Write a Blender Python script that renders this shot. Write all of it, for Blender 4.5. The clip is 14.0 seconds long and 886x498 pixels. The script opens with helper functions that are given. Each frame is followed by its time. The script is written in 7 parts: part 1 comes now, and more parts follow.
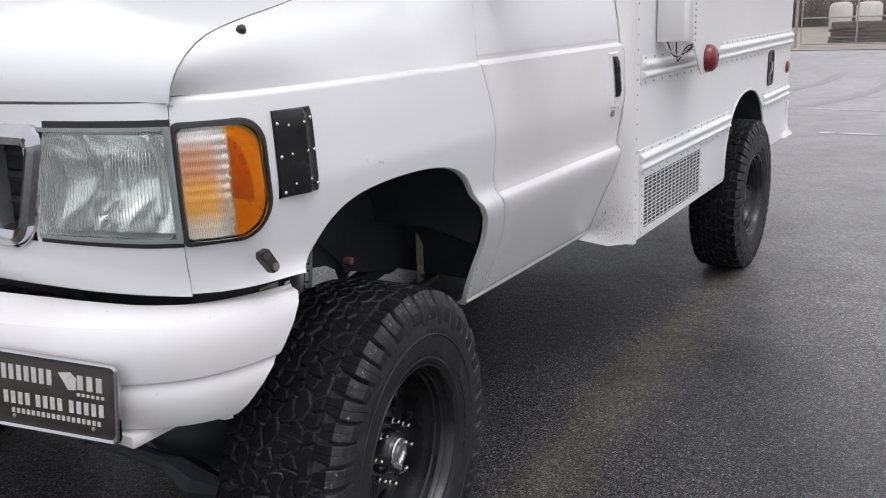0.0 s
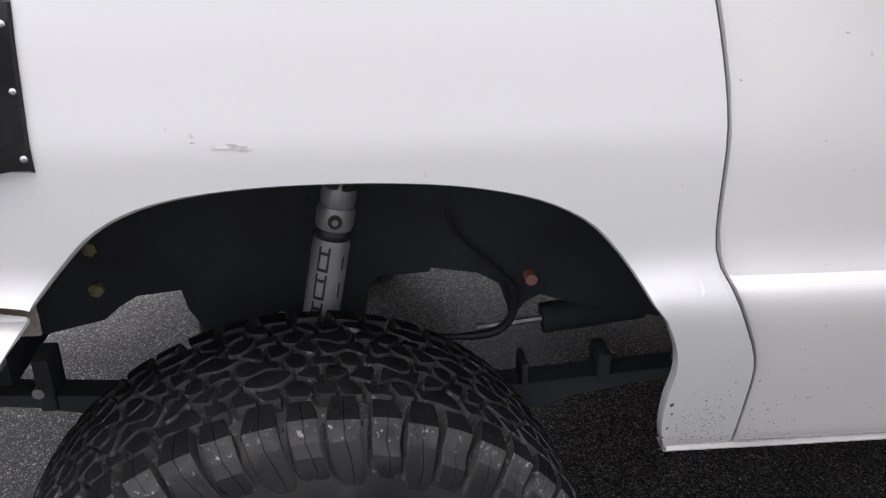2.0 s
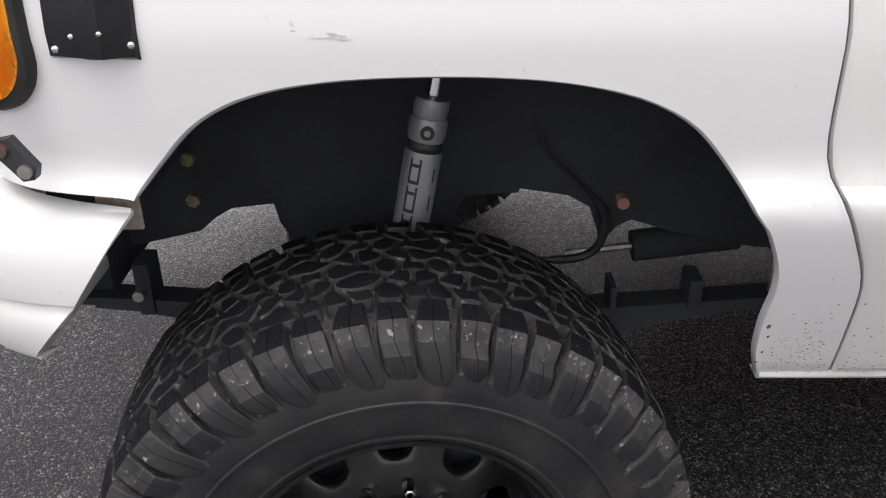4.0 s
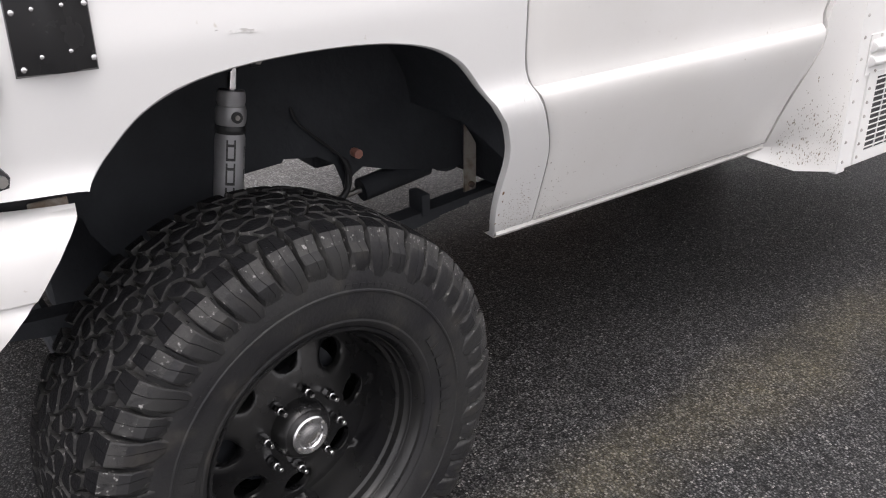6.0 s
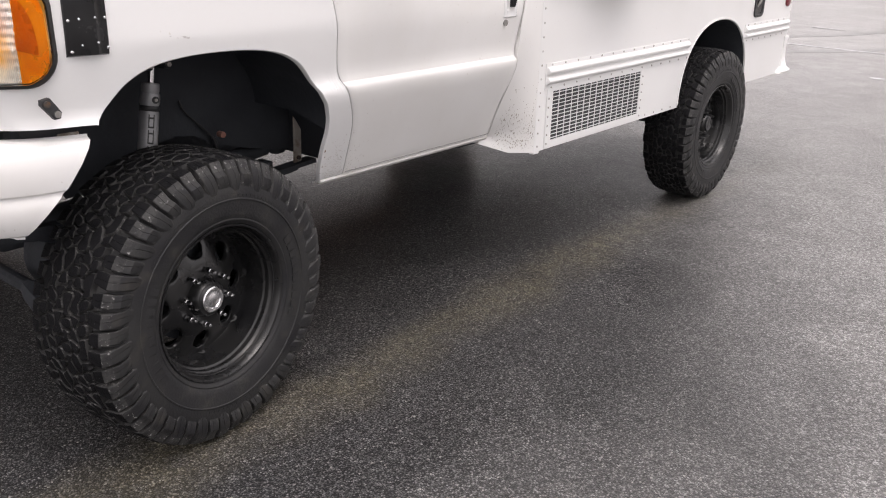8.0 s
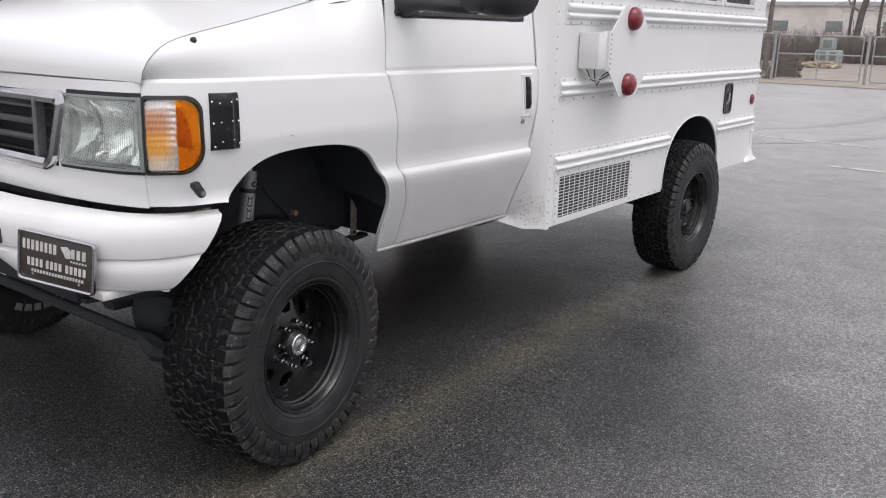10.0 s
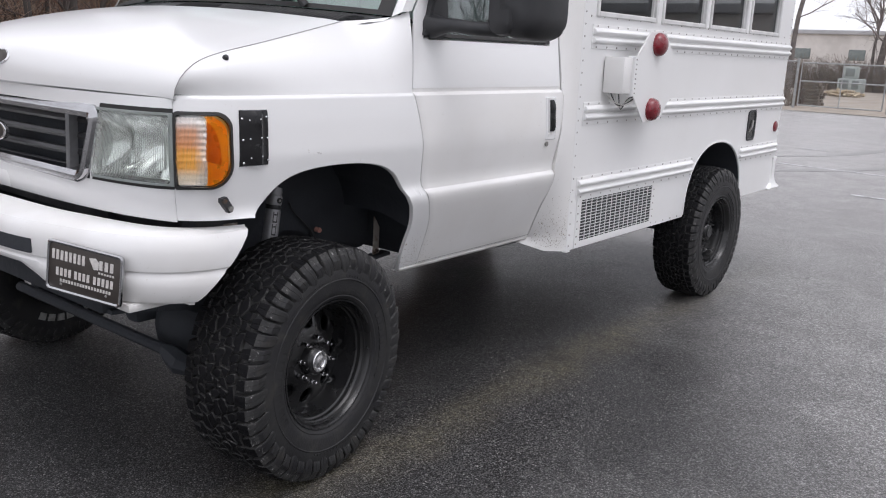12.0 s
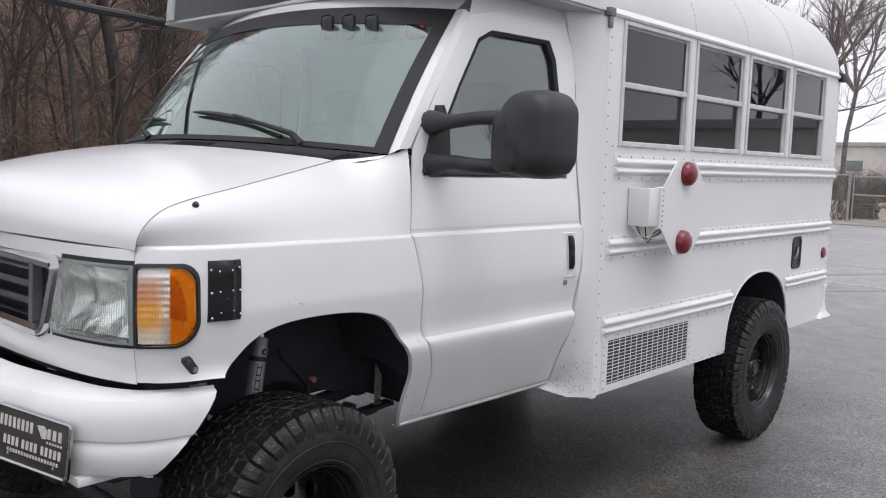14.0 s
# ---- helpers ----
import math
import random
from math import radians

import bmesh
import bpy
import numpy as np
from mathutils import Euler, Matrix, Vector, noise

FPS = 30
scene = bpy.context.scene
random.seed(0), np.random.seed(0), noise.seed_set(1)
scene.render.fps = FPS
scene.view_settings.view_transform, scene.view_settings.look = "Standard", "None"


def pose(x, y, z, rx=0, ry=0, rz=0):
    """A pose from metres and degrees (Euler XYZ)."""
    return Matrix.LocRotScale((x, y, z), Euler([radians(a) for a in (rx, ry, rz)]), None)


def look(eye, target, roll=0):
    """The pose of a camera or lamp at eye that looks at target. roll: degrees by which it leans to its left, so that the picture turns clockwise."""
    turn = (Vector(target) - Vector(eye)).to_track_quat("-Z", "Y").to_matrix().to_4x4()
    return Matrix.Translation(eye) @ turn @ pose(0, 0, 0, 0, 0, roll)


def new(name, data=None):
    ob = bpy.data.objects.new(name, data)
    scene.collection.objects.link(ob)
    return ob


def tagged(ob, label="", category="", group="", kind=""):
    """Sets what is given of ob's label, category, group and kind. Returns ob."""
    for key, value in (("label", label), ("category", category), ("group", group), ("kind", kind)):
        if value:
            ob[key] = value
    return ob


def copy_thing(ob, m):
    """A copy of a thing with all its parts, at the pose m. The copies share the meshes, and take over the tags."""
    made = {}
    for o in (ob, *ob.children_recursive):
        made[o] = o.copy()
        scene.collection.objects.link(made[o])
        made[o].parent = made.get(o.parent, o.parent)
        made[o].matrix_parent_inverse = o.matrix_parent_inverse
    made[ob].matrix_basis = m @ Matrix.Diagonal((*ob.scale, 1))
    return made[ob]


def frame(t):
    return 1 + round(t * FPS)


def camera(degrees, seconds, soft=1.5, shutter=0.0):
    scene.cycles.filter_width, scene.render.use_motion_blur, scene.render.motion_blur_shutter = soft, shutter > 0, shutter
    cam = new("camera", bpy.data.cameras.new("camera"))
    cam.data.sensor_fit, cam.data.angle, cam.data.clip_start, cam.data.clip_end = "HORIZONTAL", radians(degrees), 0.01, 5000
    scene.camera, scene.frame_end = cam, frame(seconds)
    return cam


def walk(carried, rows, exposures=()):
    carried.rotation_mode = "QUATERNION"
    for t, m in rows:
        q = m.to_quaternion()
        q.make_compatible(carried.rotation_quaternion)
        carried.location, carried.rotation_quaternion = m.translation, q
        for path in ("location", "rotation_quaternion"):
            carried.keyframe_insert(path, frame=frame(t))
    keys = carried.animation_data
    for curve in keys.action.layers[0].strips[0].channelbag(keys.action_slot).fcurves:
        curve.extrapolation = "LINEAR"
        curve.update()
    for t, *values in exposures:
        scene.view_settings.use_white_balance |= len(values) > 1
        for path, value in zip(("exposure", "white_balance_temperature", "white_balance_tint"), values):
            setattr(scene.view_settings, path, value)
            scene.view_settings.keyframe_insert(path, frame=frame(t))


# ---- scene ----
cam = camera(55.5, 14.0, 1.1)
PATH = [
    (0, (2.135, -1.576, 1.508), (1.087, 0.043, 0.978), -2.5),
    (0.5, (2.163, -1.069, 1.532), (1.025, 0.469, 0.947), 0.2),
    (1, (2.043, -0.607, 1.492), (0.617, 0.617, 0.807), 1.4),
    (1.5, (1.923, -0.161, 1.471), (0.187, 0.487, 0.718), 0.6),
    (2, (1.848, 0.098, 1.466), (0.038, 0.274, 0.633), 0.1),
    (2.5, (1.821, 0.112, 1.404), (0.043, 0.058, 0.489), -0.8),
    (2.7, (1.822, 0.114, 1.385), (0.054, 0.019, 0.456), -1.0),
    (4.8, (1.886, -0.03, 1.421), (0.116, 0.217, 0.524), -0.3),
    (5, (1.872, -0.144, 1.427), (0.131, 0.292, 0.544), -0.5),
    (5.5, (1.928, -0.333, 1.446), (0.338, 0.491, 0.557), -1.6),
    (6, (2.169, -0.522, 1.425), (0.683, 0.507, 0.568), -1.6),
    (6.5, (2.323, -0.769, 1.427), (0.894, 0.304, 0.528), -1.2),
    (7, (2.438, -1.119, 1.412), (1.123, 0.073, 0.489), -1.5),
    (7.5, (2.651, -1.296, 1.456), (1.422, 0.033, 0.605), 1.1),
    (8, (2.927, -1.345, 1.475), (1.747, 0.105, 0.764), 1.5),
    (8.5, (3.067, -1.593, 1.496), (1.931, -0.069, 0.873), -0.3),
    (9, (3.105, -1.861, 1.514), (1.963, -0.331, 0.919), 0.3),
    (9.2, (3.109, -1.902, 1.537), (1.951, -0.378, 0.957), 1.1),
    (11.3, (3.13, -1.987, 1.564), (1.922, -0.462, 1.101), 1.1),
    (11.5, (3.121, -1.987, 1.563), (1.909, -0.465, 1.096), 1.5),
    (12, (3.11, -1.99, 1.559), (1.89, -0.475, 1.095), 2.5),
    (12.5, (3.107, -1.971, 1.555), (1.901, -0.45, 1.073), 2.6),
    (13, (3.049, -1.882, 1.518), (1.858, -0.379, 0.949), 2.4),
    (13.5, (2.99, -1.628, 1.574), (1.72, -0.14, 1.159), 2.6),
    (14, (3.044, -1.64, 1.644), (1.697, -0.176, 1.439), 1.8),
]
EXPOSURES = [(0, 0.45, 6200, 14), (1.0, 0.53, 6200, 14), (1.5, 0.74, 6150, 13), (2.0, 0.72, 6250, 14), (2.7, 1.0, 6450, 13), (4.8, 0.90, 6450, 13), (5.5, 0.98, 6450, 13), (6.5, 0.98, 6650, 15), (7.0, 1.16, 6680, 15), (7.5, 1.22, 6700, 16), (8.0, 0.84, 6700, 16), (8.3, 0.56, 6650, 16), (9.0, 0.53, 6500, 14), (11.3, 0.47, 6200, 14), (12.5, 0.47, 6200, 14), (13.1, 0.50, 6300, 14), (13.5, 0.70, 6350, 14), (14.0, 0.33, 6200, 14)]
LIFT = 0.02    # height of the bus's own zero over the asphalt
up = Vector((0, 0, LIFT))
walk(cam, [(t, look(Vector(eye) + up, Vector(target) + up, roll)) for t, eye, target, roll in PATH], EXPOSURES)


# ---- daylight: overcast sky, one wide soft sun ----
world = bpy.data.worlds.new("overcast")
scene.world = world
world.use_nodes = True
wn = world.node_tree.nodes
sky = wn.new("ShaderNodeTexSky")
sky.sky_type, sky.sun_disc = "NISHITA", False
sky.sun_elevation, sky.sun_rotation = radians(71), radians(105)
sky.air_density, sky.dust_density, sky.ozone_density = 1.0, 6.0, 1.0
grey = wn.new("ShaderNodeHueSaturation")
grey.inputs["Saturation"].default_value, grey.inputs["Value"].default_value = 0.22, 0.72
world.node_tree.links.new(sky.outputs[0], grey.inputs["Color"])
cloud = wn.new("ShaderNodeMix")    # cloud deck: no part of the sky falls below its even glow
cloud.data_type, cloud.blend_type = "RGBA", "LIGHTEN"
cloud.inputs["Factor"].default_value = 1.0
cloud.inputs["B"].default_value = (5.3, 5.3, 5.4, 1)
world.node_tree.links.new(grey.outputs[0], cloud.inputs["A"])
world.node_tree.links.new(cloud.outputs["Result"], wn["Background"].inputs["Color"])
wn["Background"].inputs["Strength"].default_value = 0.15
sun = new("sun", bpy.data.lights.new("sun", "SUN"))
sun.data.energy, sun.data.angle, sun.data.color = 0.22, radians(80), (1.0, 0.985, 0.96)
sun.matrix_world = look((3.14, -0.84, 9.46), (0, 0, 0))


# ---- materials ----
def surf(name, c1, c2, scale=6.0, rough=0.5, rough2=None, metal=0.0, bump=0.0, bscale=60.0, coat=0.0, fine=None, detail=6.0, lo=0.35, hi=0.65, random_tint=0.0, spec=0.5):
    """Two colours mixed by a broad noise, roughness between two values, and a fine relief."""
    m = bpy.data.materials.new(name)
    m.use_nodes = True
    nt, n = m.node_tree, m.node_tree.nodes
    p = n["Principled BSDF"]
    co = n.new("ShaderNodeTexCoord")
    t = n.new("ShaderNodeTexNoise")
    t.inputs["Scale"].default_value, t.inputs["Detail"].default_value = scale, detail
    nt.links.new(co.outputs["Object"], t.inputs["Vector"])
    r = n.new("ShaderNodeMapRange")
    r.inputs[1].default_value, r.inputs[2].default_value = lo, hi
    nt.links.new(t.outputs["Fac"], r.inputs[0])
    mix = n.new("ShaderNodeMix")
    mix.data_type = "RGBA"
    mix.inputs["A"].default_value, mix.inputs["B"].default_value = (*c1, 1), (*c2, 1)
    nt.links.new(r.outputs[0], mix.inputs["Factor"])
    out = mix.outputs["Result"]
    if fine:
        f = n.new("ShaderNodeTexNoise")
        f.inputs["Scale"].default_value, f.inputs["Detail"].default_value = fine[0], 3.0
        nt.links.new(co.outputs["Object"], f.inputs["Vector"])
        fr = n.new("ShaderNodeMapRange")
        fr.inputs[1].default_value, fr.inputs[2].default_value = fine[2], fine[3]
        nt.links.new(f.outputs["Fac"], fr.inputs[0])
        m2 = n.new("ShaderNodeMix")
        m2.data_type = "RGBA"
        nt.links.new(fr.outputs[0], m2.inputs["Factor"])
        nt.links.new(out, m2.inputs["A"])
        m2.inputs["B"].default_value = (*fine[1], 1)
        out = m2.outputs["Result"]
    if random_tint:
        info = n.new("ShaderNodeNewGeometry")
        hv = n.new("ShaderNodeHueSaturation")
        rr = n.new("ShaderNodeMapRange")
        rr.inputs[3].default_value, rr.inputs[4].default_value = 1 - random_tint, 1 + random_tint
        nt.links.new(info.outputs["Random Per Island"], rr.inputs[0])
        nt.links.new(rr.outputs[0], hv.inputs["Value"])
        nt.links.new(out, hv.inputs["Color"])
        out = hv.outputs[0]
    nt.links.new(out, p.inputs["Base Color"])
    rg = n.new("ShaderNodeMapRange")
    rg.inputs[1].default_value, rg.inputs[2].default_value = lo, hi
    rg.inputs[3].default_value, rg.inputs[4].default_value = rough, rough if rough2 is None else rough2
    nt.links.new(t.outputs["Fac"], rg.inputs[0])
    nt.links.new(rg.outputs[0], p.inputs["Roughness"])
    p.inputs["Metallic"].default_value = metal
    p.inputs["Specular IOR Level"].default_value = spec
    p.inputs["Coat Weight"].default_value = coat
    p.inputs["Coat Roughness"].default_value = 0.08
    if bump:
        b = n.new("ShaderNodeTexNoise")
        b.inputs["Scale"].default_value, b.inputs["Detail"].default_value = bscale, 4.0
        nt.links.new(co.outputs["Object"], b.inputs["Vector"])
        bm_ = n.new("ShaderNodeBump")
        bm_.inputs["Strength"].default_value, bm_.inputs["Distance"].default_value = bump, 0.01
        nt.links.new(b.outputs["Fac"], bm_.inputs["Height"])
        nt.links.new(bm_.outputs[0], p.inputs["Normal"])
    return m


def glass(name, tint, rough=0.0, ior=1.45):
    m = bpy.data.materials.new(name)
    m.use_nodes = True
    p = m.node_tree.nodes["Principled BSDF"]
    p.inputs["Base Color"].default_value = (*tint, 1)
    p.inputs["Transmission Weight"].default_value = 1.0
    p.inputs["Roughness"].default_value, p.inputs["IOR"].default_value = rough, ior
    return m


WHITE = surf("white_paint", (0.77, 0.77, 0.77), (0.735, 0.733, 0.727), 2.0, 0.24, 0.29, coat=0.5, detail=3.0, lo=0.0, hi=1.0, fine=(70, (0.62, 0.60, 0.56), 0.72, 0.82))
WHITE_DIRTY = surf("white_paint_road_grime", (0.80, 0.795, 0.79), (0.70, 0.685, 0.655), 3.0, 0.27, 0.38, coat=0.35, detail=5.0, fine=(120, (0.42, 0.38, 0.33), 0.71, 0.78), lo=0.1, hi=1.0)
ROOF_WHITE = surf("weathered_roof_white", (0.66, 0.66, 0.66), (0.56, 0.557, 0.55), 1.8, 0.38, 0.5, coat=0.1, bump=0.05, bscale=3.5, detail=5.0, lo=0.1, hi=1.0, fine=(50, (0.5, 0.49, 0.47), 0.66, 0.8))
WHITE_PANEL = surf("white_coach_panel", (0.80, 0.80, 0.80), (0.73, 0.725, 0.71), 1.8, 0.32, 0.40, coat=0.25, bump=0.05, bscale=3.5, detail=4.0, lo=0.1, hi=1.0, fine=(80, (0.6, 0.58, 0.54), 0.72, 0.82))
BUMPER_WHITE = surf("bumper_white", (0.78, 0.775, 0.77), (0.72, 0.71, 0.695), 4.0, 0.35, 0.45, fine=(80, (0.55, 0.52, 0.48), 0.7, 0.8))
GREY_WHITE = surf("white_trim_dull", (0.72, 0.71, 0.69), (0.58, 0.565, 0.54), 7.0, 0.45, 0.6)
CAP_SHADE_GREY = surf("cap_underside_shade", (0.55, 0.56, 0.57), (0.47, 0.48, 0.49), 3.0, 0.5, 0.6)
BLACK = surf("black_plastic", (0.016, 0.017, 0.019), (0.028, 0.028, 0.03), 14, 0.42, 0.6, bump=0.1, bscale=300)
BLACK_GLOSS = surf("black_gloss", (0.008, 0.008, 0.009), (0.014, 0.014, 0.015), 10, 0.16, 0.30, spec=0.32)
COWL_FIN = surf("weathered_black_plastic", (0.05, 0.05, 0.052), (0.085, 0.084, 0.083), 40, 0.5, 0.65)
UNDER = surf("underbody_black", (0.030, 0.033, 0.039), (0.046, 0.050, 0.057), 9, 0.6, 0.85, bump=0.3, bscale=40, spec=0.3)
SEAM_GREY = surf("seam_shade", (0.30, 0.295, 0.29), (0.20, 0.195, 0.19), 30, 0.7)
SEAM_DARK = surf("dark_seam", (0.07, 0.07, 0.07), (0.12, 0.118, 0.115), 30, 0.7)
GASKET = surf("gasket_rubber", (0.012, 0.012, 0.012), (0.022, 0.021, 0.02), 30, 0.6, 0.7)
RUBBER = surf("tyre_rubber", (0.022, 0.022, 0.023), (0.050, 0.049, 0.048), 22, 0.5, 0.7, bump=0.3, bscale=160, fine=(90, (0.17, 0.167, 0.162), 0.62, 0.72), spec=0.3)
TREAD_TOP = surf("wet_black_tread", (0.005, 0.005, 0.006), (0.009, 0.009, 0.010), 30, 0.6, 0.85, bump=0.3, bscale=200, fine=(210, (0.22, 0.22, 0.22), 0.735, 0.76), spec=0.1)
WORN = surf("scuffed_shoulder_rubber", (0.022, 0.022, 0.023), (0.055, 0.054, 0.053), 30, 0.6, 0.75, bump=0.4, bscale=120, fine=(120, (0.26, 0.255, 0.25), 0.62, 0.72), spec=0.25)
RUBBER_SIDE = surf("tyre_sidewall", (0.015, 0.015, 0.017), (0.027, 0.027, 0.027), 7, 0.46, 0.6, bump=0.15, bscale=120, fine=(20, (0.046, 0.043, 0.039), 0.54, 0.80), spec=0.28)
LETTER = surf("tyre_lettering_white", (0.34, 0.34, 0.33), (0.22, 0.22, 0.21), 30, 0.7)
RIM = surf("gloss_black_rim", (0.008, 0.008, 0.009), (0.013, 0.013, 0.013), 12, 0.22, 0.33, fine=(90, (0.04, 0.038, 0.036), 0.70, 0.8), spec=0.5)
GRILLE_GREY = surf("grille_dark_grey", (0.022, 0.0225, 0.024), (0.036, 0.036, 0.037), 20, 0.32, 0.45)
SATIN_GREY = surf("satin_grey", (0.20, 0.20, 0.205), (0.14, 0.14, 0.145), 20, 0.3, 0.45, metal=0.3)
CHROME = surf("chrome", (0.82, 0.82, 0.83), (0.70, 0.70, 0.71), 20, 0.10, 0.24, metal=1.0)
DARK_CHROME = surf("dulled_chrome", (0.50, 0.50, 0.51), (0.44, 0.44, 0.45), 9, 0.08, 0.16, metal=1.0)
BRASSY = surf("yellow_zinc", (0.30, 0.27, 0.14), (0.16, 0.14, 0.08), 60, 0.4, 0.6, metal=0.6)
STEEL = surf("dull_steel", (0.42, 0.41, 0.40), (0.30, 0.29, 0.27), 25, 0.35, 0.55, metal=0.9)
RUST = surf("rusty_steel", (0.40, 0.37, 0.33), (0.16, 0.09, 0.05), 22, 0.6, 0.85, metal=0.3, bump=0.3, bscale=80, lo=0.45, hi=0.7)
DARK_RUST = surf("dark_rusty_steel", (0.06, 0.05, 0.045), (0.14, 0.075, 0.04), 60, 0.6, 0.85, metal=0.2, bump=0.3, bscale=120, lo=0.45, hi=0.7)
SHOCK = surf("anodised_grey", (0.34, 0.34, 0.35), (0.25, 0.25, 0.26), 14, 0.34, 0.5, metal=0.35)
DECAL = surf("black_decal", (0.02, 0.02, 0.022), (0.04, 0.04, 0.04), 60, 0.5)
AMBER = glass("amber_lens", (1.0, 0.68, 0.20), 0.06, 1.25)
AMBER_BACK = surf("amber_reflector", (1.0, 0.56, 0.08), (0.95, 0.42, 0.04), 26, 0.22, 0.36, metal=0.45)
AMBER_SHADE = surf("amber_shade", (0.62, 0.20, 0.010), (0.50, 0.14, 0.008), 26, 0.25, 0.4, metal=0.3)
LENS = glass("clear_ribbed_lens", (1.0, 1.0, 0.99), 0.08, 1.18)
HEADLENS = glass("clouded_ribbed_lens", (0.93, 0.96, 0.93), 0.17, 1.25)
HEADLENS.node_tree.nodes["Principled BSDF"].inputs["Transmission Weight"].default_value = 0.93
REFLECTOR = surf("lamp_reflector", (0.92, 0.93, 0.92), (0.80, 0.82, 0.81), 12, 0.08, 0.18, metal=0.95)
BOWL = surf("lamp_bowl_grey", (0.74, 0.77, 0.74), (0.55, 0.58, 0.55), 14, 0.3, 0.45, metal=0.3)
HOUSING = surf("lamp_housing_grey", (0.30, 0.325, 0.31), (0.22, 0.24, 0.23), 10, 0.4, 0.5)
RED = surf("red_lens", (0.21, 0.008, 0.018), (0.15, 0.006, 0.013), 30, 0.22, 0.35, coat=0.4)
TINT = glass("tinted_window", (0.15, 0.17, 0.18))
CLEARGLASS = glass("windscreen_glass", (0.66, 0.91, 0.83), 0.0, 2.2)
DOORGLASS = glass("door_glass", (0.46, 0.54, 0.53), 0.0, 1.9)
ALU = surf("window_aluminium", (0.66, 0.66, 0.65), (0.56, 0.56, 0.55), 12, 0.4, 0.55, metal=0.15)
FRAME_WHITE = surf("window_frame_white", (0.68, 0.68, 0.675), (0.56, 0.555, 0.545), 9, 0.42, 0.55)
RIVET = surf("painted_rivet", (0.52, 0.505, 0.485), (0.28, 0.26, 0.24), 40, 0.5, 0.6)
PLATE = surf("plate_brown_black", (0.035, 0.028, 0.024), (0.05, 0.042, 0.036), 30, 0.35, 0.5)
PLATE_INK = surf("plate_pale_ink", (0.66, 0.64, 0.61), (0.52, 0.50, 0.48), 60, 0.5)
TRIM_FABRIC = surf("cab_trim_grey", (0.56, 0.58, 0.57), (0.48, 0.50, 0.49), 12, 0.8, bump=0.2, bscale=200)
LINING = surf("pale_cab_lining", (0.80, 0.82, 0.81), (0.74, 0.76, 0.75), 3, 0.7)
PINK = surf("faded_pink_cap", (0.55, 0.25, 0.20), (0.4, 0.2, 0.16), 60, 0.5)


def bulb_reflection_mirror():
    """Lamp mirror with the reflection of its amber bulb painted in: orange towards the front, clear towards the side
    and the ends.
    """
    m = bpy.data.materials.new("amber_bulb_reflection")
    m.use_nodes = True
    nt, n = m.node_tree, m.node_tree.nodes
    p = n["Principled BSDF"]
    co, sep = n.new("ShaderNodeTexCoord"), n.new("ShaderNodeSeparateXYZ")
    nt.links.new(co.outputs["Generated"], sep.inputs[0])
    def ramp(src, stops):
        r = n.new("ShaderNodeValToRGB")
        els = r.color_ramp.elements
        while len(els) < len(stops):
            els.new(0.5)
        for e, (at, c) in zip(els, stops):
            e.position, e.color = at, (*c, 1)
        nt.links.new(src, r.inputs[0])
        return r.outputs[0]
    hue = ramp(sep.outputs[2], ((0.0, (0.90, 0.80, 0.66)), (0.14, (0.92, 0.74, 0.52)), (0.26, (1.0, 0.47, 0.08)), (0.48, (1.0, 0.45, 0.07)), (0.60, (0.80, 0.34, 0.14)), (0.82, (0.80, 0.42, 0.26)), (0.93, (0.95, 0.88, 0.84))))
    noise = n.new("ShaderNodeTexNoise")
    noise.inputs["Scale"].default_value, noise.inputs["Detail"].default_value = 9.0, 4.0
    nt.links.new(co.outputs["Generated"], noise.inputs["Vector"])
    add = n.new("ShaderNodeMath")
    add.operation = "MULTIPLY_ADD"
    nt.links.new(noise.outputs["Fac"], add.inputs[0])
    add.inputs[1].default_value = 0.45
    nt.links.new(sep.outputs[1], add.inputs[2])
    clear = n.new("ShaderNodeMapRange")
    clear.inputs[1].default_value, clear.inputs[2].default_value = 0.78, 1.30
    nt.links.new(add.outputs[0], clear.inputs[0])
    mix = n.new("ShaderNodeMix")
    mix.data_type = "RGBA"
    nt.links.new(clear.outputs[0], mix.inputs["Factor"])
    nt.links.new(hue, mix.inputs["A"])
    mix.inputs["B"].default_value = (0.90, 0.90, 0.89, 1)
    nt.links.new(mix.outputs["Result"], p.inputs["Base Color"])
    clear.clamp = True
    nt.links.new(clear.outputs[0], p.inputs["Metallic"])
    p.inputs["Roughness"].default_value = 0.2
    return m


BULB_REFLECTION_MIRROR = bulb_reflection_mirror()


# ---- mesh helpers ----
def part(name, bm, material, parent=None, label="", smooth=35):
    bmesh.ops.recalc_face_normals(bm, faces=bm.faces)
    me = bpy.data.meshes.new(name)
    bm.to_mesh(me)
    bm.free()
    me.materials.append(material)
    if smooth:
        me.polygons.foreach_set("use_smooth", [True] * len(me.polygons))
        me.set_sharp_from_angle(angle=radians(smooth))
    ob = new(name, me)
    if parent:
        ob.parent = parent
    if label:
        ob["label"] = label
    return ob


def box(bm, lo, hi, bevel=0.0, seg=2):
    r = bmesh.ops.create_cube(bm, size=1.0)
    c, s = [(a + b) / 2 for a, b in zip(lo, hi)], [abs(b - a) for a, b in zip(lo, hi)]
    bmesh.ops.transform(bm, verts=r["verts"], matrix=Matrix.LocRotScale(c, None, s))
    if bevel:
        es = list({e for v in r["verts"] for e in v.link_edges})
        bmesh.ops.bevel(bm, geom=es, offset=bevel, segments=seg, affect="EDGES", profile=0.5)
    return bm


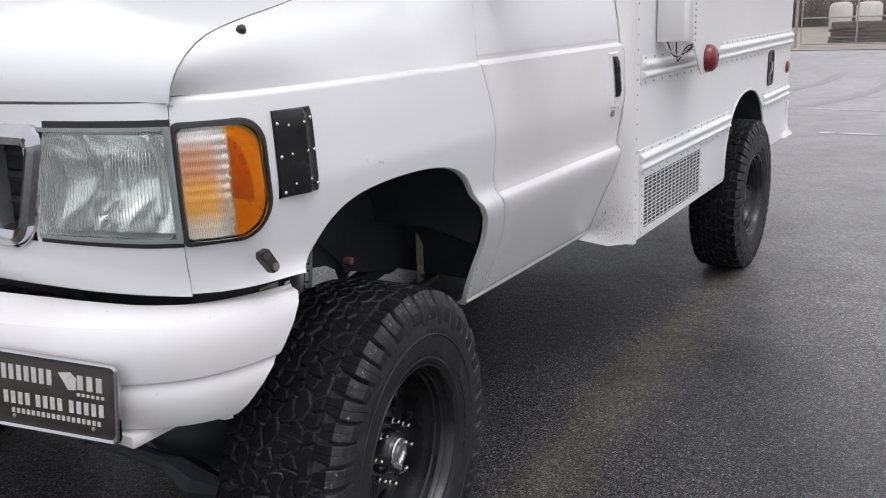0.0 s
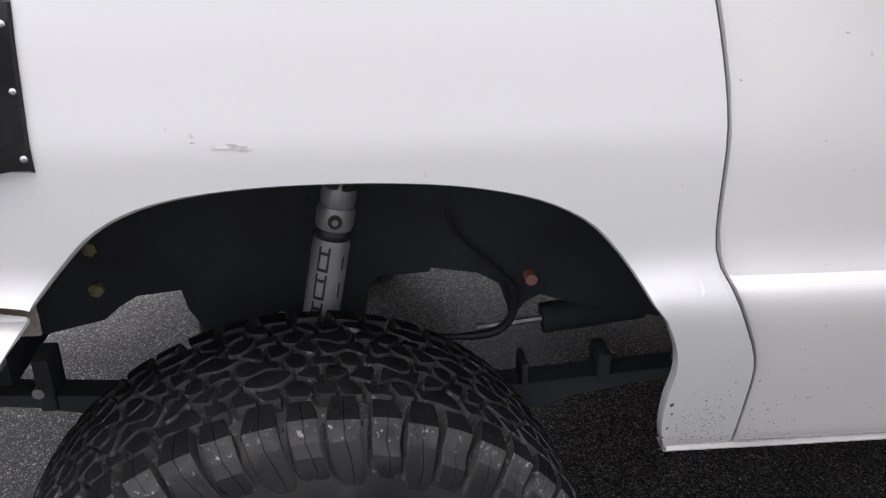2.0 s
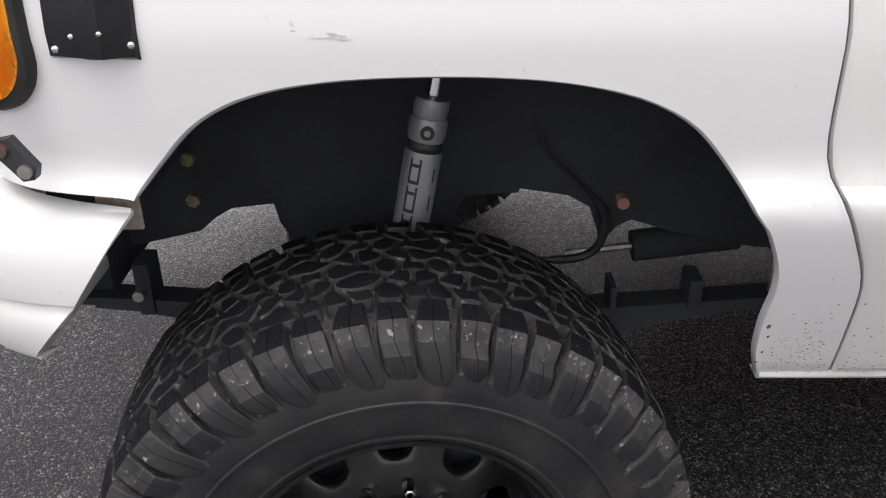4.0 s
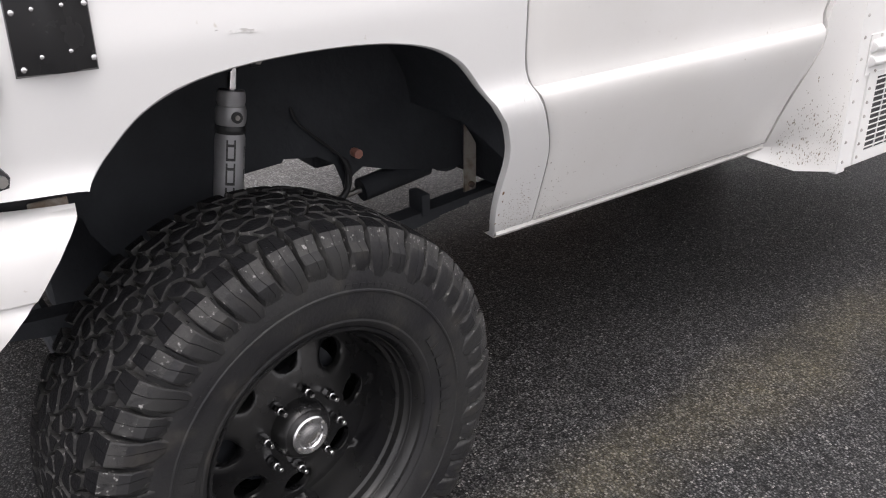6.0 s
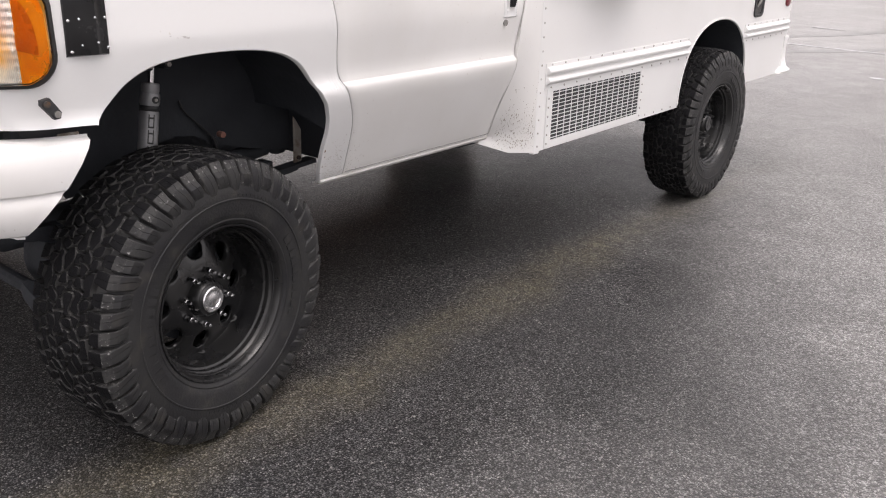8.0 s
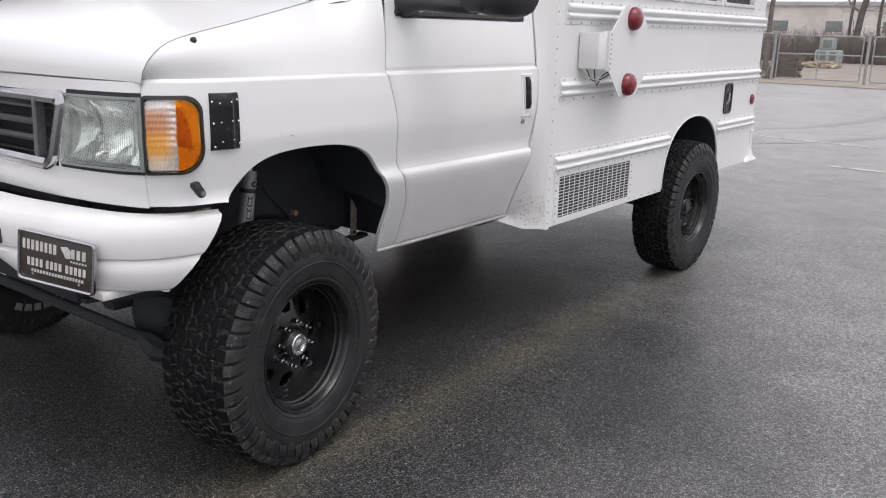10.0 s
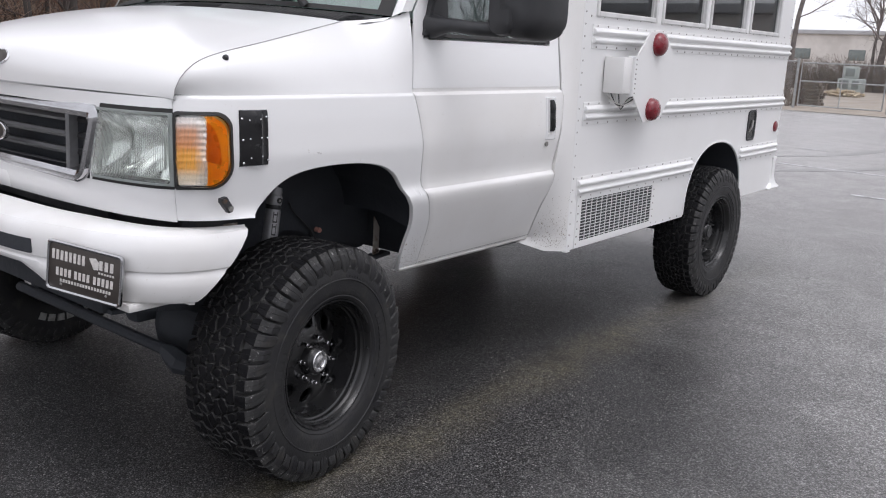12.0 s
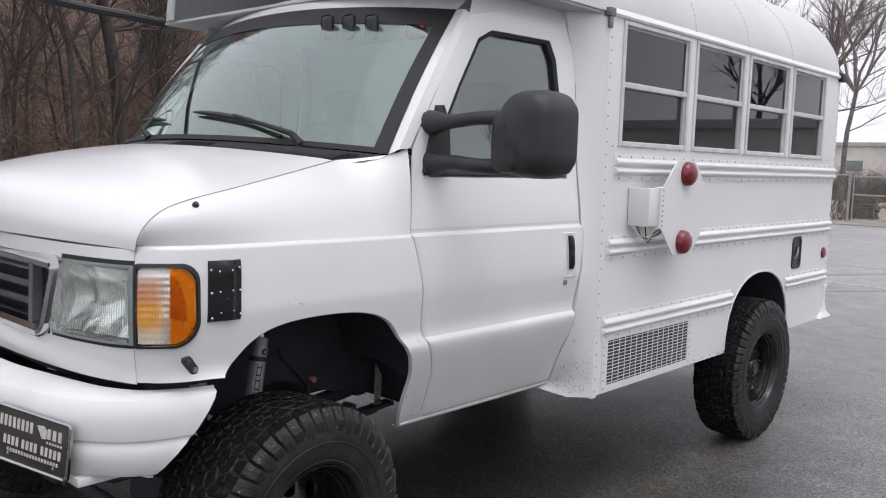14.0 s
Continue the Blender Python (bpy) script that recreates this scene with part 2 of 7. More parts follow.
def grid(bm, rows, closed=False):
    """Skin over rows of points of equal length."""
    vs = [[bm.verts.new(p) for p in row] for row in rows]
    n = len(rows[0])
    for a, b in zip(vs, vs[1:]):
        for i in range(n if closed else n - 1):
            j = (i + 1) % n
            try:
                bm.faces.new((a[i], a[j], b[j], b[i]))
            except ValueError:
                pass
    return vs


def tube(bm, pts, r, seg=8, caps=True):
    pts = [Vector(p) for p in pts]
    rad = r if isinstance(r, (list, tuple)) else [r] * len(pts)
    rows, side = [], None
    for i, p in enumerate(pts):
        d = (pts[min(i + 1, len(pts) - 1)] - pts[max(i - 1, 0)]).normalized()
        if side is None:
            side = d.orthogonal().normalized()
        side = (side - d * side.dot(d)).normalized()
        up = d.cross(side)
        rows.append([p + rad[i] * (side * math.cos(2 * math.pi * k / seg) + up * math.sin(2 * math.pi * k / seg)) for k in range(seg)])
    vs = grid(bm, rows, True)
    if caps:
        bm.faces.new(vs[0])
        bm.faces.new(list(reversed(vs[-1])))
    return bm


def smooth_line(pts, n):
    """n points along a Catmull-Rom curve through pts, evenly by length."""
    P = [np.array(p, float) for p in pts]
    P = [2 * P[0] - P[1]] + P + [2 * P[-1] - P[-2]]
    out = []
    for i in range(1, len(P) - 2):
        for k in range(16):
            t = k / 16
            a, b, c, d = P[i - 1], P[i], P[i + 1], P[i + 2]
            out.append(0.5 * (2 * b + (c - a) * t + (2 * a - 5 * b + 4 * c - d) * t * t + (3 * b - a - 3 * c + d) * t ** 3))
    out.append(P[-2])
    out = np.array(out)
    s = np.concatenate([[0], np.cumsum(np.linalg.norm(np.diff(out, axis=0), axis=1))])
    u = np.linspace(0, s[-1], n)
    return np.stack([np.interp(u, s, out[:, k]) for k in range(out.shape[1])], axis=1)


def lathe_x(bm, profile, seg=48, a0=0.0):
    """Turn a profile of (x, r) round the x axis."""
    rows = [[(x, r * math.sin(a0 + 2 * math.pi * k / seg), r * math.cos(a0 + 2 * math.pi * k / seg)) for k in range(seg)] for x, r in profile]
    return grid(bm, rows, True)


XC = -0.115    # middle line of the bus


def flip_x(bm):
    """Mirror about the middle line of the bus."""
    bmesh.ops.scale(bm, vec=(-1, 1, 1), verts=bm.verts)
    bmesh.ops.translate(bm, vec=(2 * XC, 0, 0), verts=bm.verts)
    return bm


def side(sgn, p):
    """The point itself, or its mirror image about the middle line."""
    return Vector((p[0] if sgn > 0 else 2 * XC - p[0], p[1], p[2]))


def solid(bm, t):
    """Give a skin a thickness."""
    bmesh.ops.recalc_face_normals(bm, faces=bm.faces)
    bmesh.ops.solidify(bm, geom=list(bm.faces), thickness=t)
    return bm


def plate_poly(bm, pts, axis, lo, hi):
    """A prism over a flat outline: pts are pairs in the two other axes."""
    def v(p, h):
        q = list(p)
        q.insert(axis, h)
        return bm.verts.new(q)
    a, b = [v(p, lo) for p in pts], [v(p, hi) for p in pts]
    bm.faces.new(a)
    bm.faces.new(list(reversed(b)))
    for i in range(len(a)):
        j = (i + 1) % len(a)
        bm.faces.new((a[i], a[j], b[j], b[i]))
    return bm


# ---- the bus ----
bus = tagged(new("shuttle_bus"), "white lifted shuttle bus with big black tyres on wet asphalt", "bus")
bus.location = up

# side of the cab: x by height, and the plan line round the front corner
SIDE_Z = [0.63, 0.645, 0.667, 0.79, 0.885, 0.952, 0.982, 0.995, 1.003, 1.010, 1.034, 1.115, 1.19, 1.30, 1.36, 1.378, 1.384, 1.390, 1.397, 1.41, 1.50, 1.60, 1.69, 1.95, 2.17, 2.30]
SIDE_X = [0.800, 0.824, 0.842, 0.898, 0.940, 0.966, 0.973, 0.9715, 0.9655, 0.9585, 0.955, 0.968, 0.978, 0.970, 0.963, 0.961, 0.955, 0.944, 0.943, 0.946, 0.930, 0.912, 0.900, 0.872, 0.846, 0.830]
PLAN = smooth_line([(XC, -0.637), (0.3, -0.628), (0.592, -0.602), (0.76, -0.566), (0.852, -0.526), (0.905, -0.480), (0.938, -0.420), (0.957, -0.345), (0.972, -0.22), (0.979, -0.05), (0.984, 0.3), (0.990, 0.8), (0.990, 1.60)], 400)
PLAN_S = np.concatenate([[0], np.cumsum(np.linalg.norm(np.diff(PLAN, axis=0), axis=1))])
PLAN_T = np.gradient(PLAN, axis=0)
PLAN_T /= np.linalg.norm(PLAN_T, axis=1)[:, None]


def u_of_y(y):
    return float(np.interp(y, PLAN[60:, 1], PLAN_S[60:]))


def u_of_x(x):
    return float(np.interp(x, PLAN[:230, 0], PLAN_S[:230]))


def shell(u, z, out=0.0):
    """A point of the cab's skin at the length u along the plan line and the height z."""
    x, y = np.interp(u, PLAN_S, PLAN[:, 0]), np.interp(u, PLAN_S, PLAN[:, 1])
    tx, ty = np.interp(u, PLAN_S, PLAN_T[:, 0]), np.interp(u, PLAN_S, PLAN_T[:, 1])
    d = np.interp(z, SIDE_Z, SIDE_X) - 0.978
    side = min(1.0, max(0.0, (x - 0.80) / 0.15))
    front = -0.012 * max(0.0, (z - 1.30) / 0.09) - (0.02 * max(0.0, (1.06 - z) / 0.06) if z < 1.06 else 0)
    d = d * side + front * (1 - side) + out
    return Vector((x + ty * d, y - tx * d, z))


ARCH = smooth_line([(-0.300, 1.000), (-0.262, 1.046), (-0.206, 1.098), (-0.136, 1.130), (-0.047, 1.146), (0.069, 1.151), (0.184, 1.146), (0.271, 1.131), (0.331, 1.108), (0.376, 1.074), (0.427, 1.008), (0.478, 0.916), (0.497, 0.853), (0.500, 0.786), (0.512, 0.710), (0.535, 0.645)], 72)
ARCH = np.array([(0.10 + (y - 0.10) * (0.985 if y < 0.45 else 1.0), z - 0.007 * min(1, max(0, (z - 0.95) / 0.1))) for y, z in ARCH])
SEAM = smooth_line([(0.455, 1.385), (0.492, 1.227), (0.509, 1.057), (0.545, 0.977), (0.598, 0.869), (0.618, 0.77), (0.632, 0.673), (0.634, 0.645)], 30)


def seam_y(z):
    return float(np.interp(z, SEAM[::-1, 1], SEAM[::-1, 0]))


def fender_skin(mirror=False):
    bm = bmesh.new()
    # outer border: lower front edge, front seam, top crease, door seam, sill
    front = [(-0.300 - 0.223 * k / 6, 1.000) for k in range(7)] + [(-0.523, 1.0 + 0.385 * k / 10) for k in range(1, 11)]
    top = [(-0.523 + 0.978 * k / 26, 1.385) for k in range(1, 27)]
    rear = [tuple(p) for p in SEAM[1:]]
    sill = [(0.634 - 0.099 * k / 3, 0.645) for k in range(1, 3)]
    border = front + top + rear + sill
    n = len(border)
    bl = np.array(border)
    s = np.concatenate([[0], np.cumsum(np.linalg.norm(np.diff(bl, axis=0), axis=1))])
    # the arch is shared out so that its rays do not cross
    keys_b = [0, s[6], s[16], s[16 + 13], s[42], s[42 + 12], s[42 + 29], s[-1]]
    keys_a = [0.0, 0.01, 0.16, 0.38, 0.60, 0.76, 0.985, 1.0]
    sa = np.concatenate([[0], np.cumsum(np.linalg.norm(np.diff(ARCH, axis=0), axis=1))])
    sa /= sa[-1]
    arch = [(np.interp(np.interp(q, keys_b, keys_a), sa, ARCH[:, 0]), np.interp(np.interp(q, keys_b, keys_a), sa, ARCH[:, 1])) for q in s]
    rows = []
    for f, o in ((0.0, -0.017), (0.001, -0.011), (0.005, -0.004), (0.016, 0.0)):
        rows.append([shell(u_of_y(a[0] + (b[0] - a[0]) * f), a[1] + (b[1] - a[1]) * f, o) for a, b in zip(arch, border)])
    for f in [0.016 + 0.984 * k / 14 for k in range(1, 14)] + [0.950, 0.966, 0.978, 0.987, 0.994, 1.0]:
        rows.append([shell(u_of_y(a[0] + (b[0] - a[0]) * f), a[1] + (b[1] - a[1]) * f, 0.0) for a, b in zip(arch, border)])
    on_crease = {id(p) for p in top}
    rows.append([shell(u_of_y(b[0]), 1.3895, -0.0015) if id(b) in on_crease else shell(u_of_y(b[0]), b[1], -0.014) for b in border])
    grid(bm, rows)
    return flip_x(bm) if mirror else bm


HOOD_EDGE = smooth_line([(0.862, -0.519, 1.378), (0.873, -0.516, 1.416), (0.881, -0.492, 1.455), (0.882, -0.44, 1.491), (0.875, -0.36, 1.515), (0.855, -0.2, 1.547), (0.827, 0.0, 1.588), (0.787, 0.25, 1.640)], 28)
HOOD_MID = smooth_line([(0, -0.640, 1.385), (0, -0.632, 1.44), (0, -0.602, 1.500), (0, -0.53, 1.550), (0, -0.42, 1.592), (0, -0.25, 1.634), (0, -0.10, 1.660), (0, 0.06, 1.680)], 28)


def fender_top(mirror=False):
    """The upper wing between the crease, the bonnet's edge, the cowl and the door."""
    bm = bmesh.new()
    n = 40
    tops = list(HOOD_EDGE) + [np.array(p) for p in smooth_line([(0.787, 0.25, 1.640), (0.815, 0.33, 1.648), (0.85, 0.39, 1.658), (0.878, 0.44, 1.668), (0.897, 0.490, 1.690)], 13)[1:]]
    tops[0] = np.array(HOOD_EDGE[0])
    rows, lows = [[] for _ in range(9)], []
    for k in range(n):
        f = k / (n - 1)
        t = Vector(tops[k])
        y0 = max(-0.523 + 0.0015 * k, t.y - 0.005)
        if t.y > 0.25:
            y0 = 0.245 + (t.y - 0.25) * 0.875
        lows.append(y0)
        low = shell(u_of_y(y0), 1.388)
        for r in range(9):
            g = r / 8
            p = low.lerp(t, g)
            w = math.sin(math.pi * g) * (0.012 + 0.022 * min(1, max(0, 1.1 - f)))
            rows[r].append(p + Vector((0.8, -0.15, 0.55)) * w * min(1, k / 8))
    grid(bm, [[shell(u_of_y(y0), 1.388, -0.012) for y0 in lows]] + rows + [[p + Vector((-0.012, 0, -0.014)) for p in rows[-1]]])
    return flip_x(bm) if mirror else bm


def hood_skin():
    bm = bmesh.new()
    rows = []
    for e, m in zip(HOOD_EDGE, HOOD_MID):
        half = []
        for k in range(17):
            a = k / 16
            w = a ** 2.2
            half.append(Vector((XC + (e[0] - XC) * a, m[1] + (e[1] - m[1]) * w, m[2] + (e[2] - m[2]) * w)) - Vector((0.003 * (k == 16), 0, 0.002 * (k == 16))))
        rows.append([side(-1, p) for p in reversed(half[1:])] + half)
    lip = [p + Vector((0, 0.02, -0.012)) for p in rows[0]]
    edge = [p + Vector((0, 0.035, -0.006)) for p in rows[0]]
    grid(bm, [edge, lip] + rows)
    return bm


part("hood", hood_skin(), WHITE, bus)
for mirror in (False, True):
    part("fender", fender_skin(mirror), WHITE, bus)
    part("upper_fender", fender_top(mirror), WHITE, bus)


def grid_on_shell(bm, us, zs, out=0.0, skip=None):
    vs = {}
    for i, u in enumerate(us):
        for j, z in enumerate(zs):
            vs[i, j] = bm.verts.new(shell(u, z, out))
    for i in range(len(us) - 1):
        for j in range(len(zs) - 1):
            if not (skip and skip((us[i] + us[i + 1]) / 2, (zs[j] + zs[j + 1]) / 2)):
                bm.faces.new((vs[i, j], vs[i + 1, j], vs[i + 1, j + 1], vs[i, j + 1]))
    return bm


def header_panel():
    """White panel below and between the lamps, open where the lamps sit."""
    bm = bmesh.new()
    us = list(np.linspace(0, u_of_x(0.40), 12)) + list(np.linspace(u_of_x(0.43), u_of_y(-0.5238), 26))
    zs = [0.994, 1.0, 1.02, 1.05, 1.075, 1.098, 1.11, 1.15, 1.2, 1.25, 1.30, 1.333, 1.348, 1.36, 1.37, 1.377]
    a, b = u_of_x(0.55), u_of_y(-0.53)
    grid_on_shell(bm, us, zs, 0.0, lambda u, z: (a < u < b + 0.02 and 1.115 < z < 1.333) or (u < u_of_x(0.52) and 1.09 < z < 1.333))
    g = bmesh.ops.duplicate(bm, geom=list(bm.verts) + list(bm.edges) + list(bm.faces))
    dup = [v for v in g["geom"] if isinstance(v, bmesh.types.BMVert)]
    bmesh.ops.scale(bm, vec=(-1, 1, 1), verts=dup)
    bmesh.ops.translate(bm, vec=(2 * XC, 0, 0), verts=dup)
    return solid(bm, 0.004)


# thin grey and dark strips stand in for the shade in the shut lines
for sgn in (1, -1):
    bm = bmesh.new()
    tube(bm, [side(sgn, (p[0] + 0.001, p[1], p[2] + 0.0005)) for p in HOOD_EDGE], 0.0012, 5)
    part("hood_seam_shade", bm, SEAM_GREY, bus)
    bm = bmesh.new()
    tube(bm, [side(sgn, q) for q in (shell(u_of_y(y + 0.0014), z, -0.0018) for y, z in SEAM)], 0.0013, 5)
    part("door_seam_shade", bm, SEAM_DARK, bus)


part("header_panel", header_panel(), WHITE, bus)

# dark void behind the panels
bm = bmesh.new()
box(bm, (2 * XC - 0.50, -0.53, 0.98), (0.50, -0.44, 1.37), 0.01)
box(bm, (2 * XC - 0.84, -0.46, 0.90), (0.84, -0.36, 1.36), 0.01)
part("radiator_support", bm, UNDER, bus)
bm = bmesh.new()
for sgn in (1, -1):
    rows = []
    for z in (0.94, 0.99, 1.025):
        rows.append([side(sgn, p) for p in (shell(u, z, -0.06) for u in np.linspace(0, u_of_y(-0.33), 40))])
    grid(bm, rows)
part("bumper_gap_trim", solid(bm, 0.01), BLACK, bus, "black filler strip above the bumper")

# headlamps
def outline(u0, u1, z0, z1, r, n=6):
    pts = []
    for cu, cz, a0 in ((u1 - r, z1 - r, 0), (u0 + r, z1 - r, 90), (u0 + r, z0 + r, 180), (u1 - r, z0 + r, 270)):
        for k in range(n + 1):
            a = radians(a0 + 90 * k / n)
            pts.append((cu + r * math.cos(a), cz + r * math.sin(a)))
    return pts


def lens_patch(bm, u0, u1, z0, z1, out, bulge=0.0, nu=20, nz=12, slant=0.0, ribs=0, depth=0.0):
    """A lens: a bowed skin with ribs and turned-in edges; slant leans its inner side."""
    rows = []
    for j in range(nz + 1):
        g = j / nz
        z = z0 + (z1 - z0) * g
        row = []
        m = nu if not ribs else ribs * 4
        for i in range(m + 1):
            f = i / m
            u = u0 + slant * (1 - g) + (u1 - u0 - slant * (1 - g)) * f
            h = out + bulge * (1 - (2 * f - 1) ** 4) * (1 - (2 * g - 1) ** 4)
            if ribs and i % 4 in (1, 2) and 0 < j < nz:
                h += depth
            row.append(shell(u, z, h))
        rows.append(row)
    grid(bm, rows)
    return bm


def bowl(bm, u0, u1, z0, z1, deep, lip, n=12, m=14):
    """A concave mirror behind a lens: hollow up and down, gently hollow across."""
    rows = []
    for j in range(m + 1):
        g = j / m
        rows.append([shell(u0 + (u1 - u0) * i / n, z0 + (z1 - z0) * g, lip - deep * (1 - (2 * g - 1) ** 2) * (1 - 0.45 * (2 * i / n - 1) ** 2)) for i in range(n + 1)])
    grid(bm, rows)
    return bm


def headlamp(sgn):
    lamp = new("headlamp")
    lamp.parent = bus
    lamp["label"] = "clouded clear headlamp with vertical ribs"
    a, b = u_of_x(0.592), u_of_y(-0.523)
    def put(name, bm, mat, label="", smooth=35):
        return part(name, flip_x(bm) if sgn < 0 else bm, mat, lamp, label, smooth)
    put("lens", solid(lens_patch(bmesh.new(), a, b, 1.118, 1.330, 0.010, 0.014, nz=10, slant=-0.055, ribs=46, depth=0.0013), 0.002), HEADLENS)
    bm = bmesh.new()
    rows = []
    for sc, o in ((1.0, 0.006), (0.97, -0.012), (0.92, -0.07), (0.80, -0.115), (0.0, -0.12)):
        rows.append([shell((a + b) / 2 - 0.01 + (u - (a + b) / 2) * sc, 1.224 + (z - 1.224) * sc, o) for u, z in outline(a - 0.045, b, 1.118, 1.33, 0.018)])
    grid(bm, rows, True)
    put("housing", bm, BOWL)
    w = b - a
    for u0, u1, z0, z1, deep, lip in ((a - 0.022, a + 0.26 * w, 1.128, 1.318, 0.085, -0.006), (a + 0.26 * w, a + 0.47 * w, 1.128, 1.318, 0.090, -0.014), (a + 0.47 * w, a + 0.84 * w, 1.128, 1.318, 0.085, -0.010), (a + 0.84 * w, b - 0.010, 1.128, 1.318, 0.040, -0.004)):
        put("reflector", bowl(bmesh.new(), u0, u1, z0, z1, deep, lip), REFLECTOR, "bright concave reflector", 60)
    bm = bmesh.new()
    c0, c1 = shell(a + 0.105, 1.205, -0.055), shell(a + 0.105, 1.205, -0.012)
    tube(bm, [c0, c1], [0.012, 0.009], 12)
    put("bulb", bm, REFLECTOR)
    bm = bmesh.new()
    for z0, z1 in ((1.326, 1.334), (1.110, 1.118)):
        lens_patch(bm, a - 0.02 - (0.035 if z0 < 1.2 else 0), b, z0, z1, 0.010, 0.0, 20, 2)
    lens_patch(bm, b - 0.009, b + 0.004, 1.11, 1.332, 0.012, 0.0, 2, 10)
    put("bezel", solid(bm, 0.006), HOUSING)
    put("seal", solid(lens_patch(bmesh.new(), a - 0.01, b, 1.330, 1.346, 0.003, 0, 20, 2), 0.004), GASKET)
    put("seal", solid(lens_patch(bmesh.new(), a - 0.060, b, 1.099, 1.112, 0.002, 0, 20, 2), 0.004), GASKET)


def side_marker(sgn):
    lamp = new("turn_signal_lamp")
    lamp.parent = bus
    lamp["label"] = "amber and clear corner turn signal lamp"
    a, b = u_of_y(-0.518), u_of_y(-0.378)
    z0, z1 = 1.106, 1.334
    def put(name, bm, mat, label="", smooth=35):
        return part(name, flip_x(bm) if sgn < 0 else bm, mat, lamp, label, smooth)
    def border(grow, o):
        pts = []
        for cu, cz, r, a0 in ((b - 0.05 + grow, z1 - 0.05 + grow, 0.05, 0), (a + 0.010 - grow, z1 - 0.010 + grow, 0.010, 90), (a + 0.010 - grow, z0 + 0.010 - grow, 0.010, 180), (b - 0.075 + grow, z0 + 0.075 - grow, 0.075, 270)):
            for k in range(9):
                t = radians(a0 + 90 * k / 8)
                pts.append(shell(cu + r * math.cos(t), cz + r * math.sin(t), o))
        return pts
    bm = bmesh.new()
    grid(bm, [border(0.0055, 0.0), border(0.0055, 0.010), border(0.003, 0.015), border(-0.004, 0.016), border(-0.006, 0.004)], True)
    put("gasket", bm, GASKET)
    def face(out, lo, hi, ribs=0, depth=0.0, n=26, m=16):
        bm = bmesh.new()
        rows = []
        for j in range(m + 1):
            z = z0 + 0.006 + (z1 - z0 - 0.012) * j / m
            # the right end follows the rounded border
            e = b - 0.010
            if z > z1 - 0.05:
                e = b - 0.055 + math.sqrt(max(0, 0.047 ** 2 - (z - z1 + 0.05) ** 2))
            if z < z0 + 0.075:
                e = b - 0.080 + math.sqrt(max(0, 0.072 ** 2 - (z - z0 - 0.075) ** 2))
            l, r = max(a + 0.004, min(e, lo)), min(e, hi)
            row = []
            k2 = ribs * 3 if ribs else n
            for i in range(k2 + 1):
                u = l + (r - l) * i / k2
                q = (u - a) / (b - a)
                h = out + 0.010 * (1 - (2 * q - 1) ** 4) + (depth if ribs and i % 3 == 1 else 0)
                row.append(shell(u, z, h))
            rows.append(row)
        grid(bm, rows)
        return bm
    mid = a + 0.092
    put("clear_lens", solid(face(0.012, a, mid, 24, 0.0014), 0.002), LENS, "ribbed clear lens half")
    put("amber_lens", solid(face(0.012, mid, b), 0.002), AMBER, "bright amber lens half")
    # amber bowl with a raised half dome, its arc of shade painted in deeper amber
    bm = bmesh.new()
    rows = []
    for j in range(15):
        g = j / 14
        z = z0 + 0.008 + (z1 - z0 - 0.016) * g
        e = b - 0.012 - 0.045 * (2 * g - 1) ** 6
        rows.append([shell(mid - 0.004 + (e - mid + 0.004) * i / 12, z, 0.007 - 0.003 * math.sin(math.pi * i / 12) * math.sin(math.pi * g) ** 0.5) for i in range(13)])
    grid(bm, rows)
    put("amber_backing", bm, AMBER_BACK)
    bm = bmesh.new()
    grid(bm, [[shell(mid - 0.003 + 0.046 * q * math.cos(t), z0 + 0.085 + 0.118 * q * math.sin(t), 0.0095 - 0.003 * q) for t in np.linspace(-0.12, 1.56, 13)] for q in (0.02, 0.35, 0.7, 1.0)])
    put("amber_dome", bm, AMBER_SHADE, "half dome with its shade painted in deeper amber")
    # fluted mirror behind the clear half, amber bulb reflection painted in from its outer end, curved in depth
    bm = bmesh.new()
    rows = []
    for j in range(67):
        g = j / 66
        z = z0 + 0.010 + (z1 - z0 - 0.022) * g
        flute = 0.0006 * math.cos(2 * math.pi * 11 * g) if g > 0.42 else 0.0003 * math.cos(2 * math.pi * 11 * g)
        rows.append([shell(a + 0.005 + (mid - a - 0.005) * i / 14, z, 0.0085 + flute - 0.0055 * math.sin(math.pi * i / 14) * math.sin(math.pi * g)) for i in range(15)])
    grid(bm, rows)
    put("reflector", bm, BULB_REFLECTION_MIRROR, "fluted mirror with the amber bulb's reflection painted in", 60)


for sgn in (1, -1):
    headlamp(sgn)
    side_marker(sgn)

# grille: chrome surround, dark bars, upright end bars
grille = new("grille")
grille.parent = bus
bm = bmesh.new()
def ring(grow, out, z0=1.085, z1=1.335):
    pts = []
    uu = u_of_x(0.548)
    for s in (1, -1):
        loop = outline(-uu - grow, uu + grow, z0 - grow, z1 + grow, max(0.018, 0.05 + grow), 7)
    for u, z in loop:
        lean = 0.10 * (1.21 - z) / 0.125 * 0.45
        uu2 = abs(u) - lean if abs(u) > 0.3 else abs(u)
        p = shell(abs(uu2), z, out)
        pts.append(side(u, p))
    return pts
grid(bm, [ring(0.004, -0.012), ring(0.004, 0.008), ring(-0.004, 0.018), ring(-0.020, 0.022), ring(-0.036, 0.014), ring(-0.040, -0.02)], True)
part("chrome_surround", bm, DARK_CHROME, grille, "dulled chrome grille surround")
bar = None
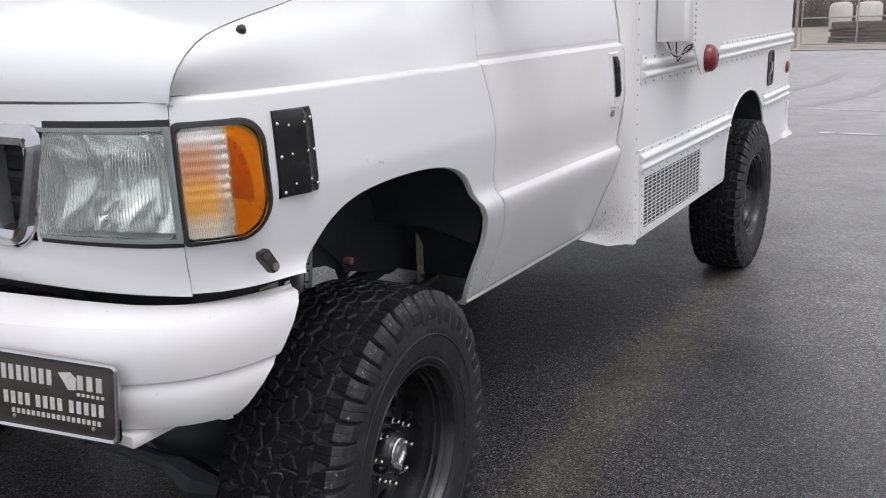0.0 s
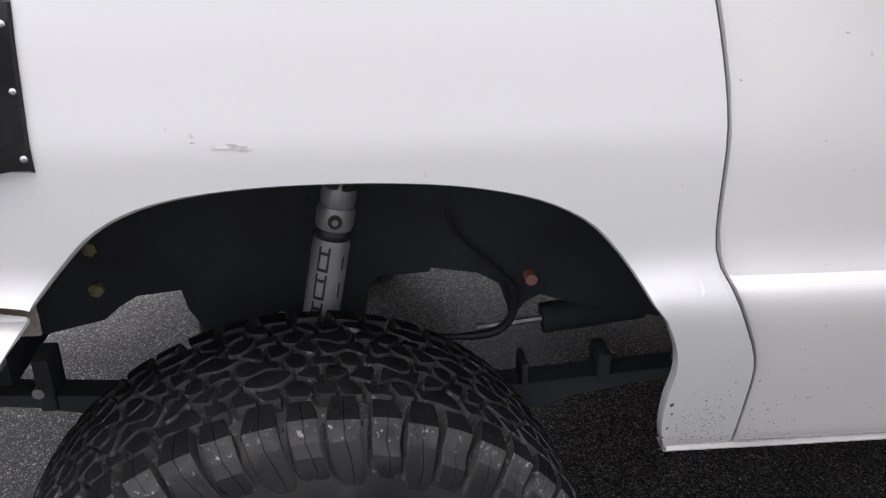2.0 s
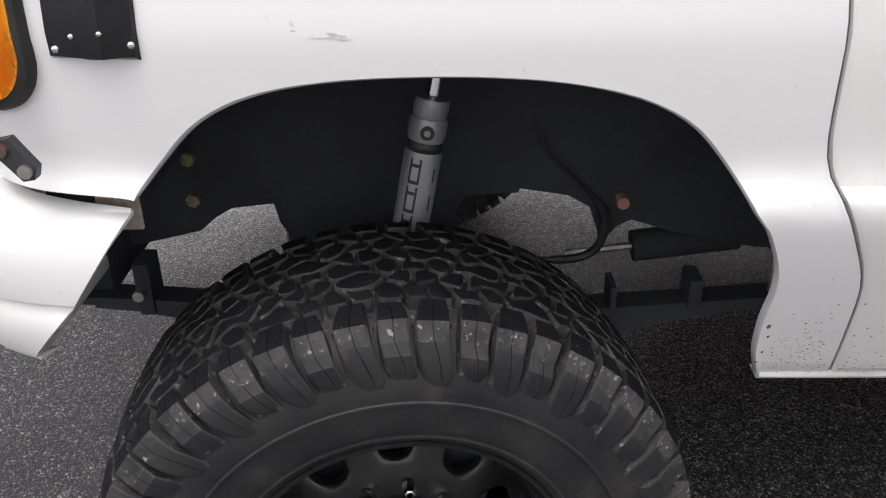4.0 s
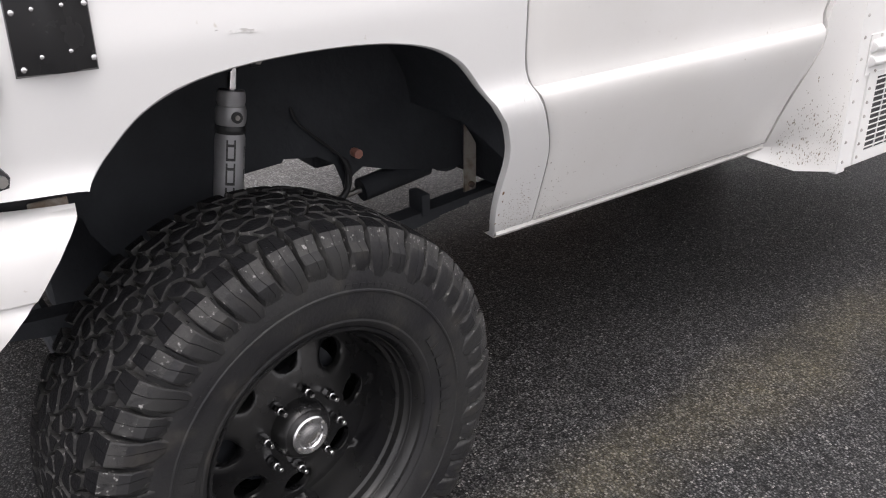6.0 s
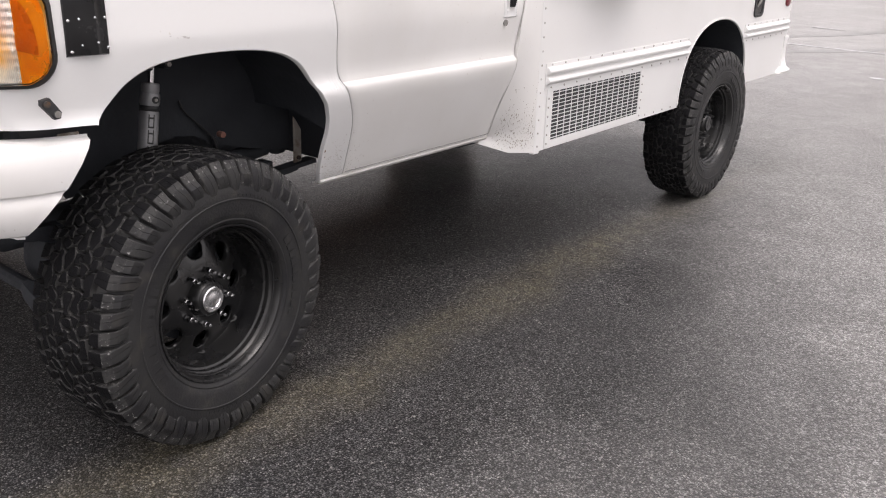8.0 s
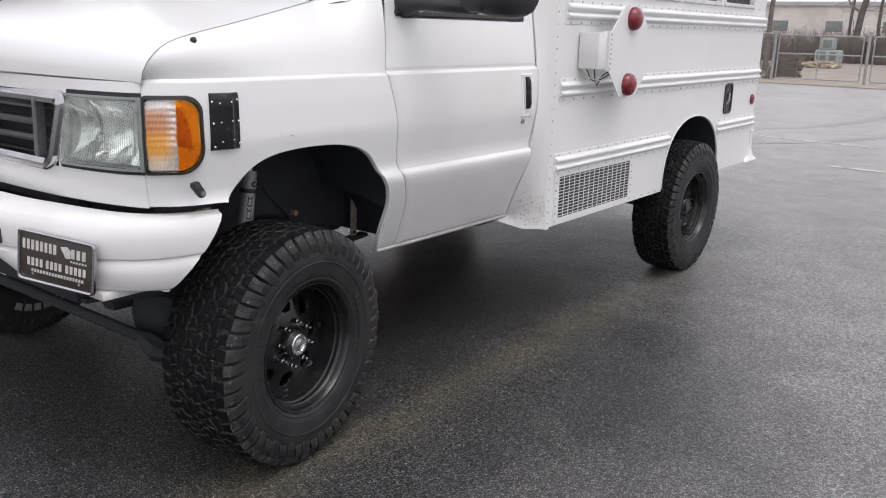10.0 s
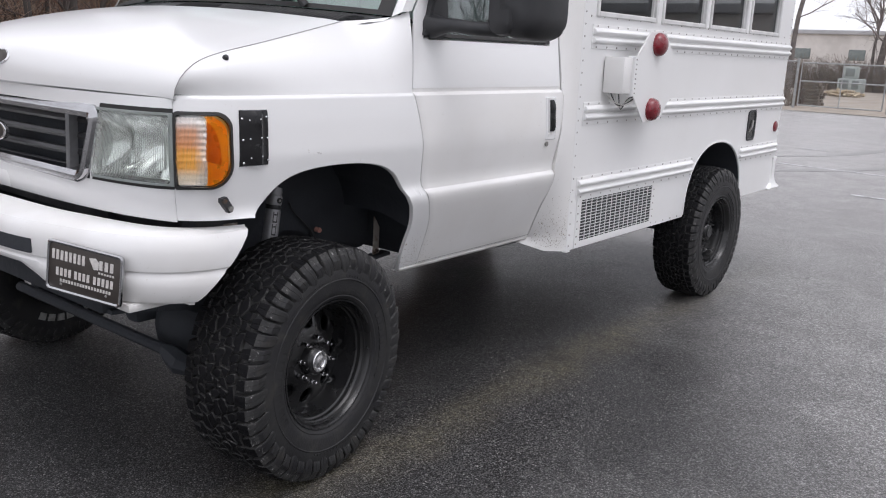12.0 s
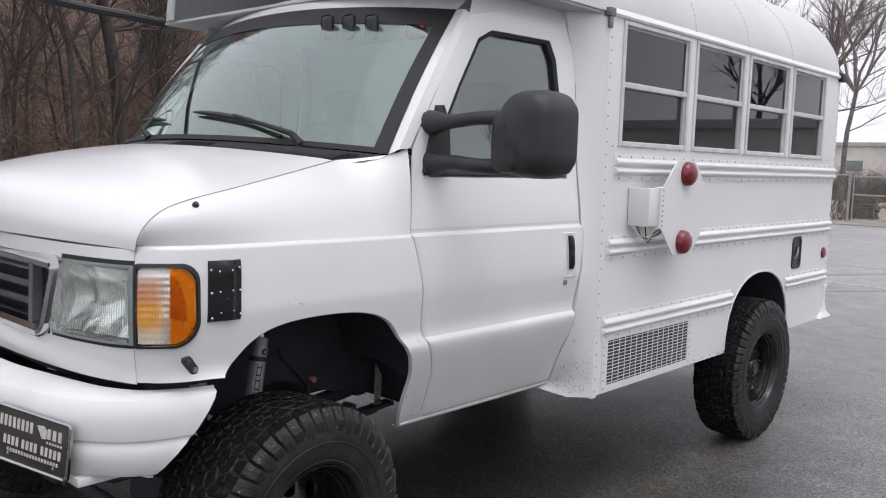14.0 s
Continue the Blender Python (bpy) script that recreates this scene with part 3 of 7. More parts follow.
for i in range(4):
    z = 1.115 + 0.055 * i
    bm = bmesh.new()
    rows = []
    for dz, o in ((-0.011, -0.03), (-0.010, -0.006), (0.0, 0.0), (0.011, -0.008), (0.010, -0.03)):
        rows.append([side(x, p) for x in np.linspace(-0.48 + XC, 0.48 - XC, 33) for p in (shell(abs(x), z + dz, o - 0.026),)])
    grid(bm, rows)
    part("bar", bm, GRILLE_GREY, grille)
for x in (-0.40, 0.40):
    bm = bmesh.new()
    rows = []
    for dx, o in ((-0.011, -0.03), (-0.009, 0.001), (-0.003, 0.006), (0.004, 0.005), (0.009, 0.0), (0.011, -0.03)):
        rows.append([side(x, p) for z in np.linspace(1.095, 1.325, 10) for p in (shell(u_of_x(abs(x) + dx + 0.06 * (z - 1.1)), z, o),)])
    grid(bm, rows)
    part("upright_bar", bm, SATIN_GREY, grille, "satin grey upright bar")

# bumper
BP = smooth_line([(XC, -0.803), (0.3, -0.785), (0.54, -0.737), (0.70, -0.690), (0.80, -0.645), (0.88, -0.580), (0.928, -0.500), (0.951, -0.405), (0.957, -0.300)], 120)
BPS = np.concatenate([[0], np.cumsum(np.linalg.norm(np.diff(BP, axis=0), axis=1))])
BPT = np.gradient(BP, axis=0)
BPT /= np.linalg.norm(BPT, axis=1)[:, None]


def on_bumper(u, z, out):
    x, y = np.interp(u, BPS, BP[:, 0]), np.interp(u, BPS, BP[:, 1])
    tx, ty = np.interp(u, BPS, BPT[:, 0]), np.interp(u, BPS, BPT[:, 1])
    return Vector((x + ty * out, y - tx * out, z))


def bumper_skin():
    bm = bmesh.new()
    prof = [(0.974, -0.15), (0.972, -0.07), (0.968, -0.03), (0.962, -0.008), (0.945, 0.004), (0.91, 0.010), (0.87, 0.008), (0.852, 0.005), (0.846, -0.002), (0.840, -0.002), (0.832, 0.003), (0.80, 0.002), (0.765, -0.006), (0.745, -0.018), (0.738, -0.035), (0.738, -0.09)]
    ends = np.interp([z for z, o in prof], [0.738, 0.76, 0.85, 0.92, 0.967, 0.99], [-0.500, -0.478, -0.395, -0.345, -0.312, -0.312])
    rows = []
    for (z, o), ye in zip(prof, ends):
        ue = float(np.interp(ye, BP[70:, 1], BPS[70:]))
        def lifted(k):
            return z + 0.065 * min(1.0, max(0.0, (0.60 - ue * k / 60) / 0.14)) * min(1.0, max(0.0, (0.835 - z) / 0.09))
        half = [on_bumper(ue * k / 60, lifted(k), o if o > -0.05 else -0.03 + (o + 0.03) * (1 - (k / 60) ** 3)) for k in range(61)]
        rows.append([side(-1, p) for p in reversed(half[1:])] + half)
    grid(bm, rows)
    solid(bm, 0.006)
    return bm


bumper = part("bumper", bumper_skin(), BUMPER_WHITE, bus, "white moulded front bumper with a crease")
for sgn in (1, -1):
    bm = bmesh.new()
    rows = [[side(sgn, p) for p in (on_bumper(u, z, 0.010 if 0 < j < 5 else 0.006) for u in np.linspace(0.12, 0.545 if j not in (0, 5) else 0.53, 14))] for j, z in enumerate((0.856, 0.861, 0.873, 0.895, 0.907, 0.912))]
    grid(bm, rows)
    part("air_slot", bm, UNDER, bumper, "black air slot")
bm = bmesh.new()
box(bm, (0.60, -0.66, 0.715), (0.80, -0.50, 0.742), 0.006)
part("lower_bracket", bm, GREY_WHITE, bumper)

# front plate on the bumper
plate = new("licence_plate")
plate.parent = bus
plate["label"] = "dark dealer plate in a chrome frame"
u_plate = float(np.interp(0.662, BP[:, 0], BPS))
pc = on_bumper(u_plate, 0.834, 0.026)
px_ = (on_bumper(u_plate + 0.12, 0.822, 0.0) - on_bumper(u_plate - 0.12, 0.822, 0.0)).normalized()
pm = Matrix.Translation(pc) @ Matrix((px_, px_.cross(Vector((0, 0, 1))) * -1, Vector((0, 0, 1)))).transposed().to_4x4() @ pose(0, 0, 0, -3, 5.0, 0) @ Matrix.Diagonal((0.93, 1, 0.97, 1))
def on_plate(name, bm, mat, label=""):
    bmesh.ops.transform(bm, matrix=pm, verts=bm.verts)
    return part(name, bm, mat, plate, label)
bm = bmesh.new()
box(bm, (-0.150, -0.001, -0.076), (0.150, 0.001, 0.076), 0.0008)
on_plate("sheet", bm, PLATE)
bm = bmesh.new()
rr = [[(x, y, z) for x, z in outline(-w, w, -h, h, 0.014)] for w, h, y in ((0.158, 0.084, 0.004), (0.158, 0.084, -0.004), (0.154, 0.080, -0.006), (0.149, 0.074, -0.004), (0.149, 0.074, 0.0))]
grid(bm, rr, True)
on_plate("plate_frame", bm, DARK_CHROME, "dulled chrome frame")
for x0, x1, z0, z1 in ((-0.138, 0.008, 0.022, 0.054), (0.062, 0.128, 0.022, 0.052), (0.060, 0.128, 0.008, 0.014), (-0.118, -0.048, -0.030, -0.004), (-0.040, 0.030, -0.030, -0.004), (0.040, 0.128, -0.030, -0.004), (-0.100, 0.118, -0.050, -0.040)):
    nbars = max(1, round((x1 - x0) / 0.019)) if z1 - z0 > 0.015 else max(1, round((x1 - x0) / 0.012))
    w = (x1 - x0) / nbars
    for k in range(nbars):
        on_plate("printed_bar", box(bmesh.new(), (x0 + k * w, -0.0025, z0), (x0 + (k + 0.60) * w, 0.0, z1)), PLATE_INK)
bm = bmesh.new()
plate_poly(bm, [(0.018, 0.052), (0.045, 0.056), (0.060, 0.044), (0.058, 0.020), (0.040, 0.018), (0.030, 0.034)], 1, -0.0025, 0.0)
on_plate("emblem", bm, PLATE_INK)
for x in (-0.095, 0.095):
    bm = bmesh.new()
    bmesh.ops.create_uvsphere(bm, u_segments=10, v_segments=6, radius=0.005)
    bmesh.ops.transform(bm, matrix=Matrix.LocRotScale((x, -0.002, -0.058), None, (1, 0.5, 1)), verts=bm.verts)
    on_plate("screw", bm, STEEL)

# plain oval badges on the bonnet and the grille
def badge(c, tilt, w, h, parent):
    for name, mat, lo, hi, k in (("badge_rim", CHROME, -0.010, 0.004, 1.0), ("badge_field", PLATE, -0.008, 0.005, 0.86)):
        bm = bmesh.new()
        rows = [[(w * k * sc * math.cos(t), -y, h * k * sc * math.sin(t)) for t in np.linspace(0, 2 * math.pi, 28, endpoint=False)] for sc, y in ((1.0, lo), (1.0, hi - 0.002), (0.95, hi))]
        vs = grid(bm, rows, True)
        bm.faces.new(vs[-1])
        bmesh.ops.transform(bm, matrix=pose(*c, tilt), verts=bm.verts)
        part(name, bm, mat, parent)
badge((-0.045, -0.622, 1.464), -28, 0.075, 0.030, bus)
badge((-0.045, -0.655, 1.208), 0, 0.085, 0.036, grille)

# steel bracket between the wing and the end of the bumper
bm = bmesh.new()
box(bm, (0.886, -0.369, 0.927), (0.892, -0.313, 0.975), 0.002, 1)
box(bm, (0.850, -0.360, 0.960), (0.888, -0.322, 0.966), 0.002, 1)
part("bumper_bracket", bm, RUST, bus, "scuffed rusty steel bracket")

# small fittings on the wing
flap = new("snorkel_cover")
flap.parent = bus
flap["label"] = "black screwed-on cover plate behind the turn signal"
COVER_Y = [-0.349, -0.347, -0.335, -0.318, -0.305, -0.296, -0.280, -0.274, -0.266, -0.249, -0.247]
COVER_H = [0.0, 0.006, 0.008, 0.011, 0.014, 0.0175, 0.0185, 0.014, 0.008, 0.006, 0.0]
def cover():
    bm = bmesh.new()
    rows = []
    for z, k in ((1.168, 0.0), (1.172, 1.0), (1.2, 1.0), (1.25, 1.0), (1.30, 1.0), (1.324, 1.02), (1.330, 0.95), (1.342, 0.45), (1.344, 0.0)):
        rows.append([shell(u_of_y(y + 0.003 * (z - 1.25) / 0.09), z, h * k + 0.001) for y, h in zip(COVER_Y, COVER_H)])
    grid(bm, rows)
    return bm
part("cover", cover(), BLACK_GLOSS, flap)
for y, z, r in ((-0.340, 1.318, 0.0043), (-0.253, 1.322, 0.004), (-0.340, 1.252, 0.0043), (-0.253, 1.256, 0.004), (-0.340, 1.180, 0.0043), (-0.254, 1.186, 0.0043), (-0.316, 1.313, 0.0032), (-0.316, 1.255, 0.0032), (-0.316, 1.195, 0.0032), (-0.281, 1.316, 0.003), (-0.281, 1.258, 0.003), (-0.281, 1.200, 0.003)):
    bm = bmesh.new()
    c = shell(u_of_y(y), z, float(np.interp(y, COVER_Y, COVER_H)) + 0.002)
    bmesh.ops.create_uvsphere(bm, u_segments=10, v_segments=6, radius=r)
    bmesh.ops.transform(bm, matrix=Matrix.LocRotScale(c, None, (0.5, 1, 1)), verts=bm.verts)
    part("screw", bm, CHROME, flap)
clip = new("hose_clip")
clip.parent = bus
clip["label"] = "small dark bolted clip on the wing"
bm = bmesh.new()
plate_poly(bm, [(-0.435, 1.078), (-0.414, 1.082), (-0.390, 1.046), (-0.394, 1.032), (-0.408, 1.030), (-0.436, 1.066)], 0, 0.958, 0.974)
part("tab", bm, BLACK, clip)
for y, z, r, mat in ((-0.424, 1.069, 0.008, DARK_RUST), (-0.402, 1.043, 0.0085, STEEL)):
    bm = bmesh.new()
    tube(bm, [(0.955, y, z), (0.979, y, z)], r, 10)
    part("bolt", bm, mat, clip)
bm = bmesh.new()
tube(bm, [(0.885, -0.352, 1.488), (0.903, -0.357, 1.503), (0.908, -0.358, 1.507)], [0.010, 0.010, 0.006], 12)
part("rubber_bump_stop", bm, BLACK, bus)


# ---- driver's and passenger's doors ----
def door_rear(z):
    return float(np.interp(z, [0.645, 0.69, 0.75, 0.82, 0.95, 1.1, 1.4, 1.75, 2.1, 2.28], [1.485, 1.482, 1.472, 1.468, 1.480, 1.491, 1.530, 1.54, 1.56, 1.50]))


def door_skin(mirror=False):
    bm = bmesh.new()
    zs = [0.645, 0.655, 0.667, 0.70, 0.74, 0.78, 0.82, 0.86, 0.90, 0.93, 0.952, 0.967, 0.982, 0.989, 0.995, 0.999, 1.003, 1.0065, 1.010, 1.02, 1.034, 1.07, 1.1, 1.15, 1.19, 1.25, 1.3, 1.34, 1.365, 1.378, 1.384, 1.390, 1.397, 1.405]
    def y_at(z, f):
        a, b = seam_y(min(z, 1.385)) + 0.0028, door_rear(z)
        return a + (b - a) * f
    fs = [0.0, 0.004, 0.012] + list(np.linspace(0.04, 0.96, 22)) + [0.988, 0.996, 1.0]
    rows = [[shell(u_of_y(y_at(z, f)), z, -0.012 if i in (0, len(fs) - 1) else (-0.003 if i in (1, len(fs) - 2) else 0)) for i, f in enumerate(fs)] for z in zs]
    grid(bm, rows)
    return flip_x(bm) if mirror else bm


def frame_loop(keys, n=6):
    pts = []
    for (a, b), (c, d) in zip(keys, keys[1:] + keys[:1]):
        for k in range(n):
            pts.append((a + (c - a) * k / n, b + (d - b) * k / n))
    return pts


D_OUT = [(0.459, 1.402), (0.505, 1.69), (0.69, 1.985), (0.85, 2.215), (1.05, 2.262), (1.50, 2.275), (1.558, 2.10), (1.535, 1.75), (1.515, 1.402)]
D_IN = [(0.585, 1.60), (0.625, 1.70), (0.765, 1.93), (0.90, 2.125), (0.98, 2.165), (1.365, 2.172), (1.405, 2.10), (1.435, 1.75), (1.445, 1.60)]


def door_frame(mirror=False):
    bm = bmesh.new()
    o, i = frame_loop(D_OUT), frame_loop(D_IN)
    def lay(f, out):
        return [shell(u_of_y(a[0] + (b[0] - a[0]) * f), a[1] + (b[1] - a[1]) * f, out) for a, b in zip(o, i)]
    grid(bm, [lay(0, -0.006), lay(0.015, 0.0), lay(0.25, 0.003), lay(0.5, 0.003), lay(0.75, 0.002), lay(0.94, 0.0), lay(1.0, -0.03)], True)
    return flip_x(bm) if mirror else bm


def window_rim(mirror=False):
    bm = bmesh.new()
    c = np.mean(D_IN, axis=0)
    def lay(g, out):
        return [shell(u_of_y(c[0] + (y - c[0]) * g), c[1] + (z - c[1]) * g, out) for y, z in frame_loop(D_IN)]
    grid(bm, [lay(1.01, -0.004), lay(1.0, 0.004), lay(0.955, -0.004), lay(0.955, -0.03)], True)
    return flip_x(bm) if mirror else bm


def window_pane(mirror=False):
    bm = bmesh.new()
    c = np.mean(D_IN, axis=0)
    loops = [[shell(u_of_y(c[0] + (y - c[0]) * g), c[1] + (z - c[1]) * g, -0.020) for y, z in frame_loop(D_IN)] for g in (0.99, 0.66, 0.33, 0.01)]
    grid(bm, loops, True)
    solid(bm, 0.004)
    return flip_x(bm) if mirror else bm


for mirror in (False, True):
    door = part("cab_door", door_skin(mirror), WHITE_DIRTY, bus, "white cab door with road grime along the sill")
    part("window_frame", door_frame(mirror), WHITE, door)
    part("window_seal", window_rim(mirror), GASKET, door)
    part("window_pane", window_pane(mirror), DOORGLASS, door).visible_shadow = False
    if not mirror:
        bm = bmesh.new()
        rows = []
        for y, h in ((1.366, -0.001), (1.370, 0.003), (1.377, 0.0055), (1.384, 0.004), (1.388, 0.0012), (1.432, 0.0012), (1.438, 0.004), (1.444, 0.0055), (1.450, 0.003), (1.454, -0.001)):
            rows.append([shell(u_of_y(y), z, min(h, 0.0) if k in (0, 11) else (max(h, 0.0045) if k in (1, 10) else h)) for k, z in enumerate([1.160, 1.165, 1.174, *np.linspace(1.178, 1.342, 6), 1.346, 1.355, 1.360])])
        grid(bm, rows)
        part("handle_bezel", bm, WHITE, door)
        bm = bmesh.new()
        rows = []
        for y, h in ((1.404, 0.0), (1.405, 0.012), (1.415, 0.018), (1.430, 0.016), (1.434, 0.0)):
            rows.append([shell(u_of_y(y), z, h * (0.5 if k in (0, 7) else 1)) for k, z in enumerate(np.linspace(1.20, 1.345, 8))])
        grid(bm, rows)
        part("handle", bm, BLACK_GLOSS, door, "black paddle handle")
        bm = bmesh.new()
        c = shell(u_of_y(1.385), 1.142, 0.0)
        tube(bm, [c, c + Vector((0.006, 0, 0))], 0.012, 14)
        part("lock", bm, STEEL, door)

# scuffs on the wing, chips at the back of the arch, strip for the shut-line shade behind the door
SCUFF = surf("grey_scuff", (0.44, 0.43, 0.42), (0.70, 0.695, 0.69), 90, 0.5, lo=0.42, hi=0.58)
ROAD_DIRT = surf("road_dirt", (0.30, 0.26, 0.21), (0.16, 0.13, 0.10), 60, 0.8)
CHIP = surf("rust_chip", (0.22, 0.12, 0.06), (0.10, 0.06, 0.035), 80, 0.8)
def blotch(name, y, z, w, h, mat, seed):
    rnd = random.Random(seed)
    bm = bmesh.new()
    c = bm.verts.new(shell(u_of_y(y), z, 0.0004))
    loop = []
    for k in range(11):
        t, r = 2 * math.pi * k / 11, rnd.uniform(0.55, 1.0)
        loop.append(bm.verts.new(shell(u_of_y(y + w * r * math.cos(t)), z + h * r * math.sin(t), 0.0003)))
    for k in range(11):
        bm.faces.new((c, loop[k], loop[(k + 1) % 11]))
    part(name, bm, mat, bus)
blotch("scuff_mark", -0.050, 1.194, 0.020, 0.004, SCUFF, 1)
blotch("scuff_mark", -0.030, 1.192, 0.010, 0.004, SCUFF, 2)
blotch("scuff_mark", -0.082, 1.199, 0.004, 0.0012, SCUFF, 3)
for k, (y, z, w, h) in enumerate(((0.512, 0.775, 0.006, 0.012), (0.518, 0.752, 0.004, 0.006), (0.521, 0.715, 0.004, 0.007), (0.520, 0.690, 0.006, 0.004), (0.545, 0.655, 0.010, 0.003), (0.560, 0.79, 0.002, 0.002), (0.585, 0.76, 0.002, 0.0015), (0.575, 0.73, 0.002, 0.002), (0.63, 0.70, 0.002, 0.002))):
    blotch("rust_chip", y, z, 0.6 * w, 0.6 * h, CHIP, 10 + k)
bm = bmesh.new()
tube(bm, [shell(u_of_y(door_rear(z) + 0.003), z, -0.001) for z in np.linspace(0.67, 2.25, 40)], 0.0016, 5)
part("door_rear_seam_strip", bm, GREY_WHITE, bus)

# sill trim below the door
bm = bmesh.new()
rows = []
for o, dz in ((-0.03, -0.012), (0.004, -0.014), (0.014, -0.004), (0.012, 0.008), (-0.004, 0.014)):
    rows.append([shell(u_of_y(y), 0.652, o - 0.006) + Vector((0, 0, dz + 0.005)) for y in np.linspace(0.535, 1.485, 40)])
grid(bm, rows)
part("sill_trim", bm, GREY_WHITE, bus, "bright lip of the rocker panel")

# grey strip painted for the line of shade above the sill lip
bm = bmesh.new()
tube(bm, [shell(u_of_y(y), 0.671, 0.0002) for y in np.linspace(0.645, 1.478, 30)], 0.0018, 5)
part("sill_shade_line", bm, SEAM_GREY, bus)

# towing mirror
def mirror_unit():
    m = new("towing_mirror")
    m.parent = bus
    m["label"] = "black plastic towing mirror on two arms"
    bm = bmesh.new()
    rows = []
    for k, (sc, y) in enumerate(((0.90, 0.80), (0.985, 0.79), (1.0, 0.77), (1.0, 0.71), (0.975, 0.675), (0.93, 0.648), (0.85, 0.628), (0.72, 0.614), (0.5, 0.604), (0.25, 0.600))):
        rows.append([(1.302 + (x - 1.302) * sc, y + 0.02 * (x - 1.3) / 0.12, 1.745 + (z - 1.745) * sc) for x, z in outline(1.200, 1.405, 1.597, 1.898, 0.085, 10)])
    vs = grid(bm, rows, True)
    bm.faces.new(vs[-1])
    part("housing", bm, BLACK, m)
    bm = bmesh.new()
    rows = [[(1.30 + (x - 1.30) * 0.92, 0.805 - 0.006 * j, 1.745 + (z - 1.745) * 0.92) for x, z in outline(1.200, 1.405, 1.597, 1.898, 0.055, 8)] for j in (0, 1)]
    vs = grid(bm, rows, True)
    bm.faces.new(vs[0]), bm.faces.new(list(reversed(vs[1])))
    part("mirror_glass", bm, CHROME, m)
    for z0, z1, r in ((1.785, 1.80, 0.027), (1.640, 1.635, 0.030)):
        bm = bmesh.new()
        tube(bm, smooth_line([(0.905, 0.60, z0), (0.96, 0.585, z0), (1.04, 0.585, z0 + 0.004), (1.13, 0.61, z1), (1.23, 0.66, z1)], 13), [r * k for k in (1.75, 1.6, 1.35, 1.1, 0.95, 0.9, 0.88, 0.88, 0.88, 0.9, 0.95, 1.0, 1.0)], 12)
        part("arm", bm, BLACK, m)
    bm = bmesh.new()
    rows = [[(1.245 + (x - 1.245) * sc, y, 1.718 + (z - 1.718) * sc) for x, z in outline(1.188, 1.300, 1.612, 1.826, 0.045, 8)] for sc, y in ((1.0, 0.70), (1.0, 0.625), (0.95, 0.603), (0.82, 0.592), (0.5, 0.588))]
    vs = grid(bm, rows, True)
    bm.faces.new(vs[-1])
    part("arm_socket", bm, BLACK, m)
    bm = bmesh.new()
    plate_poly(bm, [(0.535, 1.595), (0.665, 1.595), (0.680, 1.63), (0.665, 1.80), (0.63, 1.86), (0.61, 1.80)], 0, 0.885, 0.945)
    bmesh.ops.bevel(bm, geom=list(bm.edges), offset=0.01, segments=2, affect="EDGES")
    part("mount", bm, BLACK, m)
mirror_unit()

# ---- windscreen, cowl, wipers ----
def ws(a, b, out=0.0):
    """Windscreen surface: a from -1 to 1 across, b from 0 to 1 up."""
    lo = Vector((XC + 0.987 * a, 0.175 + 0.245 * a * a, 1.705 - 0.040 * a * a))
    hi = Vector((XC + 0.905 * a, 0.650 + 0.195 * a * a, 2.275 - 0.040 * a * a))
    return lo.lerp(hi, b) + Vector((0.25 * a, -0.72, 0.62)) * (0.02 * math.sin(math.pi * b) + out)
bm = bmesh.new()
grid(bm, [[ws(a, b) for a in np.linspace(-1, 1, 33)] for b in np.linspace(0, 1, 13)])
windscreen = part("windscreen", solid(bm, 0.006), CLEARGLASS, bus)
windscreen.visible_shadow = False
bm = bmesh.new()
for a0, a1, b0, b1 in ((-1, 1, 0.86, 1.0), (-1, 1, 0.0, 0.03), (-1, -0.945, 0.03, 0.86), (0.945, 1, 0.03, 0.86)):
    grid(bm, [[ws(a, b, 0.003) for a in np.linspace(a0, a1, 33 if a1 - a0 > 1 else 4)] for b in np.linspace(b0, b1, 3 if b1 - b0 < 0.2 else 13)])
part("frit_border", bm, GASKET, windscreen, "black windscreen border")
for sgn in (1, -1):
    bm = bmesh.new()
    rows = []
    for f in np.linspace(0, 1, 9):
        i = ws(sgn * 1.0, f, 0.0)
        o = shell(u_of_y(0.490 + 0.365 * f), 1.69 + 0.53 * f, 0.0)
        o = side(sgn, o)
        rows.append([i - Vector((0, -0.02, 0.02)), i, i.lerp(o, 0.5) + Vector((0.012 * sgn, -0.012, 0.006)), o, o - Vector((0.02 * sgn, 0, 0))])
    grid(bm, rows)
    part("windscreen_pillar", bm, WHITE, bus)
bm = bmesh.new()
rows = []
for f in np.linspace(0, 1, 7):
    row = []
    for a in np.linspace(-1, 1, 41):
        e = Vector((XC + 0.915 * a, 0.062 + 0.20 * abs(a) ** 2.2, 1.674 - 0.038 * abs(a) ** 2.2))
        w = ws(a * 1.0, 0.0)
        row.append(e.lerp(w, f) + Vector((0, 0, -0.012 if 0.1 < f < 0.9 else -0.004)))
    rows.append(row)
grid(bm, rows)
cowl = part("cowl", bm, BLACK, bus, "black louvred cowl below the windscreen")
for k in range(5):
    bm = bmesh.new()
    f = 0.2 + 0.15 * k
    pts = []
    for a in np.linspace(0.05, 0.93, 16):
        e = Vector((XC + 0.915 * a, 0.062 + 0.20 * abs(a) ** 2.2, 1.674 - 0.038 * abs(a) ** 2.2))
        pts.append(e.lerp(ws(a, 0.0), f) + Vector((0, 0, -0.006)))
    tube(bm, pts, 0.005, 4)
    part("louvre", bm, BLACK, cowl)
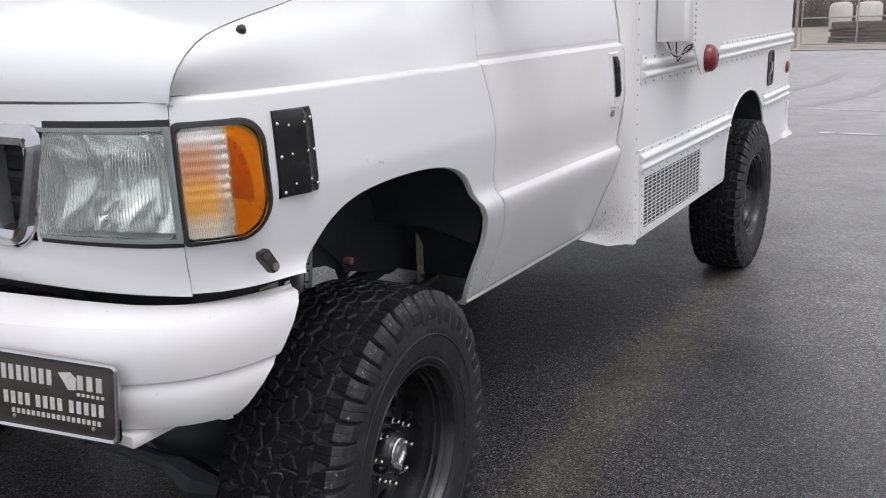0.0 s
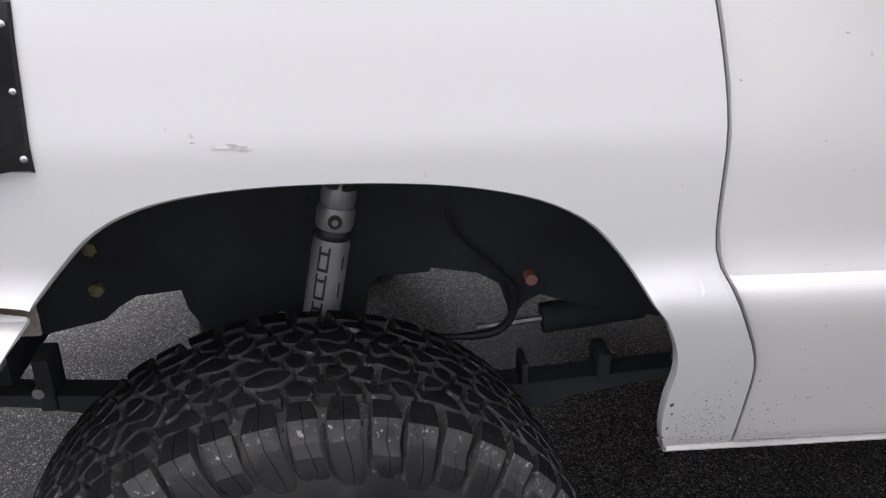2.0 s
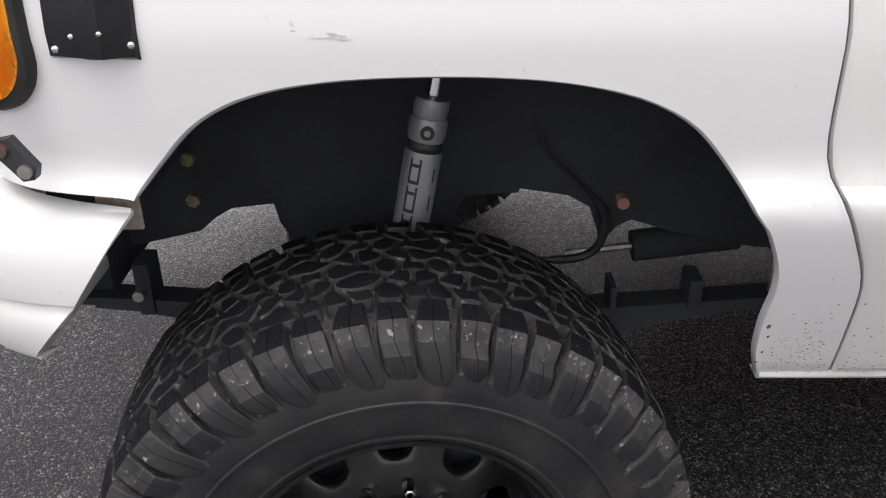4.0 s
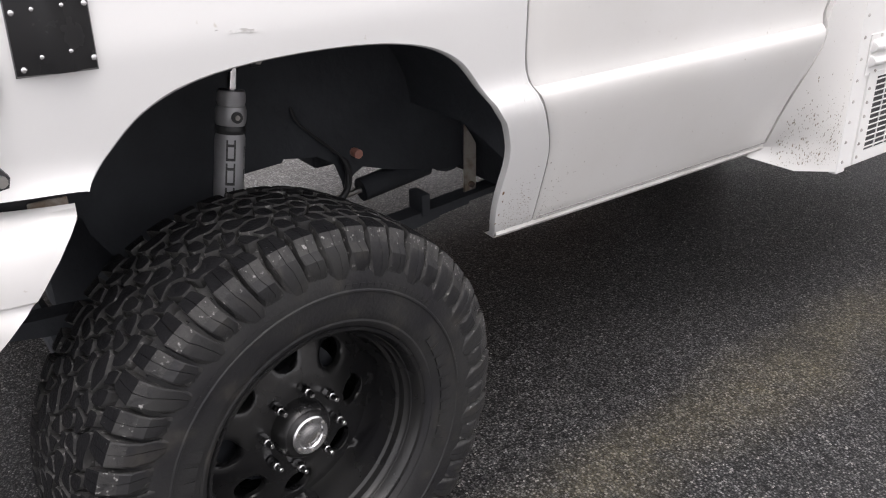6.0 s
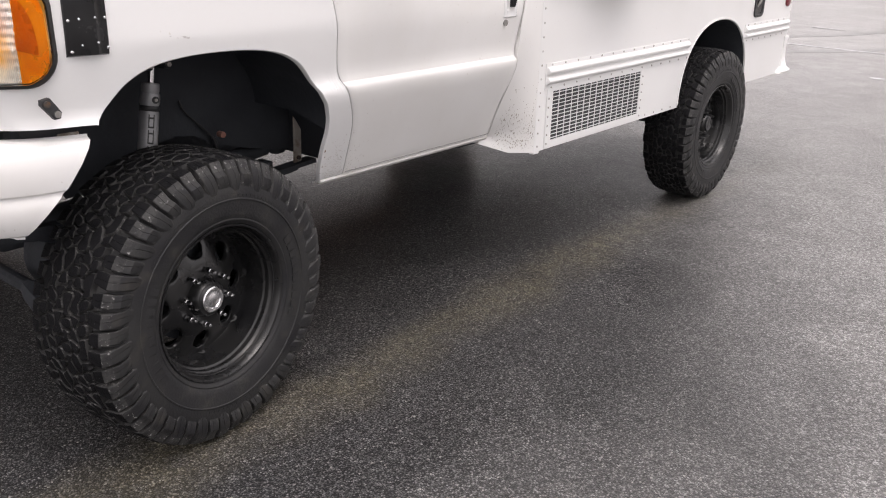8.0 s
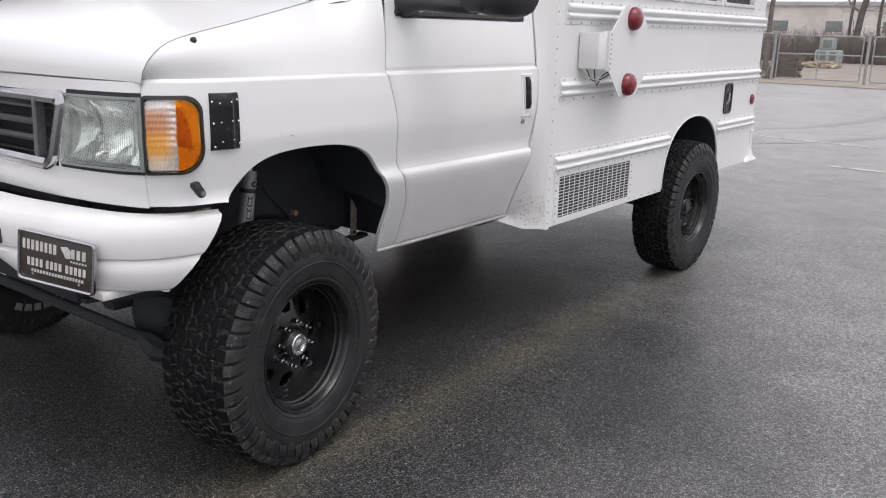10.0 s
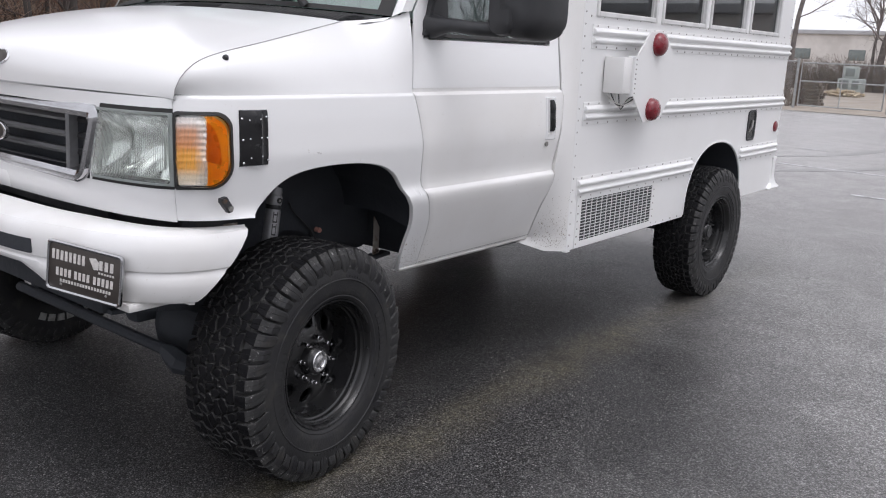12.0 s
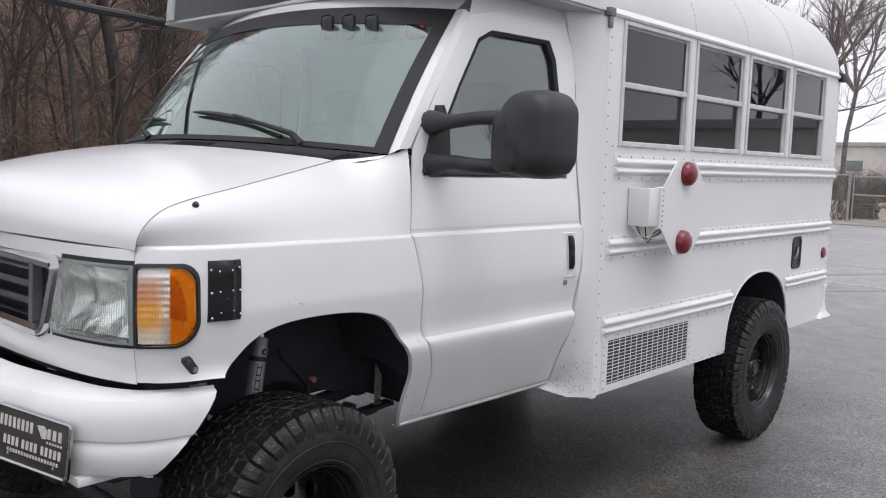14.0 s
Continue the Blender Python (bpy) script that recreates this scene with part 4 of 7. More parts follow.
for k in range(34):
    a = 0.36 + 0.017 * k
    bm = bmesh.new()
    e = Vector((XC + 0.915 * a, 0.062 + 0.20 * abs(a) ** 2.2, 1.674 - 0.038 * abs(a) ** 2.2))
    f = ws(a - 0.03, 0.0)
    tube(bm, [e.lerp(f, 0.25) + Vector((0, 0, -0.004)), e.lerp(f, 0.55) + Vector((0, 0, 0.002)), e.lerp(f, 0.88) + Vector((0, 0, 0.0))], [0.002, 0.0042, 0.002], 4)
    part("fin", bm, COWL_FIN, cowl)
def wiper(a_foot, a0, a1, b0, b1):
    w = new("wiper")
    w.parent = bus
    bm = bmesh.new()
    tube(bm, [ws(a_foot, 0.01, 0.006), ws(a_foot - 0.02, 0.03, 0.04), ws((a0 + a1) / 2 + 0.08, (b0 + b1) / 2, 0.030)], [0.018, 0.012, 0.007], 8)
    part("arm", bm, BLACK, w)
    bm = bmesh.new()
    tube(bm, [ws(a0 + (a1 - a0) * k / 8, b0 + (b1 - b0) * k / 8 + 0.01 * math.sin(math.pi * k / 8), 0.016) for k in range(9)], [0.004, 0.008, 0.010, 0.011, 0.012, 0.011, 0.010, 0.008, 0.004], 6)
    part("blade", bm, BLACK, w)
wiper(0.664, 0.01, 0.452, 0.17, 0.10)
wiper(-0.29, -0.59, -0.202, 0.13, 0.12)

# cab interior seen through the glass
cabin = new("cab_interior")
cabin.parent = bus
bm = bmesh.new()
grid(bm, [[(XC + 0.90 * a, 0.30 + 0.16 * a * a + 0.42 * f, 1.60 + 0.05 * math.sin(math.pi * f) - 0.35 * max(0, f - 0.6)) for a in np.linspace(-1, 1, 21)] for f in np.linspace(0, 1, 9)])
part("dashboard", bm, TRIM_FABRIC, cabin)
for x in (2 * XC - 0.40, 0.40):
    bm = bmesh.new()
    box(bm, (x - 0.25, 1.02, 1.0), (x + 0.25, 1.50, 1.18), 0.05)
    box(bm, (x - 0.24, 1.40, 1.15), (x + 0.24, 1.55, 1.85), 0.06)
    box(bm, (x - 0.13, 1.43, 1.84), (x + 0.13, 1.53, 2.02), 0.04)
    part("seat", bm, TRIM_FABRIC, cabin)
bm = bmesh.new()
tube(bm, [Vector((0.40 + 0.19 * math.cos(t), 0.86 + 0.10 * math.sin(t), 1.52 + 0.17 * math.sin(t))) for t in np.linspace(0, 2 * math.pi, 25)], 0.014, 8, False)
part("steering_wheel", bm, BLACK, cabin)
bm = bmesh.new()
box(bm, (2 * XC - 0.86, 1.60, 0.9), (0.86, 1.62, 1.55))
box(bm, (2 * XC - 0.80, 0.66, 0.88), (0.80, 1.62, 0.90))
part("cab_floor", bm, TRIM_FABRIC, cabin)
# partition is made up: hides the view behind, its pale colour brightens the windscreen
bm = bmesh.new()
box(bm, (2 * XC - 0.80, 1.58, 0.9), (0.80, 1.60, 2.32))
part("partition", bm, LINING, cabin, "pale partition added behind the seats to brighten the windscreen")
bm = bmesh.new()
box(bm, (2 * XC - 0.80, 0.92, 2.285), (0.80, 1.58, 2.30))
part("headliner", bm, LINING, cabin, "pale cab headliner")
for x in (0.30, 0.405, 0.51):
    bm = bmesh.new()
    c = ws((x - XC) / 0.92, 0.835, 0.002)
    box(bm, (c.x - 0.035, c.y - 0.012, c.z - 0.055), (c.x + 0.035, c.y + 0.012, c.z + 0.045), 0.018, 3)
    part("dash_monitor", bm, BLACK, cabin, "small dark unit hung behind the windscreen")
for x in (-0.33, -0.21, 0.68):
    bm = bmesh.new()
    c = ws((x - XC) / 0.92, 0.845, -0.03)
    box(bm, (c.x - 0.05, c.y - 0.012, c.z - 0.03), (c.x + 0.05, c.y + 0.012, c.z + 0.03), 0.018, 3)
    part("red_warning_light", bm, RED, cabin, "red warning light behind the windscreen")

# ---- coach body ----
XB = 0.968
Y0, Y1, ZB, ZT = 1.66, 4.75, 0.575, 2.335
ARC_C, ARC_A, ARC_B = 3.563, 0.473, 0.435
WINDOWS = ((1.805, 2.435), (2.530, 3.110), (3.200, 3.785), (3.880, 4.445))
WZ0, WZM, WZ1 = 1.762, 2.026, 2.300


def side_wall(mirror=False):
    """The flat side with the wheel arch and four window openings."""
    bm = bmesh.new()
    def quad(y0, y1, z0, z1, n=1):
        for k in range(n):
            a, b = y0 + (y1 - y0) * k / n, y0 + (y1 - y0) * (k + 1) / n
            bm.faces.new([bm.verts.new((XB, y, z)) for y, z in ((a, z0), (b, z0), (b, z1), (a, z1))])
    zr = 1.20
    # lower band, cut by the arch
    quad(Y0, ARC_C - ARC_A, ZB, zr, 6)
    quad(ARC_C + ARC_A, Y1, 0.60, zr, 3)
    prev = None
    for k in range(41):
        t = math.pi * (1 - k / 40)
        c, s = math.cos(t), math.sin(t)
        y = ARC_C + ARC_A * math.copysign(abs(c) ** 0.9, c)
        z = 0.59 + ARC_B * abs(s) ** 0.85
        cur = [bm.verts.new((XB, y, z)), bm.verts.new((XB, y, zr))]
        if prev:
            bm.faces.new((prev[0], cur[0], cur[1], prev[1]))
        prev = cur
    edges = [Y0] + [v for w in WINDOWS for v in w] + [Y1]
    for a, b in zip(edges, edges[1:]):
        quad(a, b, zr, WZ0)
        quad(a, b, WZ1, ZT)
    for a, b in zip(edges[::2], edges[1::2]):
        quad(a, b, WZ0, WZ1)
    bmesh.ops.remove_doubles(bm, verts=bm.verts, dist=0.0005)
    bmesh.ops.recalc_face_normals(bm, faces=bm.faces)
    g = bmesh.ops.extrude_face_region(bm, geom=list(bm.faces))
    bmesh.ops.translate(bm, vec=(-0.04, 0, 0), verts=[v for v in g["geom"] if isinstance(v, bmesh.types.BMVert)])
    return flip_x(bm) if mirror else bm


for mirror in (False, True):
    part("coach_side", side_wall(mirror), WHITE_PANEL, bus, "white riveted coach side panel", 30)


def arch_line(grow):
    pts = []
    for k in range(41):
        t = math.pi * (1 - k / 40)
        c, s = math.cos(t), math.sin(t)
        pts.append((ARC_C + (ARC_A + grow) * math.copysign(abs(c) ** 0.9, c), 0.59 + (ARC_B + grow) * abs(s) ** 0.85))
    return pts


bm = bmesh.new()
grid(bm, [[(x, y, z) for y, z in arch_line(g)] for g, x in ((0.012, XB + 0.001), (0.011, XB + 0.004), (0.002, XB + 0.006), (-0.002, XB + 0.004), (-0.003, XB - 0.003))])
part("arch_flange", bm, WHITE_PANEL, bus)
bm = bmesh.new()
grid(bm, [[(x, y, z) for y, z in arch_line(-0.004)] for x in (XB - 0.005, 0.35)])
box(bm, (0.34, 3.05, 0.60), (0.35, 4.12, 1.05))
part("rear_wheel_well", bm, UNDER, bus)

# pressed double rails
def rail(y0, y1, z0, z1):
    r = new("rub_rail")
    r.parent = bus
    h = (z1 - z0) / 2
    for k in (0, 1):
        bm = bmesh.new()
        rows = []
        for y, sc in ((y0, 0.0), (y0 + 0.004, 0.75), (y0 + 0.016, 1.0), *[(y0 + (y1 - y0) * i / 10, 1.0) for i in range(1, 10)], (y1 - 0.016, 1.0), (y1 - 0.004, 0.75), (y1, 0.0)):
            rows.append([(XB + 0.003 + 0.022 * sc * math.sin(math.pi * q) ** 0.8, y, z0 + h * k + h * (0.04 + 0.92 * q)) for q in np.linspace(0, 1, 11)])
        grid(bm, rows)
        part("rib", bm, WHITE_PANEL, r)
    bm = bmesh.new()
    box(bm, (XB, y0 - 0.006, z0 - 0.020), (XB + 0.004, y1 + 0.004, z1 + 0.014), 0.001, 1)
    part("flange", bm, WHITE_PANEL, r)
    return r
RAILS = ((1.765, 4.755, 1.607, 1.690), (1.735, 4.750, 1.232, 1.312), (1.727, 3.140, 0.857, 0.937), (3.95, 4.725, 0.882, 0.958))
for r in RAILS:
    rail(*r)

# rows of rivets, far too many to count: one joined part
bm = bmesh.new()
def rivet(x, y, z, r=0.0055):
    rows = [[(x + h, y + r * s * math.cos(t), z + r * s * math.sin(t)) for t in np.linspace(0, 2 * math.pi, 6, endpoint=False)] for h, s in ((0, 1.0), (0.003, 0.7))]
    vs = grid(bm, rows, True)
    bm.faces.new(vs[1])
for z in np.arange(0.60, 2.32, 0.058):
    rivet(XB + 0.0045, 1.683, z)
    rivet(XB + 0.0005, 4.735, z)
for z in np.arange(0.60, 0.84, 0.04):
    rivet(XB + 0.006, 1.752, z), rivet(XB + 0.006, 2.622, z)
for a, b, z0, z1 in RAILS:
    for y in np.arange(a + 0.04, b, 0.105):
        rivet(XB + 0.004, y, z0 - 0.011), rivet(XB + 0.004, y, z1 + 0.007)
for y in np.arange(1.70, 4.74, 0.036):
    rivet(XB - 0.012, y, 2.375, 0.004)
for y in np.arange(1.70, 3.08, 0.10):
    rivet(XB + 0.001, y, 0.592)
for y in (2.50, 3.16, 3.83):
    for t in np.arange(0.04, 0.9, 0.045):
        c, q = math.cos(t), math.sin(t)
        rivet(XC + (0.966 - XC) * abs(c) ** 0.95 + 0.001, y, 2.335 + 0.64 * abs(q) ** 1.02, 0.004)
for y in np.arange(1.74, 4.74, 0.13):
    rivet(XB + 0.001, y, 1.742)
tagged(part("rivets", bm, RIVET, bus, "rows of painted rivet heads"), kind="stuff")

# front edge strip, drip rail, roof
bm = bmesh.new()
box(bm, (XB - 0.02, 1.662, ZB - 0.008), (XB + 0.005, 1.704, ZT), 0.002, 1)
part("edge_strip", bm, WHITE_PANEL, bus)
bm = bmesh.new()
rows = []
for x, z in ((XB, 2.318), (XB + 0.012, 2.320), (XB + 0.017, 2.330), (XB + 0.012, 2.340), (XB + 0.005, 2.346), (XB - 0.004, 2.36)):
    rows.append([(x, y, z) for y in np.linspace(1.66, 4.735, 20)])
grid(bm, rows)
part("drip_rail", solid(bm, 0.004), WHITE_PANEL, bus)


def roof_arc(sc=1.0, n=48):
    pts = []
    for k in range(n + 1):
        t = math.pi * k / n
        c, s = math.cos(t), math.sin(t)
        pts.append((XC + (0.966 - XC) * sc * math.copysign(abs(c) ** 0.95, c), 2.335 + 0.64 * sc * abs(s) ** 1.02))
    return pts
bm = bmesh.new()
grid(bm, [[(x, y, z) for x, z in roof_arc(sc)] for y, sc in ((0.66, 0.86), (0.68, 0.93), (0.74, 0.985), (0.84, 1.0), (1.70, 1.0), (2.6, 1.0), (3.5, 1.0), (4.70, 1.0), (4.742, 0.993), (4.752, 0.98))])
part("coach_roof", solid(bm, 0.02), ROOF_WHITE, bus, "white domed coach roof")
# underside of the white cap, with its shade put into a grey colour
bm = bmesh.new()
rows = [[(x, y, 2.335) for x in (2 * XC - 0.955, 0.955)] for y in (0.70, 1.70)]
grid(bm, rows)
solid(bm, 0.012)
part("cap_underside", bm, CAP_SHADE_GREY, bus, "underside of the roof overhang, its shade painted grey")
bm = bmesh.new()
grid(bm, [[ws(a, 1.0) + Vector((0, 0.0, 0.0)) for a in np.linspace(-1, 1, 21)], [ws(a, 1.0) + Vector((0, 0.09, 0.075)) for a in np.linspace(-1, 1, 21)]])
for sgn in (1, -1):
    grid(bm, [[side(sgn, p) for p in row] for row in ([(0.845, 0.86, 2.215), (0.84, 1.05, 2.262), (0.84, 1.52, 2.275)], [(0.83, 0.90, 2.335), (0.82, 1.05, 2.335), (0.82, 1.62, 2.335)])])
part("cab_header", bm, WHITE, bus)
# rear wall, bulkhead and floor of the coach
bm = bmesh.new()
plate_poly(bm, [(2 * XC - 0.96, 0.60), (0.96, 0.60), (0.96, 2.33)] + [(x, z) for x, z in roof_arc(0.985)] + [(2 * XC - 0.96, 2.33)], 1, 4.725, 4.748)
part("coach_rear", bm, WHITE_PANEL, bus)
bm = bmesh.new()
box(bm, (2 * XC - 0.925, 1.70, 0.60), (0.925, 4.72, 0.72))
part("coach_floor", bm, UNDER, bus)

# fairing between the cab door and the coach side
def fairing(mirror=False):
    bm = bmesh.new()
    rows = []
    for z in [0.575, 0.58, 0.60, 0.64, 0.68, 0.75, 0.85, 1.0, 1.2, 1.4, 1.6, 1.8, 2.0, 2.2, 2.33]:
        y0 = door_rear(max(0.66, min(z, 2.27))) + 0.0035
        a = shell(u_of_y(y0), max(0.64, min(z, 2.30)), -0.002)
        a.z = z
        b = Vector((XB + 0.004, 1.664, z))
        if z < 0.66:
            a.z = 0.628 + (z - 0.575) * 0.38
            a.y -= 0.04 * (0.66 - z) / 0.085
        m = a.lerp(b, 0.5) + Vector((0.004 + 0.012 * (z > 1.5), 0.01, 0))
        if z < 0.66:
            m.z = z + 0.006
        rows.append([a - Vector((0.03, 0, 0)), a, a.lerp(m, 0.5), m, m.lerp(b, 0.6), b])
    grid(bm, rows)
    return flip_x(bm) if mirror else bm
for mirror in (False, True):
    part("cab_fairing", fairing(mirror), WHITE_DIRTY, bus, "white fairing spattered with road dirt")

# road dirt flung on the fairing and the sill
rnd = random.Random(8)
bm = bmesh.new()
for k in range(650):
    z = 0.60 + abs(rnd.gauss(0, 0.11))
    y = rnd.uniform(1.50, 1.655)
    f = (y - 1.49) / 0.174
    x = (1 - f) * (shell(u_of_y(1.49), max(0.66, z)).x) + f * (XB + 0.004) + 0.0075
    r = 0.0005 + 0.0030 * rnd.random() ** 3
    bm.faces.new([bm.verts.new((x + 0.001, y + r * math.cos(t) * rnd.uniform(0.6, 1.2), z + r * math.sin(t) * rnd.uniform(0.6, 1.6))) for t in np.linspace(0, 2 * math.pi, 6, endpoint=False)])
for k in range(520):
    y, z = 0.53 + abs(rnd.gauss(0, 0.09)), 0.66 + abs(rnd.gauss(0, 0.075))
    if y > 1.46 or z > 0.96 or abs(y - seam_y(z)) < 0.008 or y < float(np.interp(z, ARCH[:, 1][::-1][:20], ARCH[:, 0][::-1][:20])) + 0.012:
        continue
    r = 0.0004 + 0.0014 * rnd.random() ** 3
    bm.faces.new([bm.verts.new(shell(u_of_y(y + r * math.cos(t) * rnd.uniform(0.6, 1.6)), z + r * math.sin(t) * rnd.uniform(0.6, 1.2), 0.0006)) for t in np.linspace(0, 2 * math.pi, 6, endpoint=False)])
tagged(part("dirt_specks", bm, ROAD_DIRT, bus, "dark flecks of road dirt"), kind="stuff")

# side windows
for y0, y1 in WINDOWS:
    w = new("coach_window")
    w.parent = bus
    w["label"] = "two-pane coach window in a pale frame"
    def bars(name, spans, x0, x1, mat):
        bm = bmesh.new()
        for a, b, c, d in spans:
            box(bm, (x0, a, c), (x1, b, d), 0.004, 1)
        part(name, bm, mat, w)
    bars("frame", ((y0 - 0.018, y0 + 0.006, WZ0 - 0.02, WZ1 + 0.015), (y1 - 0.006, y1 + 0.018, WZ0 - 0.02, WZ1 + 0.015), (y0 + 0.006, y1 - 0.006, WZ0 - 0.02, WZ0 + 0.006), (y0 + 0.006, y1 - 0.006, WZ1 - 0.006, WZ1 + 0.015)), XB - 0.03, XB + 0.010, FRAME_WHITE)
    bars("sash_bar", ((y0 + 0.006, y1 - 0.006, WZM - 0.014, WZM + 0.014),), XB - 0.03, XB + 0.006, ALU)
    bars("sash_frame", ((y0 + 0.006, y0 + 0.014, WZM + 0.014, WZ1 - 0.006), (y1 - 0.016, y1 - 0.006, WZM + 0.014, WZ1 - 0.006), (y0 + 0.014, y1 - 0.016, WZ1 - 0.016, WZ1 - 0.006), (y0 + 0.006, y0 + 0.014, WZ0 + 0.006, WZM - 0.014), (y1 - 0.014, y1 - 0.006, WZ0 + 0.006, WZM - 0.014)), XB - 0.03, XB - 0.004, ALU)
    for a, b, dx in ((WZM, WZ1 - 0.01, 0.010), (WZ0, WZM, 0.020)):
        bm = bmesh.new()
        box(bm, (XB - dx - 0.004, y0 + 0.004, a), (XB - dx, y1 - 0.004, b))
        part("pane", bm, TINT, w).visible_shadow = False

# engine vent grille in the skirt
vent = new("vent_grille")
vent.parent = bus
vent["label"] = "white louvred vent grille in the skirt"
VY0, VY1, VZ0, VZ1 = 1.785, 2.600, 0.612, 0.828
bm = bmesh.new()
box(bm, (XB + 0.0, VY0, VZ0), (XB + 0.002, VY1, VZ1))
part("dark_backing", bm, BLACK, vent)
bm = bmesh.new()
for a, b, c, d in ((1.74, VY0, 0.58, 0.845), (VY1, 2.64, 0.58, 0.845), (VY0, VY1, 0.58, VZ0), (VY0, VY1, VZ1, 0.845)):
    box(bm, (XB + 0.0, a, c), (XB + 0.006, b, d))
part("frame", bm, WHITE_PANEL, vent)
for k in range(13):
    bm = bmesh.new()
    z = VZ0 + 0.009 + (VZ1 - VZ0 - 0.018) * k / 12
    box(bm, (XB + 0.002, VY0, z - 0.0013), (XB + 0.006, VY1, z + 0.0013))
    part("slat", bm, WHITE_PANEL, vent)
for k in range(1, 15):
    bm = bmesh.new()
    y = VY0 + (VY1 - VY0) * k / 15
    box(bm, (XB + 0.002, y - 0.0014, VZ0), (XB + 0.005, y + 0.0014, VZ1))
    part("upright", bm, WHITE_PANEL, vent)

# stop arm, painted over in white
stop = new("stop_arm")
stop.parent = bus
stop["label"] = "white painted-over folding stop arm with red lamps"
bm = bmesh.new()
box(bm, (XB + 0.004, 1.900, 1.372), (1.085, 1.990, 1.553), 0.006, 2)
part("motor_box", bm, WHITE_DIRTY, stop, "white painted steel box with grimy edges")
bm = bmesh.new()
box(bm, (1.06, 1.985, 1.36), (1.100, 2.015, 1.56), 0.003, 1)
part("hinge", bm, WHITE_PANEL, stop)
bm = bmesh.new()
oc = [(2.235 + 0.245 * math.cos(radians(22.5 + 45 * k)), 1.456 + 0.252 * math.sin(radians(22.5 + 45 * k))) for k in range(8)]
plate_poly(bm, oc, 0, 1.088, 1.094)
bmesh.ops.bevel(bm, geom=list(bm.edges), offset=0.0015, segments=1, affect="EDGES")
part("octagon_plate", bm, WHITE_PANEL, stop)
for y, z in ((2.238, 1.624), (2.222, 1.288)):
    bm = bmesh.new()
    lathe_x(bm, [(1.094, 0.060), (1.104, 0.060), (1.122, 0.054), (1.134, 0.040), (1.140, 0.020), (1.141, 0.001)], 24)
    bmesh.ops.translate(bm, vec=(0, y, z), verts=bm.verts)
    part("red_lamp", bm, RED, stop, "dark red domed lamp")
for k in range(8):
    bm = bmesh.new()
    c = (1.101, 2.0, 1.375 + 0.024 * k)
    tube(bm, [(1.098, c[1], c[2]), (1.104, c[1], c[2])], 0.004, 6)
    part("rivet", bm, STEEL, stop)
for k in range(4):
    bm = bmesh.new()
    tube(bm, smooth_line([(1.00 + 0.012 * k, 1.90 + 0.02 * k, 1.372), (1.03, 1.94 + 0.02 * k, 1.325 - 0.012 * k), (1.06, 2.02, 1.315 + 0.01 * k), (1.086, 2.06, 1.36)], 12), 0.0032, 5)
    part("wire", bm, (GREY_WHITE, BLACK)[k % 2], stop)

bm = bmesh.new()
box(bm, (XB - 0.03, 1.640, 2.312), (XB + 0.020, 1.690, 2.352), 0.006)
box(bm, (XB + 0.002, 1.648, 2.262), (XB + 0.016, 1.676, 2.316), 0.004)
part("gutter_bracket", bm, SATIN_GREY, bus, "grey bracket at the end of the gutter")

# fuel flap, rear marker, rear corner piece, roof lamp
bm = bmesh.new()
grid(bm, [[(x, y, z) for y, z in outline(4.06 - g, 4.20 + g, 1.012 - g, 1.215 + g, 0.035, 5)] for g, x in ((0.008, XB + 0.001), (0.006, XB + 0.008), (-0.006, XB + 0.008), (-0.010, XB + 0.001))], True)
fuel = part("fuel_filler", bm, BLACK, bus, "black fuel filler recess")
bm = bmesh.new()
vs = grid(bm, [[(XB + 0.002, 4.13 + (y - 4.13) * s, 1.113 + (z - 1.113) * s) for y, z in outline(4.06, 4.20, 1.012, 1.215, 0.035, 5)] for s in (1.0, 0.5)], True)
bm.faces.new(vs[-1])
part("recess", bm, BLACK_GLOSS, fuel)
bm = bmesh.new()
tube(bm, [(XB + 0.002, 4.10, 1.07), (XB + 0.012, 4.12, 1.10), (XB + 0.008, 4.14, 1.15)], 0.008, 6)
part("cap_strap", bm, STEEL, fuel)
bm = bmesh.new()
lathe_x(bm, [(XB, 0.040), (XB + 0.008, 0.040), (XB + 0.014, 0.030), (XB + 0.016, 0.001)], 20)
bmesh.ops.translate(bm, vec=(0, 4.652, 1.083), verts=bm.verts)
part("rear_side_marker", bm, RED, bus, "round red side marker")
bm = bmesh.new()
rows = []
for z, y0, y1, out in ((0.600, 4.62, 4.83, 0.030), (0.612, 4.63, 4.84, 0.034), (0.640, 4.68, 4.80, 0.016), (0.700, 4.70, 4.775, 0.006), (0.800, 4.70, 4.770, 0.004), (0.835, 4.69, 4.785, 0.010), (0.845, 4.69, 4.785, 0.006)):
    rows.append([(XB - 0.03, y0, z), (XB + out, y0 + 0.008, z), (XB + out + 0.008, 0.5 * (y0 + y1), z), (XB + out, y1 - 0.008, z), (XB - 0.03, y1, z)])
grid(bm, rows)
part("bumper_end", solid(bm, 0.012), WHITE_PANEL, bus, "bent white end of the rear bumper")
bm = bmesh.new()
box(bm, (0.94, 4.70, 2.30), (1.00, 4.80, 2.36), 0.012)
part("corner_lamp", bm, BLACK, bus, "black lamp at the roof corner")
bm = bmesh.new()
tube(bm, smooth_line([(-1.185, 0.72, 2.335), (-1.21, 0.5, 2.35), (-1.25, 0.2, 2.37), (-1.23, -0.1, 2.40)], 10), 0.022, 8)
part("crossview_mirror_arm", bm, BLACK, bus, "black arm reaching forward from the roof cap")

# ---- wheels ----
R = 0.4415


